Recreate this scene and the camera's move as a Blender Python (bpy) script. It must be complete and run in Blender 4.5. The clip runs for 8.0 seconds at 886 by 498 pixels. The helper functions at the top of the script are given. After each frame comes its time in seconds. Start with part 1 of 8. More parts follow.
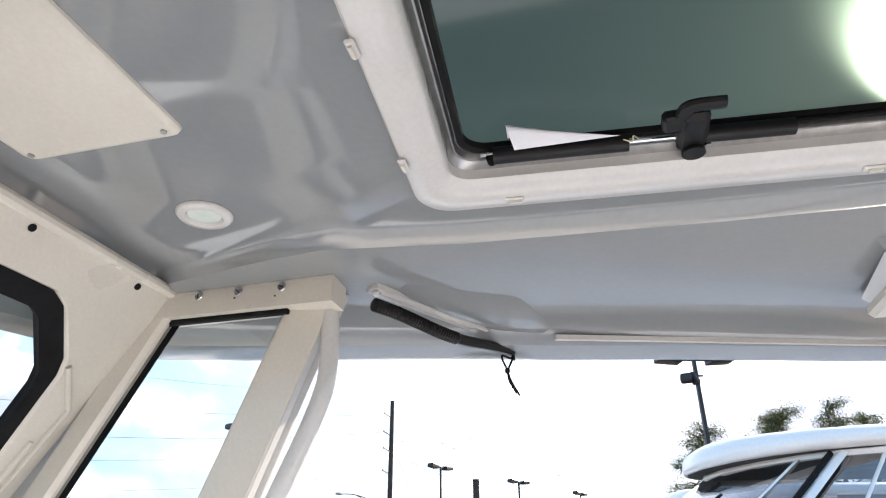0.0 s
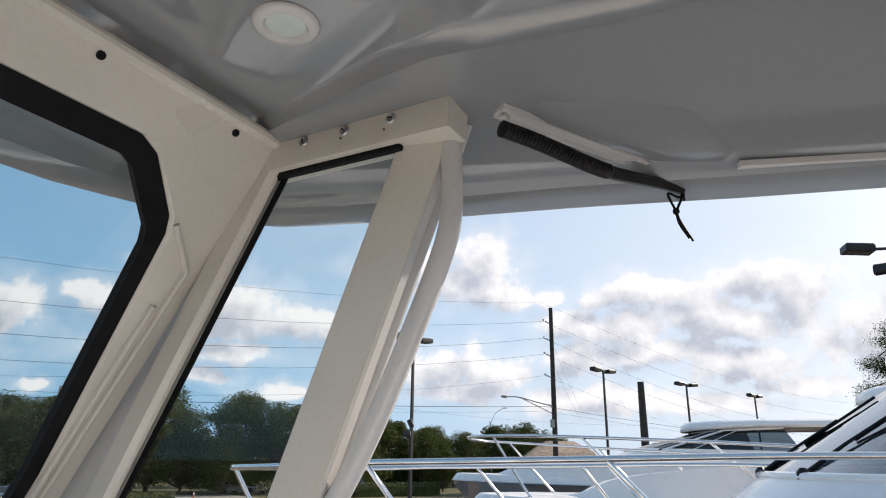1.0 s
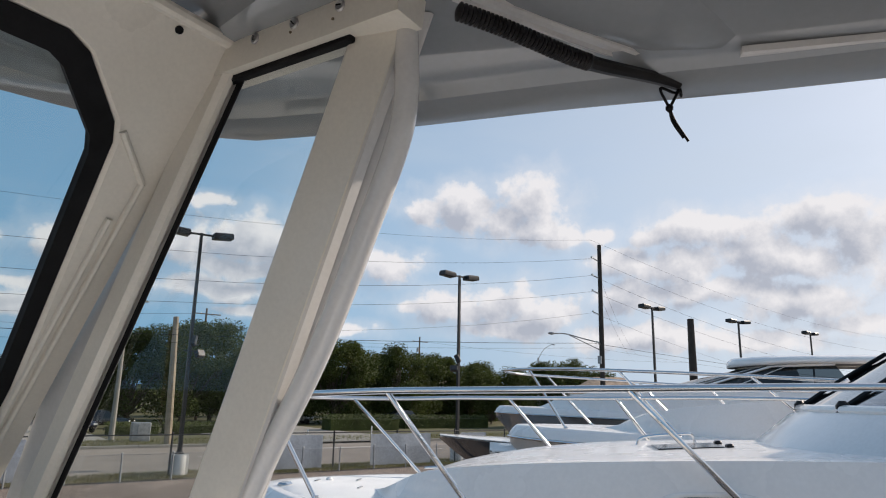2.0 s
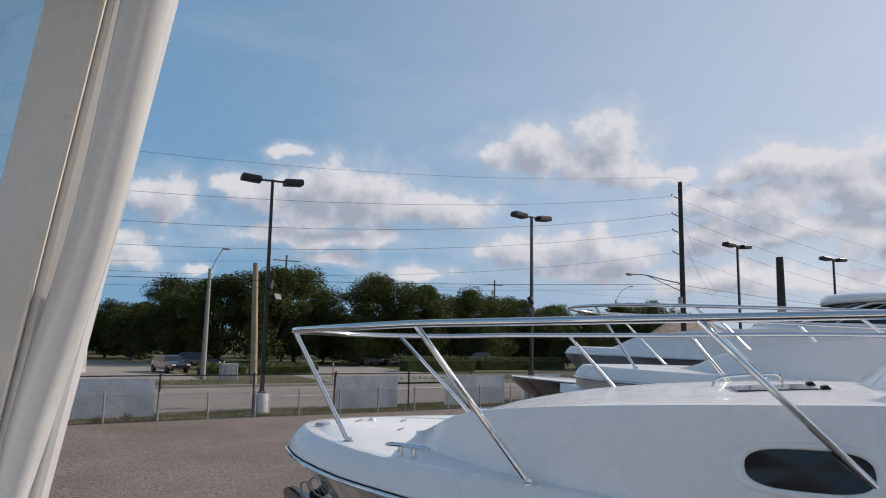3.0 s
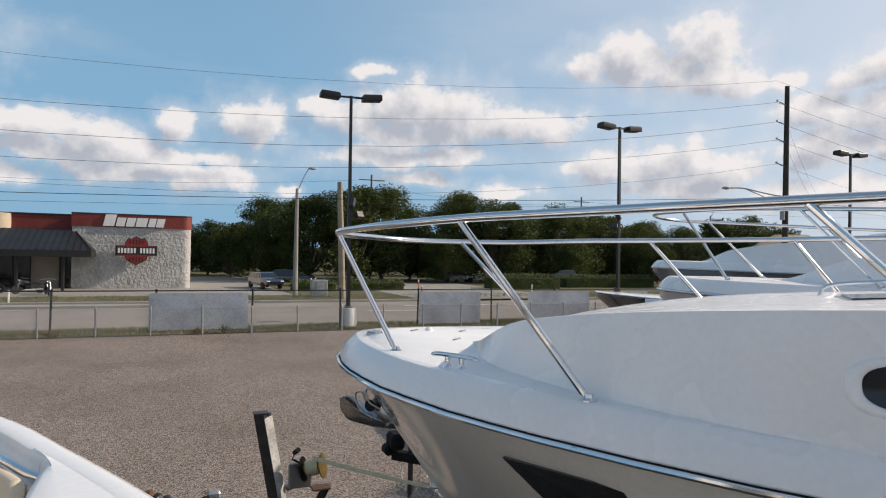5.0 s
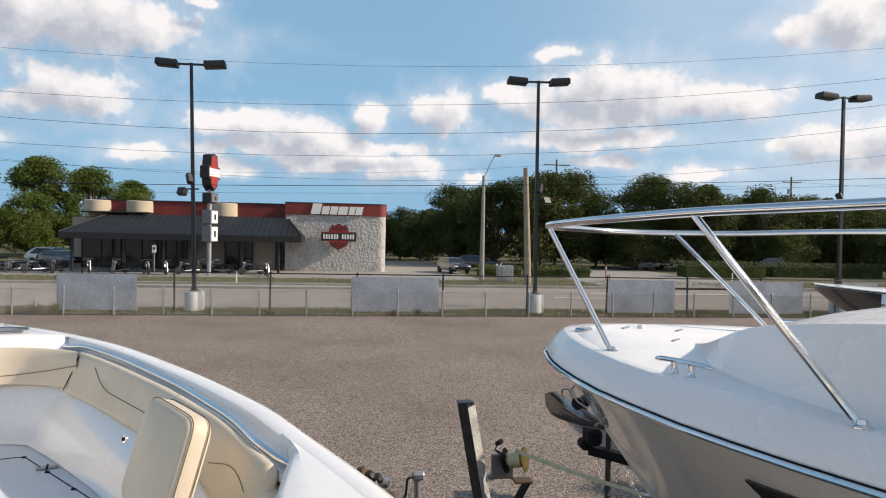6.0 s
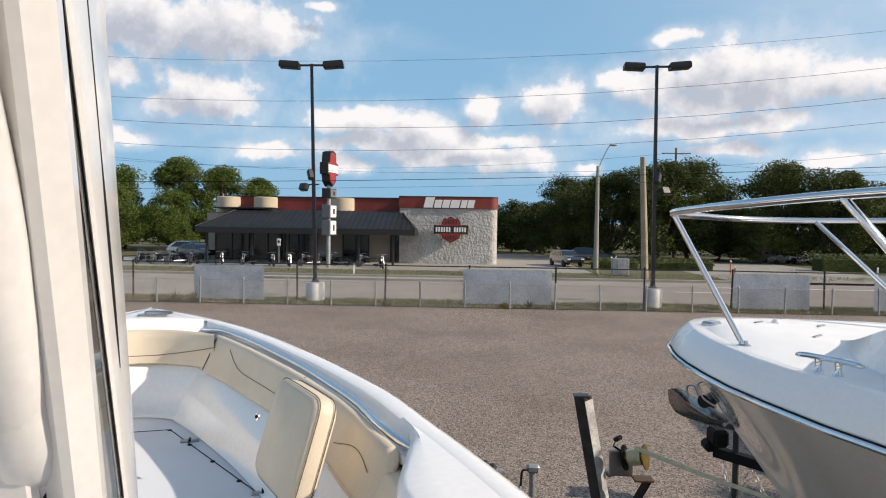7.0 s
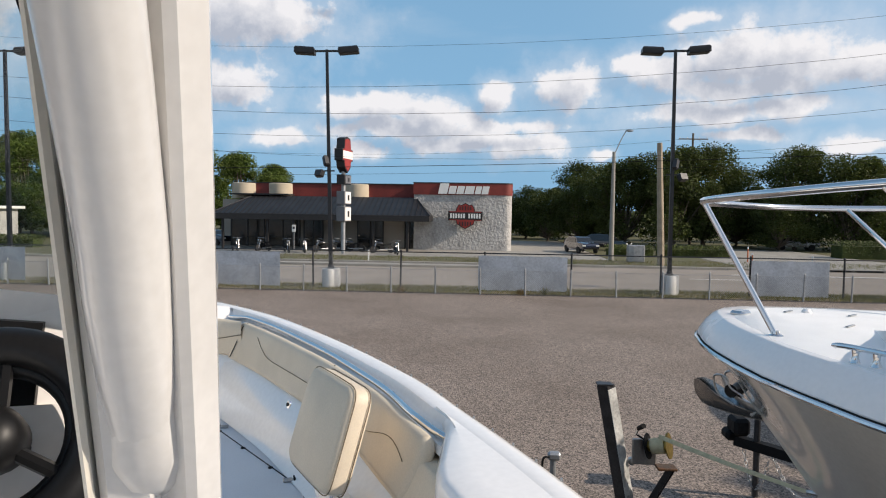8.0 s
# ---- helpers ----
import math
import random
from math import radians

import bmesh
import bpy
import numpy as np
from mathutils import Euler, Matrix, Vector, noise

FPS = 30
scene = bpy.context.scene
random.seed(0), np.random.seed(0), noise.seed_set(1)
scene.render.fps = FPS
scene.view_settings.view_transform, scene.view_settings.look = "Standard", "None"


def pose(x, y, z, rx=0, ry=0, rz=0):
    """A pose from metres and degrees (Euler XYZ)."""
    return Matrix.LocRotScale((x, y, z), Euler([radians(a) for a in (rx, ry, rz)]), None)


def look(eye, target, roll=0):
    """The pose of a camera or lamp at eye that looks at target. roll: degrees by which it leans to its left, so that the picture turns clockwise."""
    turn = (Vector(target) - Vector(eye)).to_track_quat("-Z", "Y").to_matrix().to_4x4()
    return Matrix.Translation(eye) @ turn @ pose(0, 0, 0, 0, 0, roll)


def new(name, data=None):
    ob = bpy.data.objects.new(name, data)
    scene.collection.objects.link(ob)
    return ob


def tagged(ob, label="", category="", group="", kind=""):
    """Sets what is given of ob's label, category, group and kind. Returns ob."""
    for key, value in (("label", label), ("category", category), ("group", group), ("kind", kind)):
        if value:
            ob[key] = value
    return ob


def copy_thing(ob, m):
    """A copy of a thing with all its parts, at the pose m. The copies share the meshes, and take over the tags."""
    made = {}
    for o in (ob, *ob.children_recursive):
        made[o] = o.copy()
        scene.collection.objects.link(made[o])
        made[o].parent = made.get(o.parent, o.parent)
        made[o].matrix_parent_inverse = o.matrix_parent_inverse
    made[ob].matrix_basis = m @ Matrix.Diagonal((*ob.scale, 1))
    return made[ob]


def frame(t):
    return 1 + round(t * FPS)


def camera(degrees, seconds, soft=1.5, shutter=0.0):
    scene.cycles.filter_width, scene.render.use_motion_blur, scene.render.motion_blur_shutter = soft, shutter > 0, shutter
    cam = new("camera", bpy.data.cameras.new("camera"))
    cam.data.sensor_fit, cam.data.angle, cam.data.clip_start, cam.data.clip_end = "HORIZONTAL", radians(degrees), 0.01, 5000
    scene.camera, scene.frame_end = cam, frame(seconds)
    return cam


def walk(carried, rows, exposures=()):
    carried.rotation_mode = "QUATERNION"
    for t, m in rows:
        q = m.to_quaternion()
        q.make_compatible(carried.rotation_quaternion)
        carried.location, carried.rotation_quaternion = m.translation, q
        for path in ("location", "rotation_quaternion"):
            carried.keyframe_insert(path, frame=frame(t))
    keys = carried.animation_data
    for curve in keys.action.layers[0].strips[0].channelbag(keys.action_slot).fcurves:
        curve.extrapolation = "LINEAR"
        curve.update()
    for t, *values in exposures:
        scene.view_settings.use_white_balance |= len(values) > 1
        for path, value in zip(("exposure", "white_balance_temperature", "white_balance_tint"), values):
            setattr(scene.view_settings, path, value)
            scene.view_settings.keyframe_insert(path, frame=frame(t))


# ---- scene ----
cam = camera(68.0, 8.0, soft=1.1)
# the camera's path: seconds, x, y, z, rx, ry, rz
PATH = [
    (0.0, -1.330, -1.088, 3.692, 115.80, 0.30, -55.25),
    (0.5, -1.207, -0.955, 3.655, 112.79, -0.37, -48.44),
    (1.0, -1.031, -0.889, 3.635, 108.03, -0.84, -41.59),
    (1.5, -0.884, -0.963, 3.623, 104.21, -0.88, -37.96),
    (1.7, -0.869, -0.967, 3.609, 103.60, -1.08, -37.62),
    (2.8, -0.398, -0.585, 3.599, 98.67, -1.28, -33.36),
    (3.0, -0.267, -0.565, 3.559, 97.63, -1.28, -30.71),
    (3.5, -0.079, -0.447, 3.506, 94.69, -1.33, -29.30),
    (4.0, 0.069, -0.335, 3.499, 92.87, -1.41, -29.06),
    (4.2, 0.103, -0.337, 3.481, 92.38, -1.41, -28.97),
    (5.3, 0.158, -0.154, 3.458, 89.66, -1.18, -17.78),
    (5.5, 0.140, -0.131, 3.475, 89.43, -1.24, -13.40),
    (6.0, 0.031, -0.031, 3.506, 88.82, -1.17, -7.33),
    (6.5, -0.004, 0.053, 3.484, 88.54, -0.96, 0.40),
    (7.0, 0.003, -0.002, 3.481, 88.04, -0.83, 2.35),
    (7.5, -0.053, 0.073, 3.510, 87.34, -0.93, 2.76),
    (8.0, -0.077, 0.011, 3.491, 86.82, -0.87, 3.53),
]
walk(cam, [(t, pose(*p)) for t, *p in PATH],
     exposures=[(0.0, 1.16, 6700, 14), (0.4, 0.66, 6700, 14), (0.8, 0.28, 6800, 14), (1.2, 0.14, 6950, 14), (1.7, 0.0, 6900, 14), (3.0, -0.36, 6600, 15), (4.2, -0.22, 6850, 15), (5.4, 0.0, 7150, 15), (6.4, 0.12, 7100, 15), (7.4, 0.1, 6980, 14), (8.0, 0.0, 6850, 14)])


# ---- sky and sun ----
SUN_AZ, SUN_EL = 98.5, 28.5      # clockwise from +y, and height, degrees


def sun_dir():
    a, e = radians(SUN_AZ), radians(SUN_EL)
    return Vector((math.sin(a) * math.cos(e), math.cos(a) * math.cos(e), math.sin(e)))


sun = new("sun", bpy.data.lights.new("sun", "SUN"))
sun.data.energy, sun.data.angle, sun.data.color = 4.8, radians(0.6), (1.0, 0.92, 0.80)
sun.matrix_world = look(sun_dir() * 50, (0, 0, 0))

# cumulus banks: azimuth and height of the middle, half width and half height of each puff, degrees
NORTH_EAST = [
    (45.0, 16.7, 2.5, 2.1), (39.3, 16.2, 3.3, 1.8), (35.4, 16.0, 2.1, 1.0), (45.5, 14.2, 2.8, 1.4), (42.2, 15.2, 2.8, 1.4), (48.0, 13.7, 1.6, 1.0),
    (37.5, 7.7, 3.4, 1.6), (42.3, 7.9, 3.8, 1.7), (46.0, 7.1, 3.3, 1.5), (43.3, 6.0, 5.2, 0.9), (34.1, 7.7, 1.5, 0.7), (28.7, 5.3, 3.0, 0.7),
]
NORTH = [
    (16.9, 15.1, 1.7, 0.6), (7.2, 10.5, 2.8, 1.7), (19.7, 12.3, 3.6, 2.2), (23.6, 12.1, 3.9, 2.3), (27.6, 11.0, 3.9, 1.4), (31.6, 10.9, 3.2, 1.2),
    (14.9, 11.4, 3.3, 1.5), (21.7, 10.0, 5.8, 1.0), (12.1, 11.8, 1.4, 0.8), (17.9, 8.1, 4.8, 1.0), (23.7, 8.3, 3.9, 0.9), (20.8, 6.5, 3.4, 0.6), (9.7, 4.9, 1.2, 0.5),
    (1.2, 10.0, 1.4, 1.2), (-0.6, 6.5, 3.8, 1.1), (3.3, 5.9, 3.5, 1.2), (-3.2, 7.6, 3.0, 1.2), (0.3, 7.3, 5.8, 0.6),
]
WEST = [
    (-21.0, 15.6, 6.6, 2.6), (-27.1, 15.8, 4.6, 2.5), (-17.0, 15.6, 3.2, 1.8), (-32.3, 15.0, 3.2, 2.4), (-12.9, 17.8, 1.5, 0.5), (-22.6, 10.6, 3.8, 1.9),
    (-20.3, 10.3, 1.6, 1.7), (-25.5, 9.3, 2.0, 1.0), (-29.4, 11.8, 1.9, 1.6), (-10.0, 8.9, 3.8, 1.2), (-5.6, 8.5, 2.9, 1.5), (-7.6, 7.1, 7.2, 0.9),
    (-3.6, 6.0, 3.9, 0.9), (-29.0, 6.7, 2.4, 0.7), (-17.8, 6.1, 2.8, 0.7), (-11.4, 5.4, 2.4, 0.7), (-42, 15, 8, 4), (-80, 12, 14, 5), (-120, 16, 14, 6),
]
EAST = [
    (58.5, 13.8, 4.6, 1.3), (62.1, 13.6, 2.4, 1.3), (68.1, 14.1, 4.7, 1.5), (55.4, 13.3, 2.2, 0.9), (50.6, 13.7, 1.2, 0.9), (52.9, 11.4, 2.7, 1.2),
    (57.0, 10.8, 3.4, 1.7), (63.5, 11.5, 3.6, 1.8), (67.0, 10.8, 3.5, 1.3), (70.6, 12.5, 2.5, 2.3), (58.6, 8.8, 6.9, 1.2), (65.9, 7.8, 4.3, 1.6),
    (69.5, 6.1, 3.3, 0.9), (52.7, 8.3, 3.3, 1.4), (54.0, 5.2, 6.0, 1.2), (62.0, 4.8, 6.0, 1.0), (78.0, 9.5, 7.0, 3.0), (86, 12, 9, 4.5), (95, 6, 10, 3), (135, 14, 12, 5), (170, 12, 14, 5), (-160, 12, 14, 5),
]
CLOUDS = NORTH_EAST + NORTH + WEST + EAST


def cloud_group():
    g = bpy.data.node_groups.new("cloud_density", "ShaderNodeTree")
    g.interface.new_socket("Vector", in_out="INPUT", socket_type="NodeSocketVector")
    g.interface.new_socket("Density", in_out="OUTPUT", socket_type="NodeSocketFloat")
    n, l = g.nodes, g.links
    i, o = n.new("NodeGroupInput"), n.new("NodeGroupOutput")
    warp = n.new("ShaderNodeTexNoise")
    warp.inputs["Scale"].default_value, warp.inputs["Detail"].default_value = 14.0, 4.0
    l.new(i.outputs[0], warp.inputs["Vector"])
    sub = n.new("ShaderNodeVectorMath")
    sub.operation = "SUBTRACT"
    sub.inputs[1].default_value = (0.5, 0.5, 0.5)
    l.new(warp.outputs["Color"], sub.inputs[0])
    mad = n.new("ShaderNodeVectorMath")
    mad.operation = "MULTIPLY_ADD"
    mad.inputs[1].default_value = (0.055, 0.055, 0.04)
    l.new(sub.outputs[0], mad.inputs[0])
    l.new(i.outputs[0], mad.inputs[2])
    last = None
    for az, el, w, h in CLOUDS:
        a, e = radians(az), radians(el)
        m = n.new("ShaderNodeMapping")
        m.vector_type = "TEXTURE"
        m.inputs["Location"].default_value = (math.sin(a) * math.cos(e), math.cos(a) * math.cos(e), math.sin(e))
        m.inputs["Rotation"].default_value = (e, 0, -a)
        m.inputs["Scale"].default_value = (math.tan(radians(w)), 0.6, math.tan(radians(h)))
        l.new(mad.outputs[0], m.inputs["Vector"])
        d = n.new("ShaderNodeVectorMath")
        d.operation = "LENGTH"
        l.new(m.outputs[0], d.inputs[0])
        if last is None:
            last = d.outputs["Value"]
        else:
            mn = n.new("ShaderNodeMath")
            mn.operation = "SMOOTH_MIN"
            mn.inputs[2].default_value = 0.3
            l.new(last, mn.inputs[0])
            l.new(d.outputs["Value"], mn.inputs[1])
            last = mn.outputs[0]
    fine = n.new("ShaderNodeTexNoise")
    fine.inputs["Scale"].default_value, fine.inputs["Detail"].default_value, fine.inputs["Roughness"].default_value = 26.0, 9.0, 0.60
    l.new(i.outputs[0], fine.inputs["Vector"])
    a1 = n.new("ShaderNodeMath")
    a1.operation = "MULTIPLY_ADD"
    a1.inputs[1].default_value, a1.inputs[2].default_value = 2.2, 0.06
    l.new(fine.outputs["Fac"], a1.inputs[0])
    a2 = n.new("ShaderNodeMath")
    a2.operation = "SUBTRACT"
    l.new(a1.outputs[0], a2.inputs[0])
    l.new(last, a2.inputs[1])
    l.new(a2.outputs[0], o.inputs[0])
    return g


world = bpy.data.worlds.new("sky")
scene.world = world
world.use_nodes = True
wn, wl = world.node_tree.nodes, world.node_tree.links
wn.clear()
w_out, w_bg = wn.new("ShaderNodeOutputWorld"), wn.new("ShaderNodeBackground")
w_sky = wn.new("ShaderNodeTexSky")
w_sky.sky_type, w_sky.sun_disc = "NISHITA", False
w_sky.sun_elevation, w_sky.sun_rotation = radians(SUN_EL), radians(SUN_AZ)
w_sky.air_density, w_sky.dust_density, w_sky.ozone_density = 1.0, 2.0, 4.0
w_co = wn.new("ShaderNodeTexCoord")
grp = cloud_group()


def density(offset):
    add = wn.new("ShaderNodeVectorMath")
    add.operation = "ADD"
    add.inputs[1].default_value = offset
    wl.new(w_co.outputs["Generated"], add.inputs[0])
    node = wn.new("ShaderNodeGroup")
    node.node_tree = grp
    wl.new(add.outputs[0], node.inputs[0])
    return node.outputs[0]


here = density((0, 0, 0))
sunward = density((0.018, -0.010, 0.026))
cover = wn.new("ShaderNodeMapRange")
cover.interpolation_type = "SMOOTHSTEP"
cover.inputs["From Min"].default_value, cover.inputs["From Max"].default_value = -0.20, 0.54
cover.inputs["To Max"].default_value = 0.93
wl.new(here, cover.inputs["Value"])
lit = wn.new("ShaderNodeMapRange")
lit.inputs["From Min"].default_value, lit.inputs["From Max"].default_value = 0.95, -0.1
wl.new(sunward, lit.inputs["Value"])
tone = wn.new("ShaderNodeMix")
tone.data_type = "RGBA"
tone.inputs["A"].default_value, tone.inputs["B"].default_value = (4.3, 4.8, 5.7, 1), (8.5, 8.7, 9.0, 1)
wl.new(lit.outputs[0], tone.inputs["Factor"])
# thin high veil
veil = wn.new("ShaderNodeTexNoise")
vmap = wn.new("ShaderNodeMapping")
vmap.inputs["Scale"].default_value = (1.0, 1.6, 5.0)
vmap.inputs["Rotation"].default_value = (0.2, 0.25, 0.6)
wl.new(w_co.outputs["Generated"], vmap.inputs["Vector"])
wl.new(vmap.outputs[0], veil.inputs["Vector"])
veil.inputs["Scale"].default_value, veil.inputs["Detail"].default_value, veil.inputs["Roughness"].default_value = 2.4, 5.0, 0.55
vr = wn.new("ShaderNodeMapRange")
vr.inputs["From Min"].default_value, vr.inputs["From Max"].default_value, vr.inputs["To Max"].default_value = 0.48, 0.80, 0.30
wl.new(veil.outputs["Fac"], vr.inputs["Value"])
m1 = wn.new("ShaderNodeMix")
m1.data_type = "RGBA"
m1.inputs["B"].default_value = (5.6, 6.7, 7.8, 1)
wl.new(vr.outputs[0], m1.inputs["Factor"])
# pale haze low over the horizon
sep = wn.new("ShaderNodeSeparateXYZ")
wl.new(w_co.outputs["Generated"], sep.inputs[0])
hz = wn.new("ShaderNodeMapRange")
hz.interpolation_type = "SMOOTHSTEP"
hz.inputs["From Min"].default_value, hz.inputs["From Max"].default_value = 1.1, 0.0
hz.inputs["To Min"].default_value, hz.inputs["To Max"].default_value = 0.25, 0.85
wl.new(sep.outputs[2], hz.inputs["Value"])
mh = wn.new("ShaderNodeMix")
mh.data_type = "RGBA"
# the haze is whiter and brighter towards the sun
toward = wn.new("ShaderNodeVectorMath")
toward.operation = "DOT_PRODUCT"
toward.inputs[1].default_value = sun_dir()
wl.new(w_co.outputs["Generated"], toward.inputs[0])
glow = wn.new("ShaderNodeMapRange")
glow.interpolation_type = "SMOOTHSTEP"
glow.inputs["From Min"].default_value, glow.inputs["From Max"].default_value = 0.05, 1.05
wl.new(toward.outputs["Value"], glow.inputs["Value"])
hcol = wn.new("ShaderNodeMix")
hcol.data_type = "RGBA"
hcol.inputs["A"].default_value, hcol.inputs["B"].default_value = (2.25, 4.80, 7.4, 1), (7.0, 8.2, 9.6, 1)
wl.new(glow.outputs[0], hcol.inputs["Factor"])
wl.new(hcol.outputs["Result"], mh.inputs["B"])
wl.new(hz.outputs[0], mh.inputs["Factor"])
wl.new(w_sky.outputs["Color"], mh.inputs["A"])
wl.new(mh.outputs["Result"], m1.inputs["A"])
m2 = wn.new("ShaderNodeMix")
m2.data_type = "RGBA"
halo = wn.new("ShaderNodeMapRange")
halo.interpolation_type = "SMOOTHSTEP"
halo.inputs["From Min"].default_value, halo.inputs["From Max"].default_value, halo.inputs["To Max"].default_value = -1.0, 0.3, 0.28
wl.new(here, halo.inputs["Value"])
thick = wn.new("ShaderNodeMath")
thick.operation = "MAXIMUM"
wl.new(cover.outputs[0], thick.inputs[0])
wl.new(halo.outputs[0], thick.inputs[1])
wl.new(thick.outputs[0], m2.inputs["Factor"])
wl.new(m1.outputs["Result"], m2.inputs["A"])
wl.new(tone.outputs["Result"], m2.inputs["B"])
wl.new(m2.outputs["Result"], w_bg.inputs["Color"])
w_bg.inputs["Strength"].default_value = 0.105
wl.new(w_bg.outputs[0], w_out.inputs["Surface"])


# ---- materials ----
def mat(name, color, rough=0.5, metal=0.0, var=0.12, scale=3.0, fine=60.0, bump=0.0, bump_scale=80.0, coat=0.0, tint=None, spec=0.5, island=0.0):
    """A surface with stains at one scale and grain at another."""
    m = bpy.data.materials.new(name)
    m.use_nodes = True
    n, l = m.node_tree.nodes, m.node_tree.links
    b = n["Principled BSDF"]
    co = n.new("ShaderNodeTexCoord")
    big, small = n.new("ShaderNodeTexNoise"), n.new("ShaderNodeTexNoise")
    big.inputs["Scale"].default_value, big.inputs["Detail"].default_value = scale, 4
    small.inputs["Scale"].default_value, small.inputs["Detail"].default_value = fine, 2
    for t in (big, small):
        l.new(co.outputs["Object"], t.inputs["Vector"])
    c1 = n.new("ShaderNodeMix")
    c1.data_type = "RGBA"
    other = tint or tuple(c * (1 - 2.2 * var) for c in color)
    c1.inputs["A"].default_value, c1.inputs["B"].default_value = (*color, 1), (*other, 1)
    r1 = n.new("ShaderNodeMapRange")
    r1.inputs["From Min"].default_value, r1.inputs["From Max"].default_value = 0.4, 0.72
    l.new(big.outputs["Fac"], r1.inputs["Value"])
    l.new(r1.outputs[0], c1.inputs["Factor"])
    c2 = n.new("ShaderNodeHueSaturation")
    r2 = n.new("ShaderNodeMapRange")
    r2.inputs["To Min"].default_value, r2.inputs["To Max"].default_value = 1 - var, 1 + var
    r2.inputs["From Min"].default_value, r2.inputs["From Max"].default_value = 0.3, 0.7
    l.new(small.outputs["Fac"], r2.inputs["Value"])
    value = r2.outputs[0]
    if island:
        info = n.new("ShaderNodeNewGeometry") if island < 0 else n.new("ShaderNodeObjectInfo")
        r3 = n.new("ShaderNodeMapRange")
        r3.inputs["To Min"].default_value, r3.inputs["To Max"].default_value = 1 - abs(island), 1 + abs(island)
        l.new(info.outputs["Random Per Island" if island < 0 else "Random"], r3.inputs["Value"])
        mu = n.new("ShaderNodeMath")
        mu.operation = "MULTIPLY"
        l.new(value, mu.inputs[0])
        l.new(r3.outputs[0], mu.inputs[1])
        value = mu.outputs[0]
    l.new(value, c2.inputs["Value"])
    l.new(c1.outputs["Result"], c2.inputs["Color"])
    l.new(c2.outputs[0], b.inputs["Base Color"])
    rr = n.new("ShaderNodeMapRange")
    rr.inputs["To Min"].default_value, rr.inputs["To Max"].default_value = max(rough - 0.08, 0.02), min(rough + 0.1, 1)
    l.new(big.outputs["Fac"], rr.inputs["Value"])
    l.new(rr.outputs[0], b.inputs["Roughness"])
    b.inputs["Metallic"].default_value = metal
    b.inputs["Coat Weight"].default_value, b.inputs["Coat Roughness"].default_value = coat, 0.06
    b.inputs["Specular IOR Level"].default_value = spec
    if bump:
        bt = n.new("ShaderNodeTexNoise")
        bt.inputs["Scale"].default_value, bt.inputs["Detail"].default_value = bump_scale, 3
        l.new(co.outputs["Object"], bt.inputs["Vector"])
        bp = n.new("ShaderNodeBump")
        bp.inputs["Strength"].default_value, bp.inputs["Distance"].default_value = bump, 0.02
        l.new(bt.outputs["Fac"], bp.inputs["Height"])
        l.new(bp.outputs[0], b.inputs["Normal"])
    return m


def glass(name, tint, gloss_rough=0.01, base=0.04, power=5.0):
    m = bpy.data.materials.new(name)
    m.use_nodes = True
    n, l = m.node_tree.nodes, m.node_tree.links
    n.clear()
    o, mix, tr, gl, lw = (n.new("ShaderNode" + k) for k in ("OutputMaterial", "MixShader", "BsdfTransparent", "BsdfGlossy", "LayerWeight"))
    tr.inputs["Color"].default_value = (*tint, 1)
    gl.inputs["Roughness"].default_value = gloss_rough
    lw.inputs["Blend"].default_value = 0.5
    up, fr = n.new("ShaderNodeMath"), n.new("ShaderNodeMath")
    up.operation, fr.operation = "POWER", "MULTIPLY_ADD"
    up.inputs[1].default_value, fr.inputs[1].default_value, fr.inputs[2].default_value = power, 0.9, base
    l.new(lw.outputs["Facing"], up.inputs[0])
    l.new(up.outputs[0], fr.inputs[0])
    l.new(fr.outputs[0], mix.inputs[0])
    l.new(tr.outputs[0], mix.inputs[1])
    l.new(gl.outputs[0], mix.inputs[2])
    l.new(mix.outputs[0], o.inputs[0])
    return m


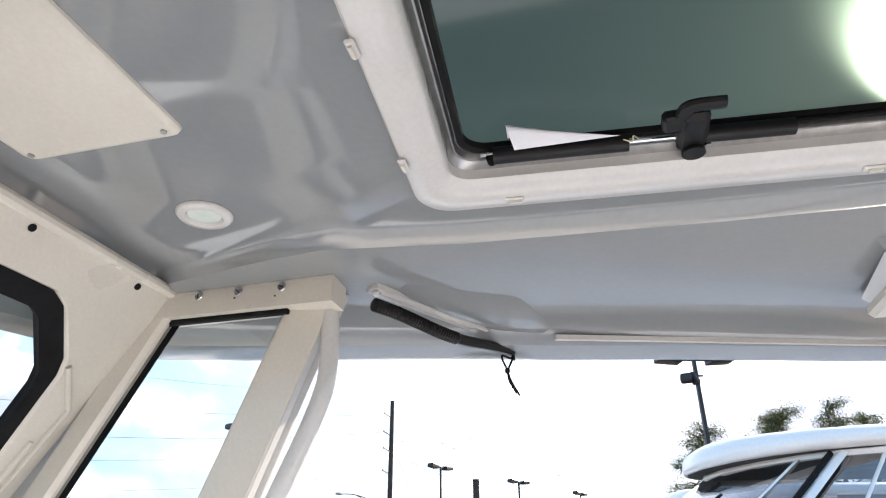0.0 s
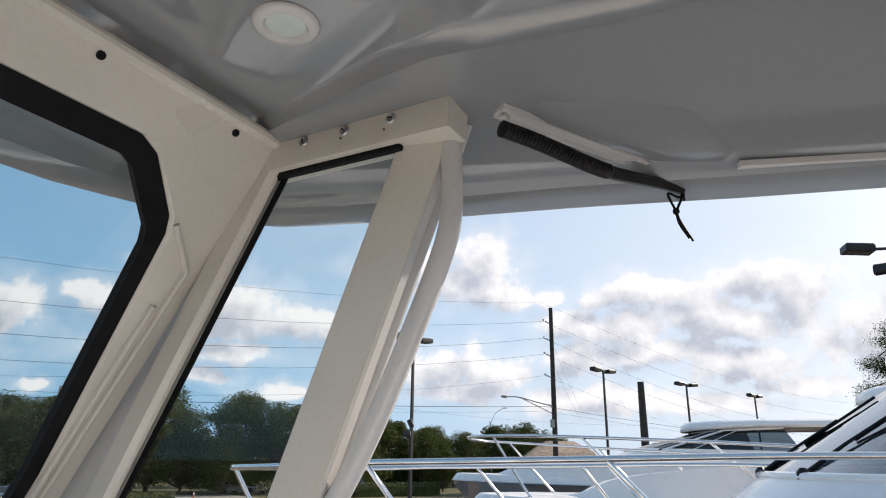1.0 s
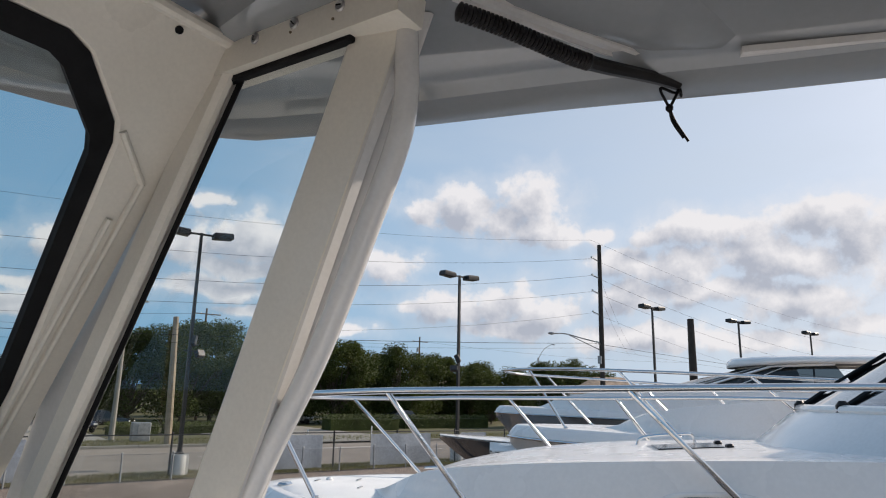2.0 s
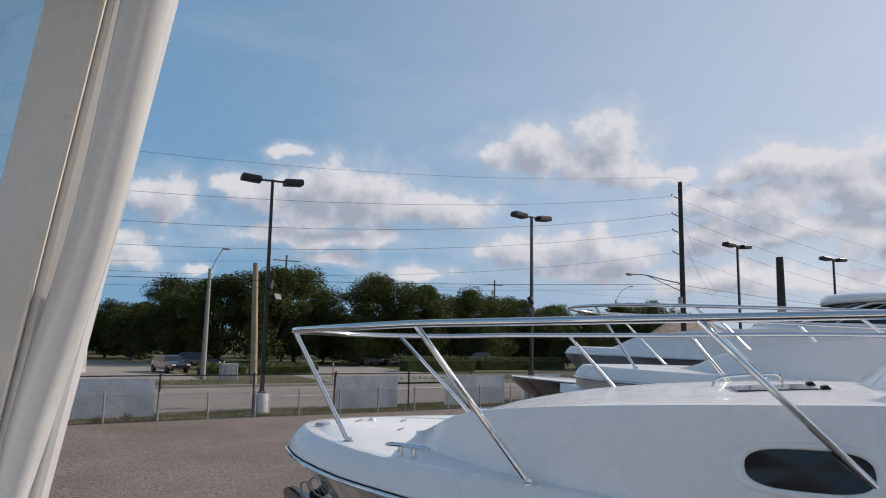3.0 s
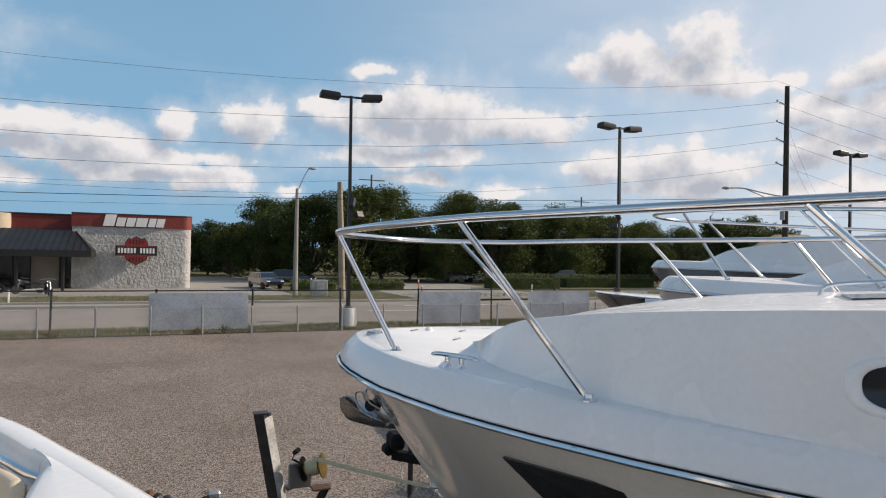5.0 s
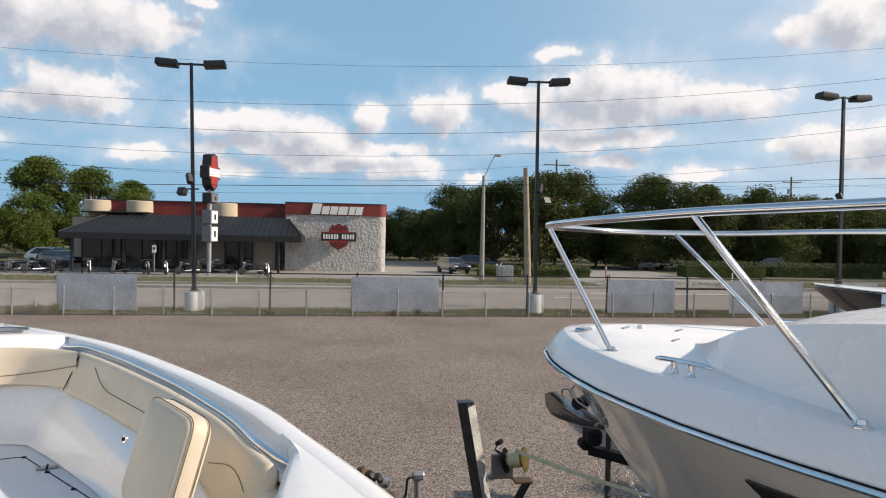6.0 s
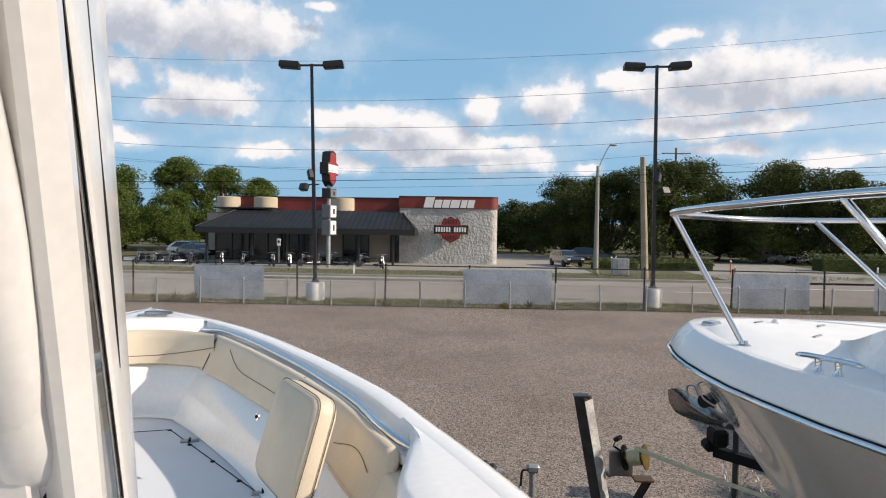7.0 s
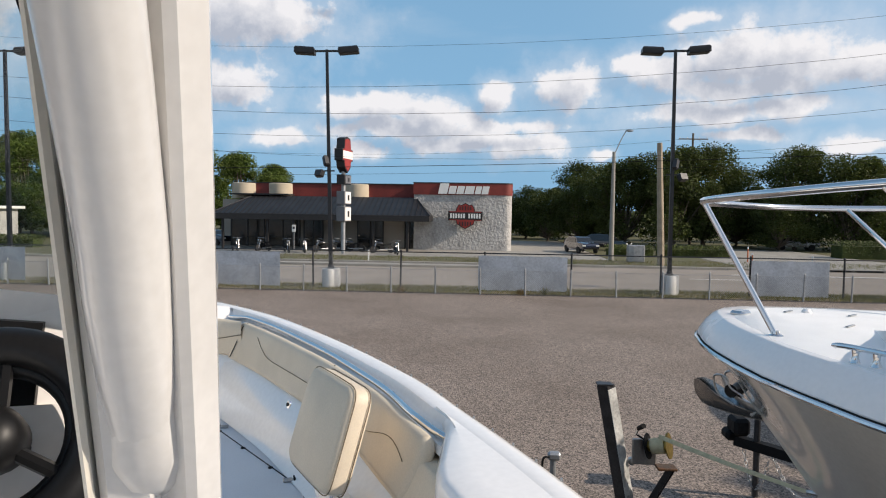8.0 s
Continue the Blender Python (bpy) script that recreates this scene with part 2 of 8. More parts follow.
def aggregate(name, dark, light, patch, cell, rough=0.9):
    """Asphalt with visible stones, worn and stained in patches."""
    m = mat(name, light, rough, var=0.1, scale=0.25, fine=14.0)
    n, l = m.node_tree.nodes, m.node_tree.links
    b = n["Principled BSDF"]
    co = n.new("ShaderNodeTexCoord")
    vo = n.new("ShaderNodeTexVoronoi")
    vo.inputs["Scale"].default_value = cell
    l.new(co.outputs["Object"], vo.inputs["Vector"])
    bw = n.new("ShaderNodeSeparateColor")
    l.new(vo.outputs["Color"], bw.inputs[0])
    ramp = n.new("ShaderNodeMix")
    ramp.data_type = "RGBA"
    ramp.inputs["A"].default_value, ramp.inputs["B"].default_value = (*dark, 1), (*light, 1)
    l.new(bw.outputs[0], ramp.inputs["Factor"])
    pn = n.new("ShaderNodeTexNoise")
    pn.inputs["Scale"].default_value, pn.inputs["Detail"].default_value, pn.inputs["Roughness"].default_value = 0.22, 6, 0.6
    l.new(co.outputs["Object"], pn.inputs["Vector"])
    pr = n.new("ShaderNodeMapRange")
    pr.inputs["From Min"].default_value, pr.inputs["From Max"].default_value = 0.42, 0.66
    l.new(pn.outputs["Fac"], pr.inputs["Value"])
    c2 = n.new("ShaderNodeMix")
    c2.data_type, c2.blend_type = "RGBA", "MULTIPLY"
    c2.inputs["B"].default_value = (*patch, 1)
    l.new(pr.outputs[0], c2.inputs["Factor"])
    l.new(ramp.outputs["Result"], c2.inputs["A"])
    l.new(c2.outputs["Result"], b.inputs["Base Color"])
    bp = n.new("ShaderNodeBump")
    bp.inputs["Strength"].default_value, bp.inputs["Distance"].default_value = 0.6, 0.012
    l.new(vo.outputs["Distance"], bp.inputs["Height"])
    l.new(bp.outputs[0], b.inputs["Normal"])
    return m


M = {
    "lot": aggregate("worn_asphalt", (0.054, 0.046, 0.039), (0.375, 0.30, 0.25), (0.74, 0.71, 0.68), 44.0),
    "road": mat("pale_road", (0.29, 0.25, 0.21), 0.9, var=0.08, scale=0.3, fine=20, bump=0.1),
    "concrete": mat("concrete", (0.31, 0.29, 0.255), 0.85, var=0.1, scale=0.8, fine=40, bump=0.1),
    "verge": mat("dry_verge", (0.15, 0.125, 0.055), 0.95, var=0.35, scale=0.9, fine=9, tint=(0.24, 0.18, 0.11), bump=0.6, bump_scale=25),
    "grass": mat("grass_ground", (0.085, 0.088, 0.028), 0.95, var=0.3, scale=0.6, fine=9, tint=(0.12, 0.095, 0.05), bump=0.6, bump_scale=25),
    "blade": mat("grass_blades", (0.12, 0.115, 0.04), 0.8, var=0.3, scale=0.5, fine=8, tint=(0.20, 0.16, 0.07), island=-0.3),
    "leaf": mat("leaves", (0.044, 0.058, 0.014), 0.7, var=0.3, scale=0.25, fine=1.2, tint=(0.062, 0.078, 0.017), island=-0.5, spec=0.25),
    "leaf2": mat("light_leaves", (0.065, 0.10, 0.018), 0.7, var=0.3, scale=0.25, fine=1.2, tint=(0.10, 0.125, 0.028), island=-0.45, spec=0.25),
    "bark": mat("bark", (0.12, 0.095, 0.07), 0.9, var=0.3, scale=3, fine=12, bump=0.6, bump_scale=12),
    "pole_black": mat("black_paint", (0.012, 0.012, 0.014), 0.45, var=0.15, scale=2, fine=20),
    "wood": mat("weathered_wood", (0.20, 0.145, 0.095), 0.85, var=0.2, scale=1.5, fine=18, bump=0.3),
    "wood_dark": mat("creosoted_wood", (0.055, 0.045, 0.038), 0.85, var=0.2, scale=1.5, fine=18, bump=0.3),
    "wood_pale": mat("pale_wood", (0.34, 0.275, 0.195), 0.8, var=0.15, scale=1.5, fine=18, bump=0.2),
    "galv": mat("galvanised_steel", (0.38, 0.39, 0.40), 0.5, metal=0.7, var=0.15, scale=4, fine=30),
    "mesh": mat("fence_wire", (0.30, 0.31, 0.32), 0.6, metal=0.4, var=0.1),
    "sheet": mat("grey_privacy_sheet", (0.40, 0.43, 0.475), 0.6, var=0.12, scale=1.2, fine=12, bump=0.15, bump_scale=4),
    "white_wall": mat("rough_stucco", (0.44, 0.425, 0.405), 0.9, var=0.12, scale=1.2, fine=5, bump=1.0, bump_scale=4),
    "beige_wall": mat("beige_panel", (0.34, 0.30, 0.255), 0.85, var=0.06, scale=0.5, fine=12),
    "red": mat("red_band", (0.20, 0.026, 0.018), 0.6, var=0.15, scale=0.6, fine=10),
    "sign_red": mat("sign_red", (0.30, 0.025, 0.018), 0.45, var=0.08, scale=1),
    "sign_white": mat("sign_white", (0.78, 0.77, 0.74), 0.5, var=0.05, scale=2),
    "sign_black": mat("sign_black", (0.015, 0.013, 0.013), 0.5, var=0.1),
    "metal_roof": mat("dark_metal_roof", (0.018, 0.018, 0.020), 0.55, var=0.12, scale=0.7, fine=10, metal=0.2),
    "drum": mat("tan_drum", (0.50, 0.42, 0.31), 0.8, var=0.06, scale=1),
    "dark_glass": mat("dark_window", (0.012, 0.014, 0.016), 0.08, var=0.1, scale=1, spec=0.8),
    "gel": mat("white_gelcoat", (0.89, 0.86, 0.835), 0.16, var=0.025, scale=1.6, fine=40, coat=0.5),
    "gel_soft": mat("off_white_gelcoat", (0.90, 0.855, 0.825), 0.26, var=0.02, scale=1.6, fine=40, coat=0.25),
    "gel_grey": mat("grey_gelcoat", (0.82, 0.82, 0.81), 0.14, var=0.03, scale=1.4, fine=40, coat=0.5),
    "hull_grey": mat("warm_grey_hull", (0.70, 0.68, 0.63), 0.09, var=0.04, scale=1.2, fine=40, coat=0.5),
    # non-skid whiter than the mouldings, with sunlight on the deck put into its colour
    "nonskid": mat("non_skid_deck", (0.92, 0.915, 0.90), 0.6, var=0.04, scale=3, fine=200, bump=0.25, bump_scale=260),
    "cream": mat("cream_powder_coat", (0.64, 0.605, 0.535), 0.3, var=0.03, scale=4, fine=120, coat=0.3, bump=0.03, bump_scale=300),
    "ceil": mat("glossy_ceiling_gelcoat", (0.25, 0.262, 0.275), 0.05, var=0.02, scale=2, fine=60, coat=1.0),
    "frame_white": mat("white_frame", (0.62, 0.61, 0.595), 0.22, var=0.03, scale=5, fine=100, coat=0.5),
    "gasket": mat("black_rubber", (0.006, 0.006, 0.007), 0.7, spec=0.2, var=0.2, scale=20, fine=150),
    "plastic": mat("black_plastic", (0.009, 0.009, 0.010), 0.4, spec=0.3, var=0.15, scale=15, fine=120),
    "steel": mat("polished_stainless", (0.72, 0.73, 0.74), 0.08, metal=1.0, var=0.03, scale=6, fine=60),
    "steel_dull": mat("dull_steel", (0.45, 0.45, 0.45), 0.35, metal=1.0, var=0.1, scale=8, fine=60),
    "vinyl": mat("tan_vinyl", (0.66, 0.565, 0.435), 0.5, var=0.05, scale=4, fine=160, bump=0.12, bump_scale=220),
    "thread": mat("dark_stitching", (0.16, 0.12, 0.075), 0.8, var=0.1),
    "rust": mat("rusty_steel", (0.10, 0.075, 0.055), 0.7, metal=0.4, var=0.3, scale=14, fine=80, tint=(0.16, 0.07, 0.03)),
    "trailer": mat("dark_painted_steel", (0.05, 0.05, 0.053), 0.45, metal=0.5, var=0.2, scale=8, fine=60),
    "strap": mat("yellowed_webbing", (0.60, 0.55, 0.36), 0.8, var=0.1, scale=20, fine=200),
    "brass": mat("gold_zinc", (0.42, 0.30, 0.09), 0.35, metal=0.9, var=0.2, scale=20),
    "paper": mat("white_paper", (0.72, 0.72, 0.76), 0.8, var=0.02, scale=8),
    "lens": mat("frosted_lens", (0.60, 0.66, 0.62), 0.35, var=0.04, scale=20),
    "tyre": mat("tyre_rubber", (0.018, 0.018, 0.018), 0.8, var=0.15, scale=10),
    "car_blue": mat("dark_blue_paint", (0.012, 0.02, 0.045), 0.25, metal=0.0, var=0.05, coat=1.0),
    "car_silver": mat("silver_paint", (0.42, 0.43, 0.44), 0.25, metal=0.6, var=0.05, coat=1.0),
    "car_black": mat("black_car_paint", (0.012, 0.012, 0.014), 0.15, var=0.05, coat=1.0),
    "chrome": mat("chrome", (0.45, 0.45, 0.46), 0.22, metal=1.0, var=0.03),
    "lamp_glass": mat("lamp_glass", (0.7, 0.7, 0.66), 0.3, var=0.05),
    "orange": mat("orange_plastic", (0.55, 0.12, 0.02), 0.5, var=0.1),
    "tinted": glass("tinted_glass", (0.80, 0.84, 0.83)),
    "clear": glass("clear_glass", (0.90, 0.93, 0.92)),
    "wind_glass": glass("windscreen_glass", (0.40, 0.46, 0.52), base=0.22, power=2.6),
    "smoke": glass("smoked_glass", (0.10, 0.13, 0.15)),
}


def frosted(name, through_tint, scatter_tint):
    """Smoked acrylic: light scatters forward through it, with a glossy face."""
    m = bpy.data.materials.new(name)
    m.use_nodes = True
    n, l = m.node_tree.nodes, m.node_tree.links
    n.clear()
    o, a, b = n.new("ShaderNodeOutputMaterial"), n.new("ShaderNodeMixShader"), n.new("ShaderNodeMixShader")
    rf, tl, gl = n.new("ShaderNodeBsdfRefraction"), n.new("ShaderNodeBsdfTranslucent"), n.new("ShaderNodeBsdfGlossy")
    dust, ramp, tx = n.new("ShaderNodeTexNoise"), n.new("ShaderNodeMix"), n.new("ShaderNodeTexCoord")
    dust.inputs["Scale"].default_value, dust.inputs["Detail"].default_value = 4.0, 6.0
    l.new(tx.outputs["Object"], dust.inputs["Vector"])
    ramp.data_type = "RGBA"
    ramp.inputs["A"].default_value, ramp.inputs["B"].default_value = (*[c * 0.7 for c in scatter_tint], 1), (*scatter_tint, 1)
    l.new(dust.outputs["Fac"], ramp.inputs["Factor"])
    l.new(ramp.outputs["Result"], tl.inputs["Color"])
    rf.inputs["Color"].default_value, rf.inputs["Roughness"].default_value, rf.inputs["IOR"].default_value = (*through_tint, 1), 0.55, 1.05
    gl.inputs["Roughness"].default_value = 0.08
    a.inputs[0].default_value, b.inputs[0].default_value = 0.4, 0.05
    l.new(rf.outputs[0], a.inputs[1])
    l.new(tl.outputs[0], a.inputs[2])
    l.new(a.outputs[0], b.inputs[1])
    l.new(gl.outputs[0], b.inputs[2])
    l.new(b.outputs[0], o.inputs["Surface"])
    return m


def let_through(m, share, tint):
    """Thin leaves: part of the light scatters through to the other side."""
    n, l = m.node_tree.nodes, m.node_tree.links
    b, o = n["Principled BSDF"], n["Material Output"]
    tl, mx = n.new("ShaderNodeBsdfTranslucent"), n.new("ShaderNodeMixShader")
    tl.inputs["Color"].default_value, mx.inputs[0].default_value = (*tint, 1), share
    l.new(b.outputs[0], mx.inputs[1])
    l.new(tl.outputs[0], mx.inputs[2])
    l.new(mx.outputs[0], o.inputs["Surface"])


let_through(M["leaf"], 0.16, (0.10, 0.13, 0.02))
let_through(M["leaf2"], 0.2, (0.15, 0.21, 0.03))
let_through(M["blade"], 0.3, (0.16, 0.18, 0.04))
for node in M["white_wall"].node_tree.nodes:
    if node.bl_idname == "ShaderNodeBump":
        node.inputs["Distance"].default_value = 0.12
M["hatch_glass"] = frosted("smoked_hatch_glass", (0.055, 0.078, 0.064), (0.030, 0.042, 0.036))


# ---- mesh tools ----
class Geo:
    """Collects vertices and faces, and links them as one mesh object."""

    def __init__(self):
        self.v, self.f = [], []

    def add(self, verts, faces, m=None):
        k = len(self.v)
        self.v += [tuple(m @ Vector(p)) if m is not None else tuple(p) for p in verts]
        self.f += [tuple(i + k for i in f) for f in faces]
        return self

    def box(self, c, s, m=None, b=0.0):
        """A box of size s round c with chamfered edges b."""
        hx, hy, hz = (d / 2 for d in s)
        b = min(b, hx * 0.9, hy * 0.9, hz * 0.9)
        mm = (m if m is not None else Matrix()) @ Matrix.Translation(c)
        if b <= 0:
            vs = [(x * hx, y * hy, z * hz) for x in (-1, 1) for y in (-1, 1) for z in (-1, 1)]
            return self.add(vs, [(0, 1, 3, 2), (4, 6, 7, 5), (0, 4, 5, 1), (2, 3, 7, 6), (0, 2, 6, 4), (1, 5, 7, 3)], mm)
        vs, idx = [], {}
        for x in (-1, 1):
            for y in (-1, 1):
                for z in (-1, 1):
                    for a in range(3):
                        p = [x * (hx - b), y * (hy - b), z * (hz - b)]
                        p[a] = (x * hx, y * hy, z * hz)[a]
                        idx[x, y, z, a] = len(vs)
                        vs.append(tuple(p))
        fs = []
        for a in range(3):
            o = [i for i in range(3) if i != a]
            for s1 in (-1, 1):
                q = []
                for u, w in ((-1, -1), (1, -1), (1, 1), (-1, 1)):
                    k = [0, 0, 0]
                    k[a], k[o[0]], k[o[1]] = s1, u, w
                    q.append(idx[(*k, a)])
                fs.append(tuple(q if (s1 > 0) == (a != 1) else q[::-1]))
            for u in (-1, 1):
                for w in (-1, 1):
                    k0, k1 = [0, 0, 0], [0, 0, 0]
                    k0[a], k1[a] = -1, 1
                    k0[o[0]] = k1[o[0]] = u
                    k0[o[1]] = k1[o[1]] = w
                    fs.append((idx[(*k0, o[0])], idx[(*k1, o[0])], idx[(*k1, o[1])], idx[(*k0, o[1])]))
        for x in (-1, 1):
            for y in (-1, 1):
                for z in (-1, 1):
                    fs.append(tuple(idx[x, y, z, a] for a in range(3)))
        return self.add(vs, fs, mm)

    def loft(self, rings, closed=True, caps=True, m=None):
        n = len(rings[0])
        vs = [p for r in rings for p in r]
        fs = []
        for i in range(len(rings) - 1):
            for j in range(n if closed else n - 1):
                k = (j + 1) % n
                fs.append((i * n + j, i * n + k, (i + 1) * n + k, (i + 1) * n + j))
        if caps and closed:
            fs.append(tuple(range(n))[::-1])
            fs.append(tuple((len(rings) - 1) * n + j for j in range(n)))
        return self.add(vs, fs, m)

    def tube(self, pts, r, n=10, m=None, caps=True, flat=1.0):
        """A round bar along pts; r is one radius or one for each point."""
        pts = [Vector(p) for p in pts]
        rs = r if isinstance(r, (list, tuple)) else [r] * len(pts)
        rings, up = [], None
        for i, p in enumerate(pts):
            d = (pts[min(i + 1, len(pts) - 1)] - pts[max(i - 1, 0)]).normalized()
            if up is None:
                up = d.orthogonal().normalized() if abs(d.z) > 0.95 else Vector((0, 0, 1))
            side = d.cross(up).normalized()
            up = side.cross(d).normalized()
            rings.append([p + rs[i] * (math.cos(t) * side + flat * math.sin(t) * up) for t in (2 * math.pi * k / n for k in range(n))])
        return self.loft(rings, True, caps, m)

    def lathe(self, prof, n=24, m=None, caps=True):
        """prof: pairs of radius and height, turned about z."""
        return self.loft([[(r * math.cos(2 * math.pi * k / n), r * math.sin(2 * math.pi * k / n), z) for k in range(n)] for r, z in prof], True, caps, m)

    def bar(self, prof, pts, m=None, side=None, caps=True):
        """A profile (across, up) drawn along pts; side: the across direction, kept the same."""
        pts = [Vector(p) for p in pts]
        rings = []
        for i, p in enumerate(pts):
            d = (pts[min(i + 1, len(pts) - 1)] - pts[max(i - 1, 0)]).normalized()
            s = (Vector(side) - d * d.dot(Vector(side))).normalized() if side is not None else d.cross(Vector((0, 0, 1))).normalized()
            u = s.cross(d).normalized()
            rings.append([p + s * a + u * b for a, b in prof])
        return self.loft(rings, True, caps, m)

    def slab(self, outline, z0, z1, m=None):
        """A plate with a polygon outline, from z0 to z1."""
        n = len(outline)
        vs = [(x, y, z0) for x, y in outline] + [(x, y, z1) for x, y in outline]
        fs = [tuple(range(n))[::-1], tuple(range(n, 2 * n))] + [(i, (i + 1) % n, n + (i + 1) % n, n + i) for i in range(n)]
        return self.add(vs, fs, m)

    def ob(self, name, material, parent=None, label="", smooth=35.0, kind="", category="", group=""):
        me = bpy.data.meshes.new(name)
        me.from_pydata(self.v, [], self.f)
        me.validate()
        if smooth:
            me.polygons.foreach_set("use_smooth", [True] * len(me.polygons))
            me.set_sharp_from_angle(angle=radians(smooth))
        me.materials.append(M[material] if isinstance(material, str) else material)
        o = new(name, me)
        bm = bmesh.new()
        bm.from_mesh(me)
        bmesh.ops.recalc_face_normals(bm, faces=bm.faces)
        bm.to_mesh(me)
        bm.free()
        if parent is not None:
            o.parent = parent
        return tagged(o, label, category, group, kind)


def thing(name, label, category, m=None, group="", kind=""):
    o = tagged(new(name), label, category, group, kind)
    o.empty_display_size = 0.2
    if m is not None:
        o.matrix_world = m
    return o


def lerp(table, x):
    """Straight-line table look-up; table: pairs in rising order."""
    if x <= table[0][0]:
        return table[0][1]
    for (a, p), (b, q) in zip(table, table[1:]):
        if x <= b:
            return p + (q - p) * (x - a) / (b - a)
    return table[-1][1]


def smooth(table, x):
    """The same, eased over a short stretch."""
    w = 0.12
    return sum(lerp(table, x + k * w) for k in (-1, -0.5, 0, 0.5, 1)) / 5


def curve(pts, n=8):
    """A smooth line through pts."""
    p = [Vector(q) for q in pts]
    p = [2 * p[0] - p[1]] + p + [2 * p[-1] - p[-2]]
    out = []
    for i in range(1, len(p) - 2):
        for k in range(n):
            t = k / n
            a, b, c, d = p[i - 1:i + 3]
            out.append(0.5 * (2 * b + (c - a) * t + (2 * a - 5 * b + 4 * c - d) * t * t + (3 * b - a - 3 * c + d) * t ** 3))
    return out + [p[-2]]


# ---- ground, road and fence ----
def strip(name, x0, x1, y0, y1, z0, z1, material, label, nx=1):
    return Geo().box(((x0 + x1) / 2, (y0 + y1) / 2, (z0 + z1) / 2), (x1 - x0, y1 - y0, z1 - z0)).ob(name, material, None, label, smooth=0, kind="structure", category=name)


strip("ground", -2500, 2500, -2500, 2500, -0.6, -0.05, "grass", "flat grassy land reaching to the horizon")
strip("parking_lot", -90, 140, -60, 28.35, -0.3, 0.0, "lot", "worn brown-grey asphalt of the boat lot with coarse stones")
strip("grass_verge", -90, 140, 28.35, 30.8, -0.3, 0.02, "verge", "thin patchy grass verge below the wire fence")
strip("road", -250, 300, 30.8, 44.2, -0.3, -0.02, "road", "pale sun-bleached asphalt road beyond the fence")
strip("far_verge", -250, 300, 44.5, 50.0, -0.3, 0.10, "grass", "mown grass verge on the far side of the road")
strip("shop_forecourt", -34, 9.6, 50.0, 84.0, -0.3, 0.06, "concrete", "pale concrete forecourt and drive of the shop")
strip("lawn", 9.6, 160, 50.0, 110.0, -0.3, 0.09, "grass", "rough mown lawn under the trees beyond the road")
strip("side_drive", 17.5, 31.0, 44.2, 70.0, -0.3, 0.115, "concrete", "pale concrete side drive between hedges")
strip("west_lawn", -160, -34, 50.0, 110.0, -0.3, 0.09, "grass", "rough mown lawn beside the shop")
kerb = Geo()
for k in range(-60, 110):
    kerb.box((k * 2.0 + 1, 44.35, 0.0), (1.98, 0.3, 0.3), b=0.03)
kerb.ob("kerb", "concrete", None, "weathered concrete kerb along the road", kind="structure", category="kerb")
isl = Geo()
isl.slab([(-6.5 + 9.5 * math.cos(a) if abs(math.cos(a)) < 0.98 else -6.5 + 9.5 * math.cos(a), 42.2 + 0.7 * math.sin(a)) for a in (2 * math.pi * k / 40 for k in range(40))], -0.1, 0.13)
isl.ob("traffic_island", "concrete", None, "long low concrete traffic island in the road", kind="structure", category="kerb")
mk = Geo()
for x in range(14, 60, 12):
    mk.box((x, 37.4, -0.017), (5.0, 0.15, 0.008))
mk.box((22, 40.6, -0.017), (14.0, 0.2, 0.008), pose(0, 0, 0, 0, 0, 0))
mk.ob("road_marking", "sign_white", None, "worn white painted road markings", smooth=0, kind="structure", category="marking")


def grass_tufts(name, n, box, hmin, hmax, label, seed, material="blade"):
    rnd = random.Random(seed)
    g = Geo()
    for _ in range(n):
        x, y = rnd.uniform(box[0], box[1]), rnd.uniform(box[2], box[3])
        if rnd.random() > 0.35 + 0.65 * (noise.noise(Vector((x * 0.35, y * 0.8, 3.0))) + 0.5):
            continue
        for _ in range(3):
            a, h, w = rnd.uniform(0, 6.28), rnd.uniform(hmin, hmax), rnd.uniform(0.008, 0.02)
            dx, dy, lean = math.cos(a), math.sin(a), rnd.uniform(0.1, 0.6) * h
            px, py = x + rnd.uniform(-0.05, 0.05), y + rnd.uniform(-0.05, 0.05)
            g.add([(px - w * dy, py + w * dx, box[4]), (px + w * dy, py - w * dx, box[4]), (px + lean * dx, py + lean * dy, box[4] + h)], [(0, 1, 2)])
    return g.ob(name, material, None, label, smooth=0, kind="stuff", category="grass")


grass_tufts("verge_grass", 30000, (-26, 60, 28.3, 30.75, 0.02), 0.03, 0.14, "short dry grass and weeds growing under the fence", 3)
grass_tufts("far_grass", 9000, (-30, 60, 44.6, 49.9, 0.1), 0.05, 0.18, "short mown grass beside the road", 4)


def weed(x, y, s, seed, material, label):
    rnd = random.Random(seed)
    g = Geo()
    for _ in range(90):
        a, r = rnd.uniform(0, 6.28), rnd.uniform(0, 1) ** 0.6
        b = Vector((x + 0.12 * s * math.cos(a), y + 0.12 * s * math.sin(a), 0.0))
        t = Vector((x + s * r * math.cos(a), y + s * r * math.sin(a) * 0.5, s * rnd.uniform(0.35, 1.0) * (1.1 - 0.6 * r)))
        w = Vector((-math.sin(a), math.cos(a), 0)) * 0.03 * s
        mid = (b + t) / 2 + Vector((0, 0, 0.1 * s))
        g.add([b, mid + w, t, mid - w], [(0, 1, 2, 3)])
    return g.ob("weed", material, None, label, smooth=0, category="weed")


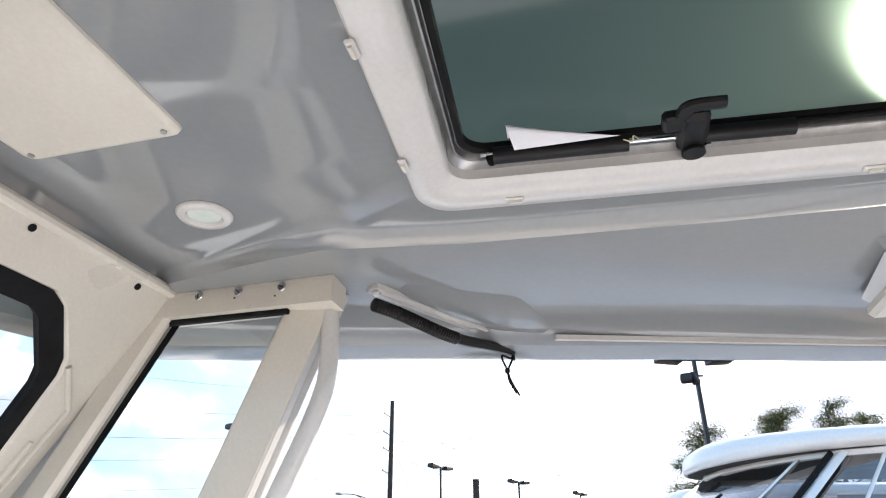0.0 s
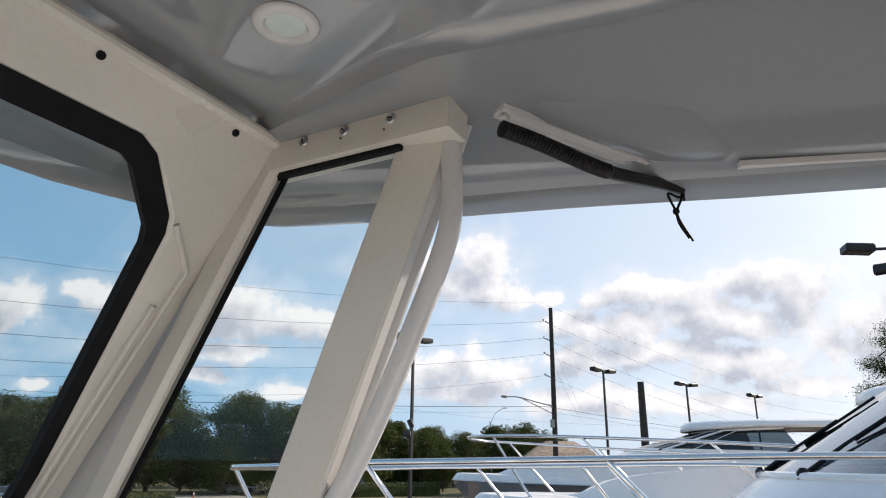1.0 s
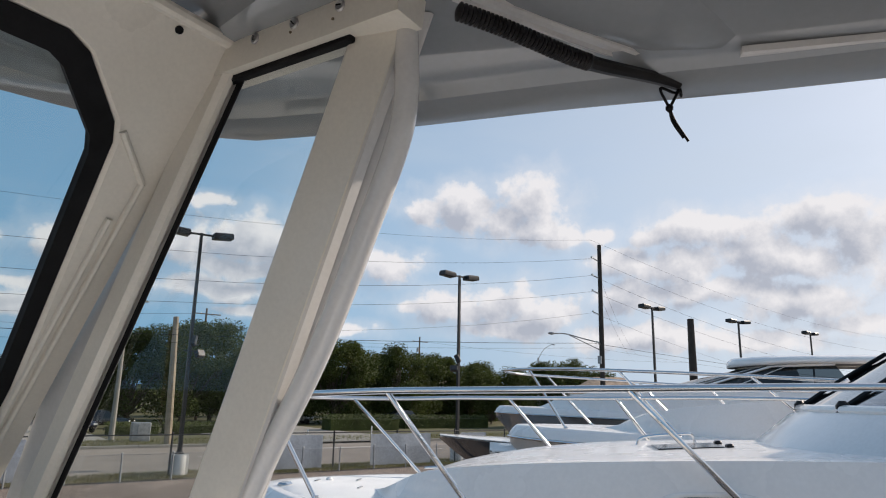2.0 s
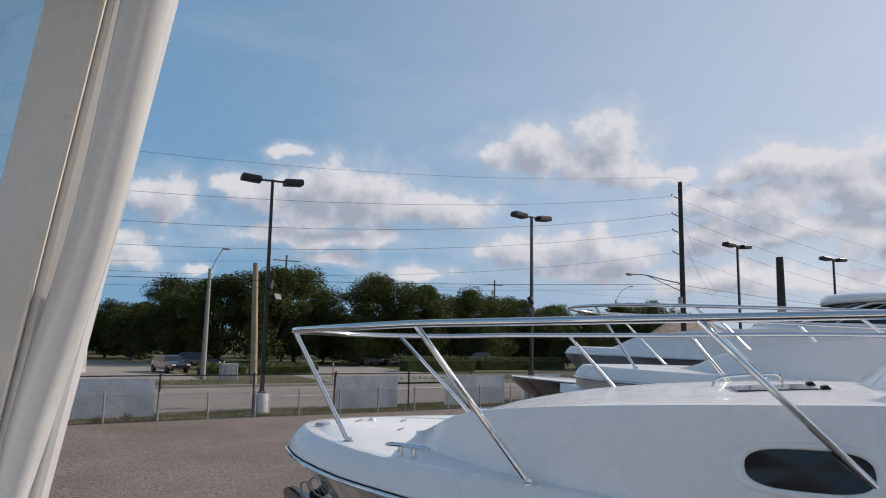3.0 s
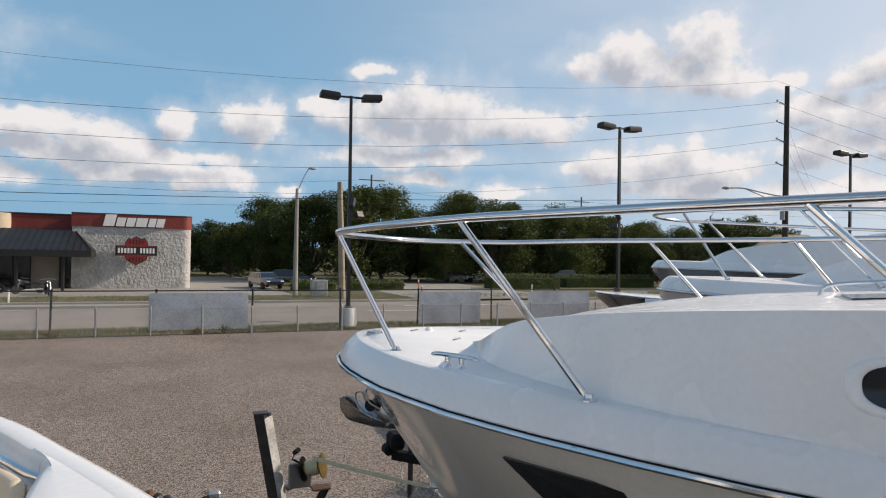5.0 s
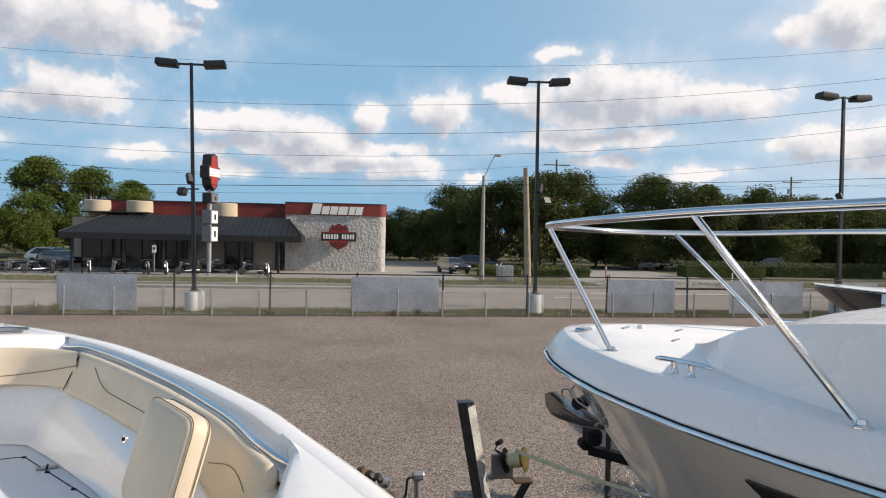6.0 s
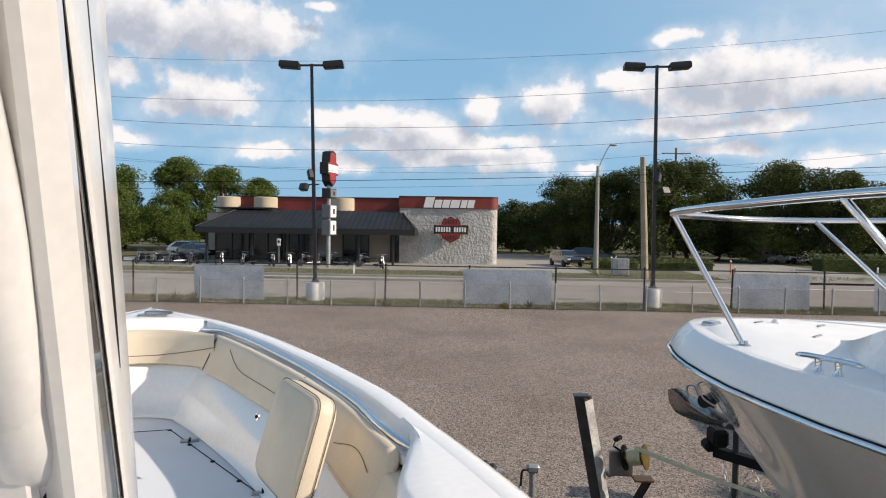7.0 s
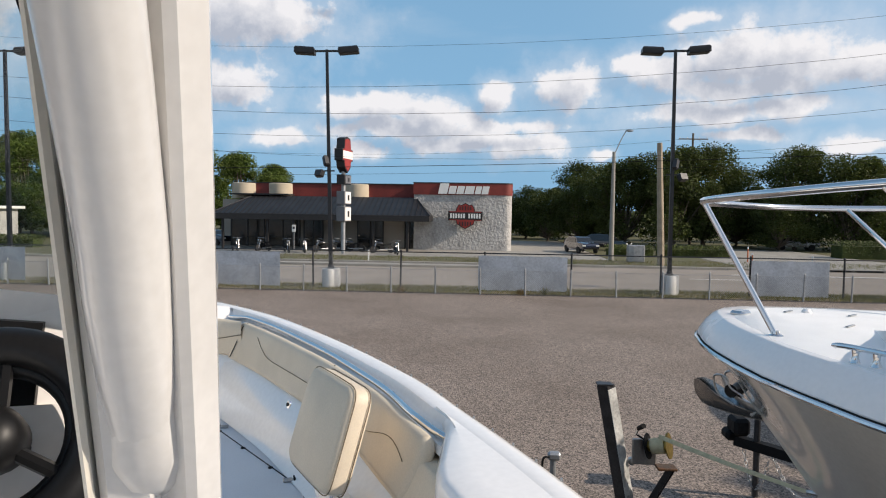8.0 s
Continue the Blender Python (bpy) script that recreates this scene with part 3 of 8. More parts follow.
M["straw"] = mat("dry_straw", (0.36, 0.24, 0.10), 0.9, var=0.2, scale=3)
weed(1.55, 28.1, 0.42, 1, "straw", "dry orange-brown tuft of dead grass at the fence")
weed(2.6, 28.3, 0.5, 2, "blade", "small green weed at the fence")
weed(-13.0, 28.4, 0.7, 5, "blade", "leafy green weed against the fence")
weed(-12.2, 28.5, 0.6, 6, "blade", "leafy green weed against the fence")
weed(-3.6, 28.2, 0.45, 7, "straw", "dry brown tuft of dead grass at the fence")

# low galvanised fence at the lot's edge
LOW_Y, LOW_X = 28.05, [-27.05 + 1.92 * k for k in range(46)]
low = thing("low_wire_fence", "low galvanised wire fence with bare steel posts", "fence")
rnd = random.Random(11)
post_geo = Geo().tube([(0, 0, -0.1), (0, 0, 1.12)], 0.036, 8).lathe([(0.04, 1.10), (0.04, 1.13), (0.02, 1.16), (0.002, 1.17)], 8)
first_post = post_geo.ob("post", "galv", low)
first_post.matrix_basis = pose(LOW_X[0], LOW_Y, 0)
for x in LOW_X[1:]:
    o = new("post", first_post.data)
    o.parent = low
    o.matrix_basis = pose(x, LOW_Y + rnd.uniform(-0.02, 0.02), rnd.uniform(-0.03, 0.02), rnd.uniform(-1.2, 1.2), rnd.uniform(-1.5, 1.5), 0)
wire = Geo()
for x0, x1 in zip(LOW_X, LOW_X[1:]):
    wire.tube([(x0, LOW_Y, 1.06), ((x0 + x1) / 2, LOW_Y, 1.03), (x1, LOW_Y, 1.06)], 0.008, 4, caps=False)
wire.ob("top_wire", "galv", low)


def chain_link(x0, x1, y, z0, z1, pitch, r):
    """Woven wire as thin crossing strands."""
    g, h = Geo(), z1 - z0
    n = int((x1 - x0 + h) / pitch)
    for k in range(n):
        for s in (1, -1):
            xa = x0 - h + k * pitch if s > 0 else x0 + k * pitch
            xb = xa + h if s > 0 else xa - h
            pa, pb = Vector((xa, y, z0)), Vector((xb, y, z1))
            for side in (0, 1):
                lim = x0 if side == 0 else x1
                if (pa.x - lim) * (pb.x - lim) < 0:
                    t = (lim - pa.x) / (pb.x - pa.x)
                    q = pa.lerp(pb, t)
                    if (pa.x < x0 or pa.x > x1):
                        pa = q
                    else:
                        pb = q
            if max(pa.x, pb.x) <= x0 + 1e-4 or min(pa.x, pb.x) >= x1 - 1e-4:
                continue
            w = Vector((0, 0, r))
            d = Vector((0, r * (1 if s > 0 else -1), 0))
            g.add([pa - w, pa + w, pb + w, pb - w, pa + d * 2, pb + d * 2], [(0, 1, 2, 3), (1, 4, 5, 2), (4, 0, 3, 5)])
    return g


chain_link(LOW_X[0], LOW_X[-1], LOW_Y, 0.03, 1.05, 0.085, 0.0044).ob("wire_mesh", "mesh", low, "woven galvanised wire mesh", smooth=0, kind="stuff")

# taller black fence behind it, with grey sheets wired on
TALL_Y, TALL_X = 29.3, [-26.9 + 3.85 * k for k in range(23)]
tall = thing("tall_wire_fence", "tall black wire fence with a top rail", "fence")
fp = Geo().tube([(0, 0, -0.1), (0, 0, 1.75)], 0.042, 8).lathe([(0.05, 1.72), (0.05, 1.77), (0.02, 1.80)], 8).ob("post", "pole_black", tall)
fp.matrix_basis = pose(TALL_X[0], TALL_Y, 0)
for x in TALL_X[1:]:
    o = new("post", fp.data)
    o.parent = tall
    o.matrix_basis = pose(x + rnd.uniform(-0.1, 0.1), TALL_Y, rnd.uniform(-0.02, 0.02), rnd.uniform(-1, 1), rnd.uniform(-1, 1), 0)
Geo().tube([(x, TALL_Y, 1.70 + 0.008 * math.sin(x * 0.7)) for x in TALL_X], 0.026, 8).ob("top_rail", "pole_black", tall)
chain_link(TALL_X[0], TALL_X[-1], TALL_Y - 0.05, 0.05, 1.68, 0.10, 0.0030).ob("wire_mesh", "mesh", tall, "dark woven wire mesh", smooth=0, kind="stuff")

SHEETS = [(-24.6, -21.3), (-12.45, -9.25), (-0.26, 3.66), (11.58, 14.86), (17.6, 21.4), (23.5, 25.4), (30.5, 33.8), (39.0, 42.5)]
for k, (a, b) in enumerate(SHEETS):
    g = Geo()
    nx = 14
    for sgn in (0,):
        rings = []
        for i in range(nx + 1):
            x = a + (b - a) * i / nx
            w = 0.018 * math.sin(3.1 * i + k) + 0.012 * math.sin(7 * i)
            sag = 0.03 * abs(math.sin(0.9 * i + k))
            rings.append([(x, TALL_Y - 0.09 + w, 0.06), (x, TALL_Y - 0.09 + w * 0.3, 1.62 - sag), (x, TALL_Y - 0.078 + w * 0.3, 1.62 - sag), (x, TALL_Y - 0.078 + w, 0.06)])
        g.loft(rings)
    sheet = thing("privacy_sheet", "pale grey privacy sheet wired onto the black fence", "screen", group="sheets on the fence")
    g.ob("sheet", "sheet", sheet)
    for i in range(0, nx + 1, 2):
        Geo().lathe([(0.02, 0), (0.02, 0.006), (0.011, 0.006)], 8, pose(a + (b - a) * i / nx, TALL_Y - 0.094, 1.55, 90, 0, 0)).ob("eyelet", "galv", sheet)


# ---- lamp posts ----
def lamp_post(x, y, turn, floods=0, lean=0.0, up=0.0):
    t = thing("lamp_post", "tall black lamp post with two heads on a white base", "lamp post", pose(x, y, 0, 0, lean, 0) @ pose(0, 0, 0, 0, 0, turn), group="lamp posts of the lot")
    Geo().lathe([(0.42, -0.1), (0.42, 0.80), (0.39, 0.86), (0.30, 0.87)], 12).ob("base", "base_white", t, "white-painted round concrete base")
    Geo().box((0, 0, 0.90), (0.34, 0.34, 0.06), b=0.01).lathe([(0.16, 0.92), (0.10, 1.05)], 12).ob("foot_plate", "pole_black", t)
    Geo().loft([[(s * a, s * b, z) for a, b in ((-1, -1), (1, -1), (1, 1), (-1, 1))] for s, z in ((0.085, 0.9), (0.06, 10.72))]).ob("shaft", "pole_black", t)
    for s in (-1, 1):
        Geo().box((s * 0.32, 0, 10.66), (0.6, 0.07, 0.09), b=0.01).ob("arm", "pole_black", t)
        g = Geo()
        m = pose(s * 0.98, 0, 10.68, 0, -s * 4, 0)
        g.loft([[(-.43, -.26, -.14), (.43, -.26, -.14), (.43, .26, -.14), (-.43, .26, -.14)],
                [(-.45, -.27, -.12), (.45, -.27, -.12), (.45, .27, -.12), (-.45, .27, -.12)],
                [(-.45, -.27, .08), (.45, -.27, .08), (.45, .27, .08), (-.45, .27, .08)],
                [(-.40, -.22, .15), (.40, -.22, .15), (.40, .22, .15), (-.40, .22, .15)]], m=m)
        head = g.ob("lamp_head", "pole_black", t)
        Geo().box((0, 0, -0.147), (0.74, 0.42, 0.014), m).ob("lens", "flood_lens", head)
    if floods:
        Geo().box((0, 0, 5.3 + up), (0.5, 0.06, 0.06)).tube([(0, 0, 5.1 + up), (0, 0, 5.6 + up)], 0.05, 8).ob("bracket", "pole_black", t)
        k = floods
        for s, dx in ((-1, -0.42 * k), (1, -0.16 * k)):
            m = pose(dx if s < 0 else -0.13 * k, -0.05, (5.18 if s < 0 else 5.75 - up * 0.12) + up, -25, 0, 30 * s * k)
            fl = Geo().box((0, 0, 0), (0.42 if s < 0 else 0.24, 0.26, 0.34 if s < 0 else 0.5), m, b=0.05).ob("flood_light", "pole_black", t)
            Geo().box((0, -0.135, 0), (0.36 if s < 0 else 0.18, 0.012, 0.28 if s < 0 else 0.4), m).ob("lens", "flood_lens", fl)
    return t


M["flood_lens"] = mat("dull_flood_lens", (0.035, 0.035, 0.037), 0.5, var=0.1)
M["base_white"] = mat("white_painted_concrete", (0.70, 0.69, 0.66), 0.8, var=0.1, scale=2.5, fine=30, bump=0.15)
for x, fl in ((-22.3, 0), (-6.98, 1), (8.2, -1), (23.6, 1), (42.7, 0), (55.3, 0), (69.0, 0)):
    lamp_post(x, 29.6, random.Random(int(x)).uniform(-7, 7), fl, -1.4 if x == -6.98 else -0.35)
lamp_post(23.9, 4.87, -52, 1, 0.0, 4.75)


# ---- utility poles and wires ----
M["wire_black"] = mat("weathered_cable", (0.02, 0.02, 0.022), 0.95, var=0.1, spec=0.05)
def utility_pole(x, y, h, r, material, label, arms=(), lean=0.0):
    t = thing("utility_pole", label, "utility pole", pose(x, y, 0, 0, lean, 0))
    Geo().tube([(0, 0, -0.2), (0, 0, h * 0.5), (0, 0, h)], [r, r * 0.9, r * 0.72], 10).ob("pole", material, t)
    for z, w, kind in arms:
        if kind == "arm":
            Geo().box((0, -r, z), (w, 0.1, 0.12), b=0.01).ob("crossarm", "wood", t)
            for k in (-0.46, -0.2, 0.2, 0.46):
                Geo().lathe([(0.02, 0), (0.06, 0.03), (0.03, 0.07), (0.06, 0.1), (0.02, 0.16)], 8, pose(k * w, -r, z + 0.06)).ob("insulator", "lamp_glass", t)
        elif kind == "post":
            Geo().tube([(0, 0, z), (-w, 0, z + 0.25)], 0.05, 8).ob("post_insulator", "galv", t)
            Geo().lathe([(0.03, 0), (0.1, 0.03), (0.05, 0.06), (0.1, 0.09), (0.05, 0.12), (0.1, 0.15), (0.03, 0.2)], 8, pose(-w, 0, z + 0.25, 0, -60, 0)).ob("insulator", "lamp_glass", t)
        elif kind == "light":
            out, tip = Vector((-0.98, 0.2, 0)), Vector((0, 0, z + 0.72))
            Geo().tube(curve([(0, 0, z + 0.1), out * w * 0.4 + Vector((0, 0, z + 0.42)), out * w * 0.75 + Vector((0, 0, z + 0.74)), out * w + tip], 5), 0.055, 8).ob("lamp_arm", "galv", t, "long grey steel lamp bracket")
            Geo().tube([(0, 0, z - 0.65), out * w * 0.7 + Vector((0, 0, z + 0.68))], 0.04, 6).ob("strut", "galv", t)
            Geo().lathe([(0.0, -0.16), (0.14, -0.10), (0.17, 0.0), (0.1, 0.09), (0, 0.12)], 12, pose(*(out * (w + 0.3) + tip), 0, 0, 168) @ Matrix.Diagonal((2.3, 1, 1, 1))).ob("lamp_head", "galv", t, "grey street lamp head")
        else:
            Geo().lathe([(0.0, 0), (0.2, 0.02), (0.2, 0.75), (0.0, 0.8)], 14, pose(-0.35, 0, z)).ob("transformer", "galv", t)
    return t


utility_pole(50.5, 41.0, 18.8, 0.27, "wood_dark", "tall weathered wooden power pole with stacked insulators", [(17.1, 1.1, "post"), (15.35, 1.1, "post"), (13.8, 1.1, "post"), (11.7, 1.1, "post"), (8.8, 0.6, "post"), (8.9, 5.6, "light"), (7.0, 1, "can")])
utility_pole(43.0, 26.6, 9.6, 0.33, "wood_dark", "short thick dark wooden pole beside the lot")
utility_pole(11.9, 44.9, 8.35, 0.24, "wood_pale", "pale leaning wooden pole on the far verge", lean=-2.4)
utility_pole(24.5, 80.0, 13.3, 0.16, "wood", "wooden power pole with a crossarm behind the road", [(12.6, 3.4, "arm")])
utility_pole(44.0, 92.0, 13.0, 0.16, "wood", "wooden power pole with a crossarm far off", [(12.2, 3.0, "arm")])
utility_pole(62.0, 88.0, 13.0, 0.16, "wood", "wooden power pole with a crossarm far off", [(12.2, 3.0, "arm"), (10.5, 1, "can")])
utility_pole(-62.0, 44.0, 16.0, 0.25, "wood", "tall wooden power pole along the road", [(15, 1.0, "post"), (13, 1.0, "post")])


def cable(pts, sag, r=0.018):
    r *= 0.62
    p = []
    for a, b in zip(pts, pts[1:]):
        for k in range(17):
            t = k / 16
            q = Vector(a).lerp(Vector(b), t)
            p.append(q - Vector((0, 0, 4 * sag * t * (1 - t))))
    g = Geo().tube(p, r, 5, caps=False)
    return g.ob("power_line", "wire_black", None, "thin black overhead power line", smooth=60, category="cable", group="overhead power lines")


WX = -62.0
for z0, z1, z2, sg, r in ((18.2, 19.2, 18.3, 4.6, 0.014), (15.6, 17.3, 16.4, 4.9, 0.018), (15.0, 15.6, 14.7, 5.5, 0.02), (13.1, 14.0, 13.1, 5.2, 0.018), (13.4, 11.9, 11.0, 5.7, 0.014), (6.5, 8.95, 8.2, 1.3, 0.03), (6.1, 8.5, 7.8, 1.35, 0.014)):
    cable([(WX, 44.0, z0), (49.5, 41.2, z1), (170.0, 38.0, z2)], sg, r)
cable([(24.5, 80, 12.7), (44, 92, 12.3), (62, 88, 12.3), (130, 80, 12)], 0.8, 0.02)
cable([(-60, 76, 12.2), (24.5, 80, 12.7)], 2.2, 0.02)
cable([(50.5, 41, 15.5), (95, 70, 11.5)], 1.0, 0.014)
cable([(50.5, 41, 13.5), (95, 70, 10.0)], 1.0, 0.014)


def street_light(x, y, h, reach, rise, turn, material, label):
    t = thing("street_light", label, "street light", pose(x, y, 0, 0, 0, turn))
    Geo().tube([(0, 0, 0), (0, 0, h)], [0.2, 0.12], 10).ob("pole", material, t)
    arm = curve([(0, 0, h - 0.3), (reach * (0.5 if reach < 2 else 0.4), 0, h + rise * (0.48 if reach < 2 else 0.6)), (reach, 0, h + rise)], 6)
    Geo().tube(arm, 0.04, 6).ob("arm", "galv", t)
    Geo().lathe([(0.0, -0.10), (0.10, -0.06), (0.13, 0.0), (0.08, 0.06), (0, 0.08)], 10, pose(reach + 0.25, 0, h + rise, 0, 0, 0) @ Matrix.Diagonal((2.6, 1, 1, 1))).ob("lamp_head", "galv", t)
    return t


street_light(9.55, 50.0, 8.2, 0.9, 1.6, 10, "concrete", "pale concrete street light pole with a short arm")
street_light(71.6, 70.4, 9.6, 2.0, 2.0, -50, "galv", "street light with a curved steel arm far off")


# ---- the shop across the road ----
def shop():
    t = thing("shop_building", "low shop with white wall, red band and black canopy roof", "building", pose(0, 60.0, 0.06))
    # rough white end block with a rounded corner
    x0, x1, h = -6.45, 2.5, 5.05
    rc = 0.7
    out = [(x0, 0), (x1 - rc, 0)] + [(x1 - rc + rc * math.sin(a), rc - rc * math.cos(a)) for a in (math.pi / 2 * k / 8 for k in range(1, 9))] + [(x1, 16), (x0, 16)]
    Geo().slab(out, 0, h).ob("wall", "white_wall", t, "rough white stucco wall with a rounded corner")
    out2 = [(x0 - 0.06, -0.06), (x1 - rc, -0.06)] + [(x1 - rc + (rc + 0.06) * math.sin(a), rc - (rc + 0.06) * math.cos(a)) for a in (math.pi / 2 * k / 8 for k in range(1, 9))] + [(x1 + 0.06, 16), (x0 - 0.06, 16)]
    Geo().slab(out2, h, h + 1.02).ob("fascia", "red", t, "dull red fascia band")
    Geo().slab([(a * 1.002, b - 0.03 if b < 1 else b) for a, b in out2], h + 1.02, h + 1.12).ob("coping", "sign_black", t)
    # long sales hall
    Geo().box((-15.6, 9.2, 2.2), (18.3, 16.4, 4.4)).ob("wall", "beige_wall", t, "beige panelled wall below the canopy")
    Geo().box((-15.0, 9.2, 5.2), (17.2, 13.6, 1.6)).ob("fascia", "red", t, "dull red roof band")
    Geo().box((-15.0, 9.2, 6.04), (17.4, 13.8, 0.1)).ob("coping", "sign_black", t)
    for x in (-19.6, -12.2, -23.2):
        Geo().lathe([(1.18, 4.5), (1.18, 5.95), (1.1, 6.0), (0.2, 6.0)], 28, pose(x, 2.6, 0)).ob("roof_drum", "drum", t, "tan cylindrical roof drum")
    # canopy: hipped dark metal skirt roof
    zb, zt, yb, yt = 3.12, 4.75, -4.0, 0.4
    L, Rr, Lt, Rt = -23.8, -4.7, -21.6, -6.3
    g = Geo()
    g.loft([[(L, yb, zb), (Rr, yb, zb), (Rr, 1.6, zb), (L, 1.6, zb)], [(Lt, yt, zt), (Rt, yt, zt), (Rt, 1.2, zt), (Lt, 1.2, zt)]])
    g.ob("canopy_roof", "metal_roof", t, "black standing-seam metal canopy roof")
    for i in range(40):
        u = (i + 0.5) / 40
        a, b = Vector((L + (Rr - L) * u, yb, zb)), Vector((L + (Rr - L) * u, yt, zt))
        ta = (L + (Rr - L) * u)
        f = 1.0
        if ta < Lt:
            f = (ta - L) / (Lt - L)
        elif ta > Rt:
            f = (Rr - ta) / (Rr - Rt)
        b = a.lerp(b, f)
        if f > 0.08:
            Geo().bar([(-0.025, 0), (0.025, 0), (0.02, 0.06), (-0.02, 0.06)], [a, b], side=(1, 0, 0)).ob("seam", "metal_roof", t)
    for x, xt in ((L, Lt), (Rr, Rt)):
        Geo().tube([(x, yb, zb + 0.03), (xt, yt, zt + 0.03)], 0.05, 6).ob("hip_cap", "metal_roof", t)
    Geo().box(((L + Rr) / 2, yb + 0.06, 2.86), (Rr - L, 0.14, 0.5), b=0.01).ob("canopy_edge", "sign_black", t)
    Geo().box((Rr - 0.06, -1.2, 2.86), (0.12, 5.4, 0.5), b=0.01).ob("canopy_edge", "sign_black", t)
    Geo().box((L + 0.06, -1.2, 2.86), (0.12, 5.4, 0.5), b=0.01).ob("canopy_edge", "sign_black", t)
    for x in (-22.9, -18.9, -16.6, -13.2, -9.6, -6.6):
        Geo().box((x, -3.6, 1.35), (0.2, 0.2, 2.7), b=0.02).ob("canopy_post", "sign_black", t)
    # openings
    for x, w, m in ((-22.3, 3.2, "dark_glass"), (-18.9, 3.2, "dark_glass"), (-16.0, 1.8, "dark_glass"), (-10.6, 2.4, "dark_glass"), (-6.9, 0.9, "dark_glass")):
        win = Geo().box((x, 0.96, 1.32), (w, 0.1, 2.5)).ob("window", m, t)
        fr = Geo()
        for dx in (-w / 2, 0, w / 2):
            fr.box((x + dx, 0.9, 1.32), (0.09, 0.12, 2.6))
        fr.box((x, 0.9, 2.6), (w + 0.1, 0.12, 0.1)).box((x, 0.9, 0.9), (w, 0.12, 0.06))
        fr.ob("window_frame", "sign_black", win)
    # lettered band: six plain raised bars in the letters' place
    widths = (0.95, 0.75, 0.75, 0.95, 0.62, 0.7)
    x = -4.25
    for i, w in enumerate(widths):
        hh = 0.95 if i == 0 else 0.72
        m = Matrix.Translation((x, -0.14, 5.13)) @ Matrix.Shear("XZ", 4, (0.25, 0)).to_4x4()
        Geo().loft([[(0, -0.06, 0), (w * 0.86, -0.06, 0), (w * 0.86, 0.06, 0), (0, 0.06, 0)], [(0.22 * hh, -0.06, hh), (0.22 * hh + w * 0.86, -0.06, hh), (0.22 * hh + w * 0.86, 0.06, hh), (0.22 * hh, 0.06, hh)]], m=Matrix.Translation((x, -0.14, 5.13))).ob("sign_bar", "sign_white", t, "white raised sign bar")
        x += w * 0.98
    # shield sign standing off the wall
    sh = [(-0.62, 1.05), (-0.35, 0.98), (0, 1.18), (0.35, 0.98), (0.62, 1.05), (0.85, 0.62), (0.85, 0.42), (1.55, 0.42), (1.55, -0.42), (0.85, -0.42), (0.78, -0.75), (0, -1.2), (-0.78, -0.75), (-0.85, -0.42), (-1.55, -0.42), (-1.55, 0.42), (-0.85, 0.42), (-0.85, 0.62)]
    sm = pose(-1.72, -0.34, 3.15, 90, 0, 0)
    for bx_ in (-0.5, 0.5):
        Geo().tube([(-1.72 + bx_, 0.0, 3.3), (-1.72 + bx_, -0.36, 3.3)], 0.04, 6).ob("sign_bracket", "sign_black", t)
    shield = Geo().slab(sh, 0.0, 0.30, sm).ob("shield_sign", "sign_black", t, "black-edged red shield-shaped sign", smooth=0)
    Geo().slab([(a * 0.93, b * 0.93) for a, b in sh], 0.30, 0.33, sm).ob("shield_face", "sign_red", shield, smooth=0)
    Geo().box((0, 0, 0.33), (2.9, 0.66, 0.02), sm).ob("shield_band", "sign_black", shield)
    for k in range(12):
        if k != 6:
            Geo().box((-1.29 + k * 0.235, 0, 0.345), (0.15, 0.42, 0.02), sm).ob("sign_bar", "sign_white", shield)
    for s in (1, -1):
        for k in range(-2, 3):
            Geo().box((k * 0.24, s * 0.7, 0.34), (0.09, 0.4 - 0.05 * abs(k), 0.012), sm).ob("sign_bar", "sign_black", shield)
    for dx in (-0.9, 0.9):
        Geo().tube([(-1.72 + dx, -0.3, 3.3), (-1.72 + dx, 0.02, 3.3)], 0.03, 6).ob("sign_bracket", "galv", shield)
    Geo().box((-21, 1.6, 4.9), (5.5, 3.0, 0.12), pose(0, 0, 0, 0, 0, 0)).ob("rear_roof", "metal_roof", t)
    return t


shop()


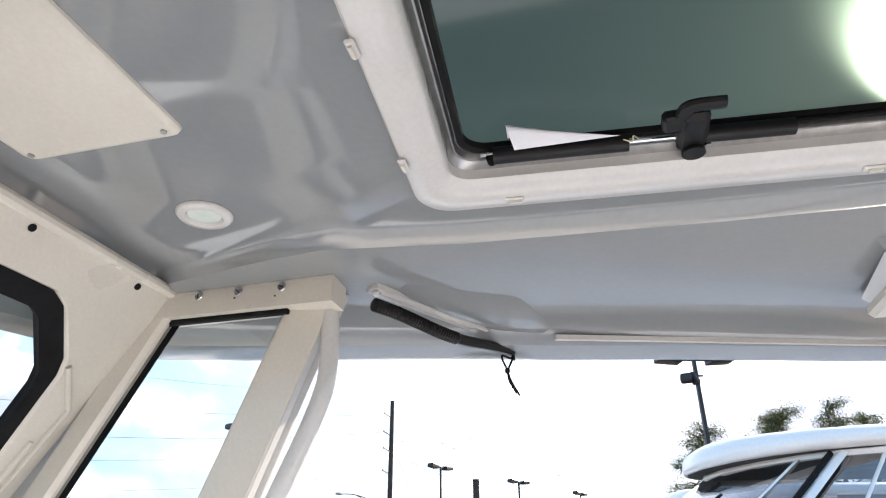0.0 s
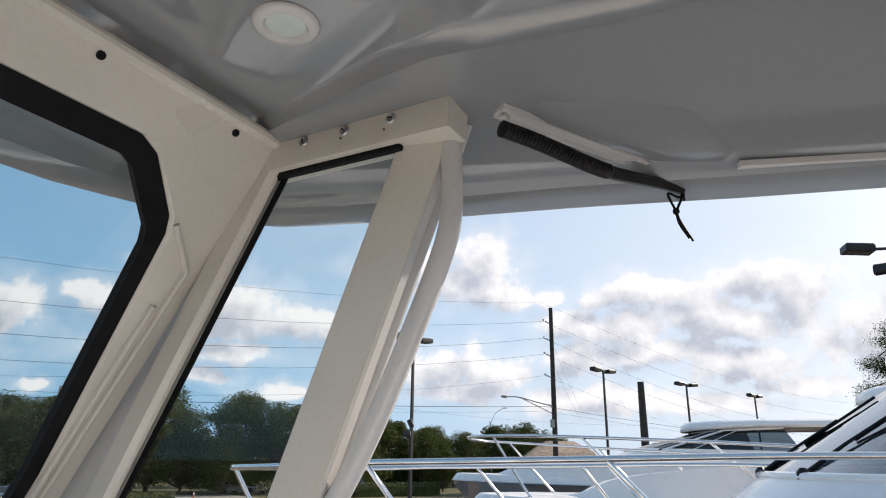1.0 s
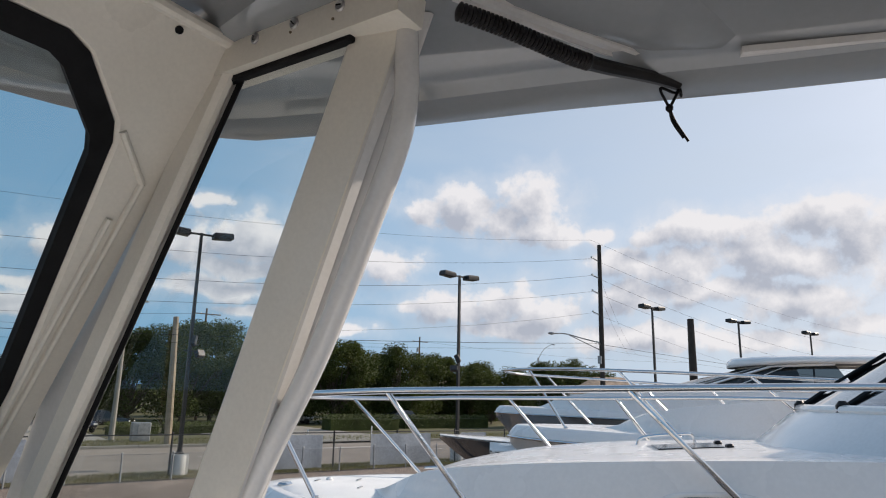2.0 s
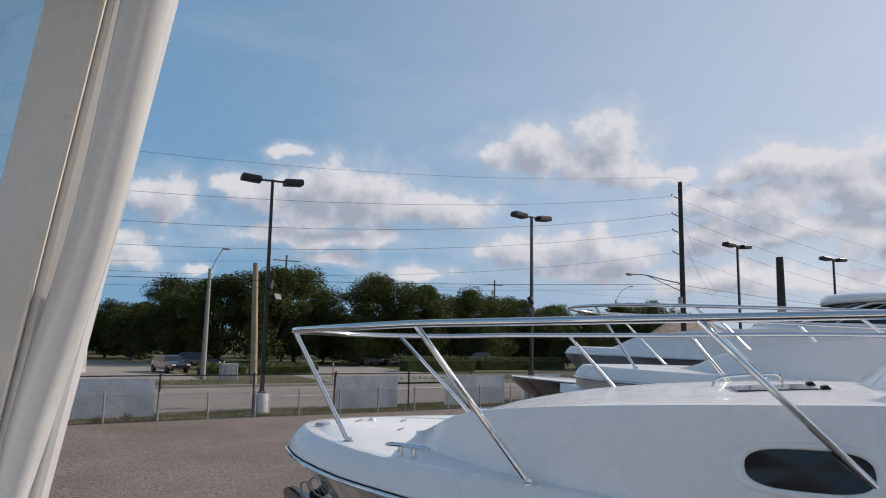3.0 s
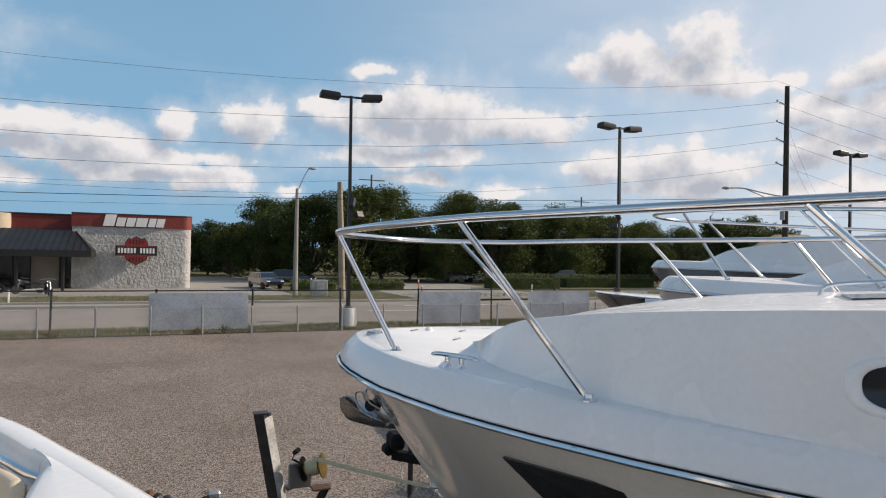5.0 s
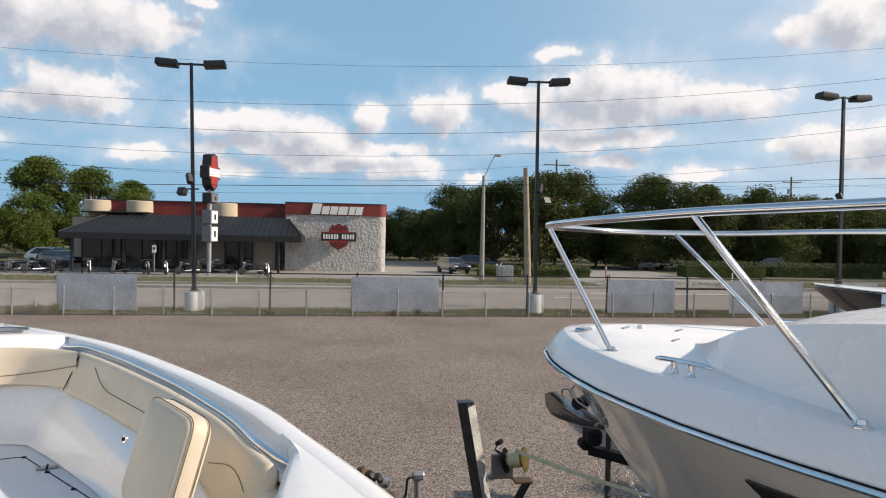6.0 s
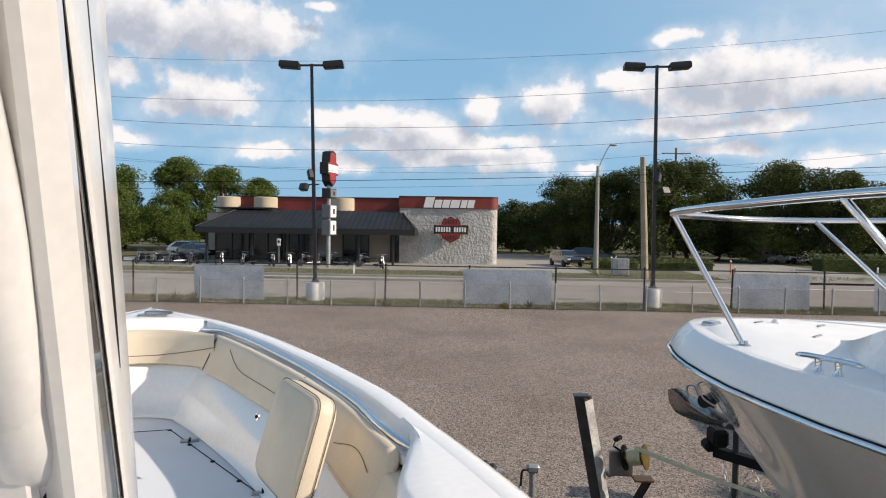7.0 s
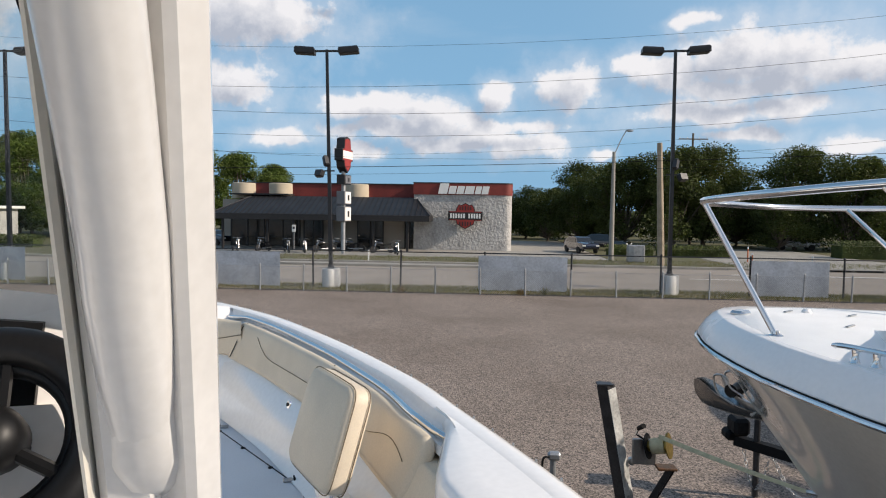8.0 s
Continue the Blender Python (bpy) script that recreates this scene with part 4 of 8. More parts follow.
def sign_pylon():
    t = thing("sign_pylon", "roadside sign pylon with a red shield sign above white boxes", "sign", pose(-11.35, 52.4, 0.06))
    Geo().tube([(0, 0, 0), (0, 0, 9.0)], 0.17, 12).ob("pole", "galv", t)
    sh = [(-0.55, 1.3), (0, 1.45), (0.55, 1.3), (0.7, 0.5), (1.05, 0.45), (1.05, -0.45), (0.7, -0.5), (0.6, -1.0), (0, -1.42), (-0.6, -1.0), (-0.7, -0.5), (-1.05, -0.45), (-1.05, 0.45), (-0.7, 0.5)]
    m = pose(0, 0, 7.9, 90, 0, 0) @ pose(0, 0, 0, 0, 79, 0)
    s = Geo().slab(sh, -0.34, 0.34, m).ob("shield_box", "sign_black", t, "black-edged shield-shaped sign box", smooth=0)
    for z0, z1 in ((0.34, 0.36), (-0.36, -0.34)):
        Geo().slab([(a * 0.9, b * 0.9) for a, b in sh], z0, z1, m).ob("face", "sign_red", s, smooth=0)
        Geo().box((0, 0, z0 + 0.02 if z0 > 0 else z1 - 0.02), (1.9, 0.6, 0.03), m).ob("sign_bar", "sign_white", s)
    for z, h in ((5.95, 0.75), (4.5, 1.05), (3.2, 1.2)):
        b = Geo().box((0.1, 0, z), (1.5, 0.7, h), pose(0, 0, 0, 0, 0, 82), b=0.03).ob("sign_box", "sign_grey" if z < 5 else "sign_black", t)
        for y in (-0.36, 0.36):
            Geo().box((0.1, y, z), (1.3, 0.03, h - 0.14), pose(0, 0, 0, 0, 0, 82)).ob("face", "sign_white" if z < 5 else "sign_grey", b)
            Geo().box((0.15, y * 1.07, z), (0.35, 0.02, h * 0.4), pose(0, 0, 0, 0, 0, 82)).ob("sign_bar", "sign_black", b)
    return t


M["sign_grey"] = mat("sign_grey", (0.16, 0.16, 0.17), 0.5, var=0.08)
sign_pylon()


# ---- trees and hedges ----
def tree_mesh(seed, h, spread, leaf, n, trunk_h, material, dense=1.0):
    """trunk, limbs and a crown of many small leaf sprays"""
    rnd = random.Random(seed)
    t = thing("tree", "", "tree")
    g = Geo()
    g.tube([(0, 0, -0.1), (rnd.uniform(-.2, .2), rnd.uniform(-.2, .2), trunk_h * 0.6), (rnd.uniform(-.3, .3), rnd.uniform(-.3, .3), trunk_h * 1.3)], [0.05 * h * 0.5, 0.036 * h * 0.5, 0.02 * h * 0.5], 8)
    clumps = []
    for k in range(38):
        a = rnd.uniform(0, 6.28)
        f = rnd.random()
        z = trunk_h + (h - trunk_h) * (0.06 + 0.86 * f)
        r = spread * (0.35 + 0.65 * rnd.random()) * math.sqrt(max(0.05, 1 - (2 * f - 0.85) ** 2 * 0.75)) * 0.72
        c = Vector((r * math.cos(a), r * math.sin(a), z))
        clumps.append((c, spread * rnd.uniform(0.18, 0.42)))
        mid = Vector((c.x * 0.4, c.y * 0.4, trunk_h * 0.9 + (z - trunk_h) * 0.35))
        g.tube([(0, 0, trunk_h * 0.75), mid, c], [0.012 * h, 0.008 * h, 0.003 * h], 5)
    g.ob("trunk", "bark", t)
    c = Geo()
    vs, fs = [], []
    for i in range(n):
        p, r = clumps[rnd.randrange(len(clumps))]
        d = Vector((rnd.gauss(0, 1), rnd.gauss(0, 1), rnd.gauss(0, 1))).normalized()
        q = p + Vector((d.x, d.y, d.z * 0.72)) * r * (rnd.random() ** 0.4)
        u = Vector((rnd.gauss(0, 1), rnd.gauss(0, 1), rnd.gauss(0, 0.6))).normalized()
        w = u.cross(Vector((rnd.gauss(0, 1), rnd.gauss(0, 1), rnd.gauss(0, 1)))).normalized()
        s = leaf * rnd.uniform(0.55, 1.3)
        k = len(vs)
        vs += [q - u * s, q + w * s * 0.5 - u * s * 0.1, q + u * s, q - w * s * 0.5 + u * s * 0.1]
        fs.append((k, k + 1, k + 2, k + 3))
    c.add(vs, fs)
    c.ob("crown", material, t, smooth=0)
    return t


TREES = [
    tree_mesh(1, 10.0, 5.6, 0.13, 26000, 0.9, "leaf"), tree_mesh(2, 8.5, 5.4, 0.13, 24000, 0.6, "leaf"),
    tree_mesh(3, 11.0, 5.6, 0.13, 26000, 1.2, "leaf"), tree_mesh(4, 10.0, 5.4, 0.15, 22000, 0.8, "leaf2"),
    tree_mesh(5, 12.5, 5.4, 0.15, 24000, 1.0, "leaf2"), tree_mesh(6, 7.0, 4.0, 0.13, 15000, 0.5, "leaf"),
]
LABELS = ["dark broad-crowned oak tree", "low spreading dark oak tree", "tall dark oak tree", "light green roadside tree", "tall light green tree", "small round dark tree"]
rnd = random.Random(77)


def plant(k, x, y, s, used=set()):
    m = pose(x, y, 0.05, 0, 0, rnd.uniform(0, 360)) @ Matrix.Diagonal((s * rnd.uniform(0.92, 1.1), s, s * rnd.uniform(0.95, 1.06), 1))
    if k not in used:
        used.add(k)
        o = TREES[k]
        o.matrix_world = m
    else:
        o = TREES[k].copy()
        scene.collection.objects.link(o)
        for ch in TREES[k].children:
            c = ch.copy()
            scene.collection.objects.link(c)
            c.parent = o
        o.matrix_world = m
    tagged(o, LABELS[k] + (" behind the shop" if y > 76 and x < 5 else " beyond the road"), "tree", "trees beyond the road")


# belt to the right of the shop
for x, y, k, s in ((8, 84, 5, 1.0), (11.5, 80, 1, 0.9), (16, 76, 0, 1.06), (20.5, 73, 0, 1.08), (24.5, 75, 2, 1.04), (29, 78, 1, 1.05), (33, 72, 2, 1.0), (37.5, 70, 0, 1.06), (42, 74, 1, 1.1),
                   (47, 71, 2, 0.86), (52, 74, 1, 1.0), (57, 76, 0, 0.92), (62, 74, 1, 0.98), (67, 79, 2, 0.82), (73, 78, 1, 0.95), (79, 82, 0, 0.86), (86, 84, 1, 0.95), (94, 88, 0, 0.8), (101, 90, 1, 0.85),
                   (13, 92, 2, 1.0), (27, 90, 0, 1.1), (40, 88, 2, 1.05), (55, 90, 0, 1.1), (70, 94, 2, 1.0), (84, 98, 0, 1.0), (30, 69, 5, 0.8), (45, 66, 5, 0.75), (60, 68, 5, 0.8),
                   (60.5, 57.5, 5, 1.12), (64.0, 56.5, 1, 0.98), (67.0, 53.8, 5, 1.05), (110, 95, 5, 1.0), (120, 100, 1, 0.8), (132, 105, 5, 1.0), (6, 95, 1, 0.85), (2, 96, 5, 0.9), (-5, 98, 5, 1.0), (-14, 100, 5, 1.05), (-21, 96, 5, 1.0)):
    plant(k, x, y, s)
# belt to its left
for x, y, k, s in ((-29, 88, 3, 0.82), (-33, 86, 4, 0.92), (-38.5, 85, 4, 0.98), (-44, 82, 3, 1.0), (-48, 78, 4, 0.92), (-53, 74, 3, 1.05), (-59, 80, 4, 1.0), (-36, 78, 3, 0.72), (-41, 74, 3, 0.75), (-47, 70, 3, 0.8),
                   (-65, 76, 3, 1.1), (-72, 82, 4, 1.0), (-80, 78, 3, 1.1), (-31, 96, 4, 0.8), (-55, 92, 4, 1.0)):
    plant(k, x, y, s)


def far_house(m, label):
    t = thing("house", label, "house", m)
    wall = Geo().box((0, 0, 2.1), (9.0, 7.0, 4.2)).ob("wall", "house_wall", t, "pale tan rendered wall")
    for x in (-2.6, 2.6):
        w = Geo().box((x, -3.52, 2.2), (1.3, 0.08, 1.4), b=0.02).ob("window", "base_white", wall, "white window frame")
        Geo().box((x, -3.57, 2.2), (1.1, 0.03, 1.2)).ob("pane", "dark_glass", w)
    e, r = [(-5.0, -4.0, 4.15), (5.0, -4.0, 4.15), (5.0, 4.0, 4.15), (-5.0, 4.0, 4.15)], [(-1.6, -0.2, 6.3), (1.6, -0.2, 6.3), (1.6, 0.2, 6.3), (-1.6, 0.2, 6.3)]
    roof = Geo().loft([[(x, y, z - 0.18) for x, y, z in e], e, r]).ob("roof", "house_roof", t, "tan shingled hip roof")
    Geo().tube([(-4.9, -4.05, 4.1), (4.9, -4.05, 4.1)], 0.07, 8).ob("gutter", "base_white", roof)
    return t


M["house_wall"] = mat("tan_render", (0.46, 0.38, 0.30), 0.9, var=0.1, scale=1.5, fine=30, bump=0.1)
M["house_roof"] = mat("tan_shingles", (0.36, 0.27, 0.20), 0.9, var=0.2, scale=2.0, fine=24, bump=0.3)
far_house(pose(63.5, 50.9, 0, 0, 0, -42), "low tan house with a hip roof beyond the road")


def hedge(x0, x1, y, h, d, seed, label):
    r2 = random.Random(seed)
    t = thing("hedge", label, "hedge")
    vs, fs = [], []
    for _ in range(int((x1 - x0) * 420)):
        q = Vector((r2.uniform(x0, x1), y + r2.uniform(-d, d), 0.1 + h * r2.random() ** 0.55 + 0.06 * math.sin(r2.uniform(0, 6))))
        u = Vector((r2.gauss(0, 1), r2.gauss(0, 1), r2.gauss(0, 1))).normalized()
        w = u.orthogonal().normalized()
        s = r2.uniform(0.05, 0.11)
        k = len(vs)
        vs += [q - u * s, q + w * s * 0.6, q + u * s, q - w * s * 0.6]
        fs.append((k, k + 1, k + 2, k + 3))
    Geo().add(vs, fs).ob("foliage", "leaf", t, smooth=0)
    Geo().box(((x0 + x1) / 2, y, h * 0.4), (x1 - x0 - 0.2, d * 1.3, h * 0.75)).ob("core", "leaf", t)
    return t


hedge(10.2, 14.0, 55.5, 0.9, 0.9, 1, "clipped green hedge beside the drive")
hedge(14.6, 20.5, 56.5, 0.9, 1.0, 2, "clipped green hedge beside the drive")
hedge(30.0, 38.0, 58.0, 1.5, 1.4, 3, "dark clipped shrubs beside the road")
hedge(40.0, 52.0, 60.0, 1.4, 1.2, 4, "dark clipped shrubs beside the road")
hedge(-44.0, -37.0, 52.5, 1.0, 0.9, 5, "clipped hedge beside the road")
# dark wood behind the belts, too far to tell trees apart
r3 = random.Random(9)
vs, fs = [], []
for _ in range(26000):
    x = r3.uniform(-150, 210)
    y = 104 + 0.12 * abs(x - 20) + r3.uniform(0, 8)
    z = (5.0 + 2.2 * noise.noise(Vector((x * 0.08, 1.5, 0))) + 1.2 * noise.noise(Vector((x * 0.3, 4.5, 0)))) * r3.random() ** 0.7
    u = Vector((r3.gauss(0, 1), r3.gauss(0, 1), r3.gauss(0, 1))).normalized()
    w = u.orthogonal().normalized()
    s = r3.uniform(0.35, 0.7)
    k = len(vs)
    q = Vector((x, y, z))
    vs += [q - u * s, q + w * s * 0.6, q + u * s, q - w * s * 0.6]
    fs.append((k, k + 1, k + 2, k + 3))
Geo().add(vs, fs).ob("far_woodland", "leaf", None, "dark far woodland along the horizon", smooth=0, kind="stuff", category="trees")

# ---- the cabin cruiser alongside, and others of its kind ----
HALF = [(0.08, 0.03), (0.11, 0.17), (0.18, 0.30), (0.33, 0.51), (0.57, 0.76), (0.97, 1.08), (1.5, 1.37), (1.93, 1.53), (2.36, 1.655), (2.8, 1.755), (3.4, 1.84), (4.2, 1.88), (10, 1.84)]
KEEL = [(0.08, 2.62), (0.20, 2.50), (0.42, 2.23), (0.67, 1.96), (0.80, 1.80), (1.3, 1.28), (2.0, 0.92), (3.0, 0.74), (10, 0.68)]
# cabin trunk: along the middle, along the foot of its side, and along the crease where side meets top
TRUNK_TOP = [(1.12, 2.87), (1.2, 2.905), (1.32, 2.965), (1.45, 3.02), (1.6, 3.095), (1.83, 3.138), (2.05, 3.17), (2.5, 3.226), (3.0, 3.28), (3.9, 3.35), (4.8, 3.38)]
TRUNK_HALF = [(1.12, 0.12), (1.2, 0.36), (1.28, 0.54), (1.36, 0.70), (1.5, 0.88), (1.6, 1.00), (1.83, 1.165), (2.2, 1.40), (2.53, 1.545), (2.8, 1.63), (3.05, 1.70), (3.5, 1.77), (4, 1.79), (6, 1.79), (9, 1.79)]
CREASE_HALF = [(s, h - lerp([(1.12, 0.05), (1.3, 0.13), (1.6, 0.165), (2.0, 0.155), (2.8, 0.15), (3.5, 0.19), (4.0, 0.20)], s)) for s, h in TRUNK_HALF]
CREASE_Z = [(1.12, 2.87), (1.2, 2.895), (1.32, 2.95), (1.45, 3.015), (1.6, 3.10), (1.81, 3.147), (2.04, 3.187), (2.34, 3.23), (2.72, 3.267), (3.05, 3.292), (3.6, 3.322), (4.6, 3.348)]
RAIL = [(0.20, 0.0), (0.21, 0.2), (0.26, 0.42), (0.35, 0.62), (0.45, 0.76), (0.63, 0.93), (1.0, 1.18), (1.5, 1.34), (2.0, 1.47), (2.95, 1.63), (4.2, 1.68)]


def rub_z(s):
    return 2.71 - 0.012 * s


def trunk_point(s, a, side, push=0.0):
    """A place on the cabin trunk: a from 0 at the deck to 1 on the centre line."""
    zb, zt, xb = rub_z(s) + 0.165, smooth(TRUNK_TOP, s), smooth(TRUNK_HALF, s)
    xc, zc = smooth(CREASE_HALF, s), smooth(CREASE_Z, s)
    # the boat sits a little heeled on its trailer
    zc -= 0.08 if side > 0 else 0.0
    if a <= 0.55:
        v = a / 0.55
        bow = 0.008 * max(0.0, 1 - abs(v - 0.72) / 0.28)
        return Vector((side * (xb + (xc - xb) * v + bow * min(1, xc) + push), -s, zb + (zc - zb) * v + push * 0.4))
    v = (a - 0.55) / 0.45
    return Vector((side * xc * (1 - v), -s, zc + (zt - 0.045 - zc) * (1 - (1 - v) ** 2.0) + push))


def cruiser(m, label, hull_mat="hull_grey", near=True, hardtop=True, rail_z=3.61, group="", glass_z=(3.58, 4.44), back=0.36, rail_tilt=0.028, rail_dip=0.035, reach=0.0, trunk_back=0.0):
    boat = thing("cabin_cruiser", label, "boat", m, group=group)
    ss = [0.08, 0.09, 0.115, 0.15, 0.19, 0.24, 0.32, 0.42, 0.56, 0.75, 0.97, 1.2, 1.5, 1.75, 2.0, 2.4, 2.8, 3.4, 4.0, 5, 6, 7.5, 9.0]
    # hull sides, flared at the bow
    rings = []
    for s in ss:
        h, zk, zr = smooth(HALF, s) if s > 0.2 else lerp(HALF, s), lerp(KEEL, s), rub_z(s)
        p = 1.25 if s < 1 else max(0.45, 1.25 - 0.35 * (s - 1))
        prof = []
        for k in range(13):
            v = k / 12
            prof.append((h * v ** p if v else 0.0, zk + (zr - zk) * (v if s < 2.4 else v ** 1.5)))
        rings.append([(x, -s, z) for x, z in prof[::-1]] + [(-x, -s, z) for x, z in prof[1:]])
    Geo().loft(rings, closed=False).add(rings[-1], [tuple(range(len(rings[-1])))]).ob("hull", hull_mat, boat, "glossy warm grey hull side", smooth=50)
    # rounded deck edge and fore deck
    rings = []
    for s in ss:
        h, z = smooth(HALF, s) if s > 0.2 else lerp(HALF, s), rub_z(s)
        sec = [(h + 0.012, z), (h + 0.016, z + 0.035), (h + 0.0, z + 0.07), (h - 0.035, z + 0.118), (h - 0.072, z + 0.152), (h - 0.094, z + 0.168), (h - 0.104, z + 0.172), (h - 0.2, z + 0.174)]
        slope = min(7.0, max(0.0, (lerp(HALF, s + 0.02) - lerp(HALF, max(0.08, s - 0.02))) / (s + 0.02 - max(0.08, s - 0.02))))
        nx, ny = 1 / math.hypot(1, slope), slope / math.hypot(1, slope)
        sec = [(max(h + (x - h) * nx, 0.0), -s + (x - h) * ny, zz) for x, zz in sec]
        rings.append(sec + [(0.0, min(-s, sec[-1][1]), z + 0.18)] + [(-x, y, zz) for x, y, zz in sec[::-1]])
    Geo().loft(rings, closed=False).ob("deck_moulding", "gel_soft", boat, "white moulded deck edge", smooth=26)
    if near:
        # the panel runs on beside the trunk as a white strip, painted-in sun
        rings = []
        for s, x in [(0.33, 0.05), (0.345, 0.15), (0.39, 0.28), (0.47, 0.41), (0.6, 0.56), (0.75, 0.70)] + [(k, lerp(HALF, k) - 0.15) for k in (0.9, 1.1, 1.3, 1.5, 1.8, 2.1, 2.5, 2.9, 3.4)]:
            rings.append([(x, -s, rub_z(s) + 0.171), (x * 0.97, -s, rub_z(s) + 0.177), (0, -s, rub_z(s) + 0.186), (-x * 0.97, -s, rub_z(s) + 0.177), (-x, -s, rub_z(s) + 0.171)])
        Geo().loft(rings, closed=False).ob("non_skid_panel", "nonskid", boat, "matt non-skid foredeck and side strip, whitened as if sunlit")
        for s, x in ((0.55, 0.1), (0.85, 0.3), (1.0, -0.15)):
            Geo().box((x, -s, rub_z(s) + 0.190), (0.10, 0.02, 0.006), pose(0, 0, 0), b=0.004).ob("latch", "steel_dull", boat)
        Geo().lathe([(0.03, 0), (0.03, 0.012), (0.018, 0.026), (0.0, 0.03)], 14, pose(0.2, -0.62, rub_z(0.6) + 0.18)).ob("vent_cap", "gel", boat)
        Geo().box((-0.22, -0.40, rub_z(0.4) + 0.185), (0.12, 0.09, 0.035), b=0.015).ob("fairlead", "steel", boat)
    # rub rail
    for side in (-1, 1):
        path = [(side * ((smooth(HALF, s) if s > 0.2 else lerp(HALF, s)) + 0.02), -s + (0.02 if s == 0.08 else 0), rub_z(s) + 0.012) for s in ss]
        r = Geo().tube(path, 0.017, 8).ob("rub_rail", "gasket", boat, "black rubber rub rail")
        Geo().tube([(x + side * 0.022, y + 0.005, z + 0.002) for x, y, z in path], 0.0135, 8).ob("rail_insert", "steel", r, "polished steel insert")
    # cabin trunk
    st = [1.12, 1.16, 1.2, 1.26, 1.32, 1.38, 1.45, 1.52, 1.6, 1.7, 1.83, 1.95, 2.1, 2.29, 2.55, 2.84, 3.2, 3.57, 4.0, 4.4, 4.9, 5.6, 6.6, 8.0]
    steps = [0, 0.1, 0.2, 0.3, 0.36, 0.42, 0.48, 0.525, 0.545, 0.56, 0.59, 0.65, 0.72, 0.8, 0.9, 1.0]
    rings = []
    for s in st:
        ring = [trunk_point(s, k, -1) for k in steps] + [trunk_point(s, k, 1) for k in steps[-2::-1]]
        rings.append([p - Vector((0, trunk_back, 0)) for p in ring])
    front = rings[0]
    g = Geo().loft(rings, closed=False)
    g.add(front, [tuple(range(len(front)))])
    g.ob("cabin_trunk", "gel_soft", boat, "smooth white cabin trunk", smooth=35)
    if near:
        # pale cover line and side window
        for side in (-1, 1):
            c, w, hgt = 3.35, 0.235, 0.078
            def surf(ds, dz, push):
                s, a = c - ds, 0.25 + dz * 1.17
                return trunk_point(s, a, side, push)
            def oval(kx, kz, push, n=40):
                out = []
                for i in range(n):
                    t = 2 * math.pi * i / n
                    cx, cz = math.cos(t), math.sin(t)
                    out.append(surf(math.copysign(abs(cx) ** 0.6, cx) * w * kx, math.copysign(abs(cz) ** 0.75, cz) * hgt * kz, push))
                return out
            rim = Geo().loft([oval(1.22, 1.40, -0.006), oval(1.18, 1.32, 0.004), oval(1.10, 1.18, 0.009), oval(1.02, 1.03, 0.006), oval(0.98, 0.98, -0.004)], caps=False).ob("side_window", "gel", boat, "moulded white window surround", smooth=60)
            pane = oval(1.0, 1.0, 0.003)
            mid = surf(0, 0, 0.005)
            Geo().add(pane + [mid], [(i, (i + 1) % 40, 40) for i in range(40)]).ob("pane", "dark_glass", rim, "black oval window pane")
        # hatch and grab bar on the trunk
        hm = pose(0.05, -3.5, lerp(TRUNK_TOP, 3.5) - 0.10, -4, 0, 0)
        hatch = Geo().box((0, 0, 0.03), (0.56, 0.56, 0.05), hm, b=0.02).ob("deck_hatch", "steel_dull", boat, "aluminium-framed deck hatch")
        Geo().box((0, 0, 0.058), (0.46, 0.46, 0.012), hm, b=0.004).ob("pane", "dark_glass", hatch)
        for dx in (-0.2, 0.2):
            Geo().box((dx, -0.27, 0.06), (0.08, 0.05, 0.04), hm, b=0.01).ob("hinge", "plastic", hatch)
        Geo().tube(curve([(0.55, -3.18, 3.24), (0.56, -3.24, 3.31), (0.60, -3.55, 3.345), (0.62, -3.64, 3.335), (0.62, -3.66, 3.26)], 5), 0.012, 8).ob("grab_bar", "steel", boat)
        # hull window: black wedge low on the side
        for side in (-1, 1):
            pts = []
            for s, v in ((1.76, 0.905), (2.2, 0.925), (3.3, 0.93), (3.5, 0.80), (2.4, 0.75)):
                h, zk, zr = smooth(HALF, s), lerp(KEEL, s), rub_z(s)
                p = 1.25 if s < 1 else max(0.45, 1.25 - 0.35 * (s - 1))
                pts.append((side * (h * v ** p + 0.03), -s, zk + (zr - zk) * (v if s < 2.4 else v ** 1.5)))
            cen = Vector([sum(q[i] for q in pts) / 5 for i in range(3)]) + Vector((side * 0.02, 0, 0))
            Geo().add(pts + [cen] + [(x - side * 0.08, y, z) for x, y, z in pts], [(i, (i + 1) % 5, 5) for i in range(5)] + [(i, (i + 1) % 5, 6 + (i + 1) % 5, 6 + i) for i in range(5)]).ob("hull_window", "dark_glass", boat, "black wedge-shaped hull window", smooth=0)
    # windscreen, side glass and hardtop
    if hardtop:
        base = [(0.0, 3.95), (0.6, 4.02), (1.0, 4.2), (1.28, 4.55), (1.42, 5.1), (1.46, 5.8), (1.46, 7.4)]
        top = [(0.0, 5.76), (0.45, 5.82), (0.8, 5.97), (1.02, 6.18), (1.14, 6.48), (1.2, 6.85), (1.22, 7.4)]
        base = [(x, s + back * 1.3) for x, s in base]
        def both(tab, z):
            return [(-x, -s, z if not callable(z) else z(s)) for x, s in tab[::-1]] + [(x, -s, z if not callable(z) else z(s)) for x, s in tab[1:]]
        b3, t3 = both(base, lambda s: glass_z[0] - 0.01 * (s - 4)), both(top, lambda s: glass_z[1] + 0.05 * (s - 5.5))
        Geo().loft([b3, t3], closed=False).ob("windscreen", "wind_glass" if near else "smoke", boat, "tinted wraparound windscreen", smooth=60)
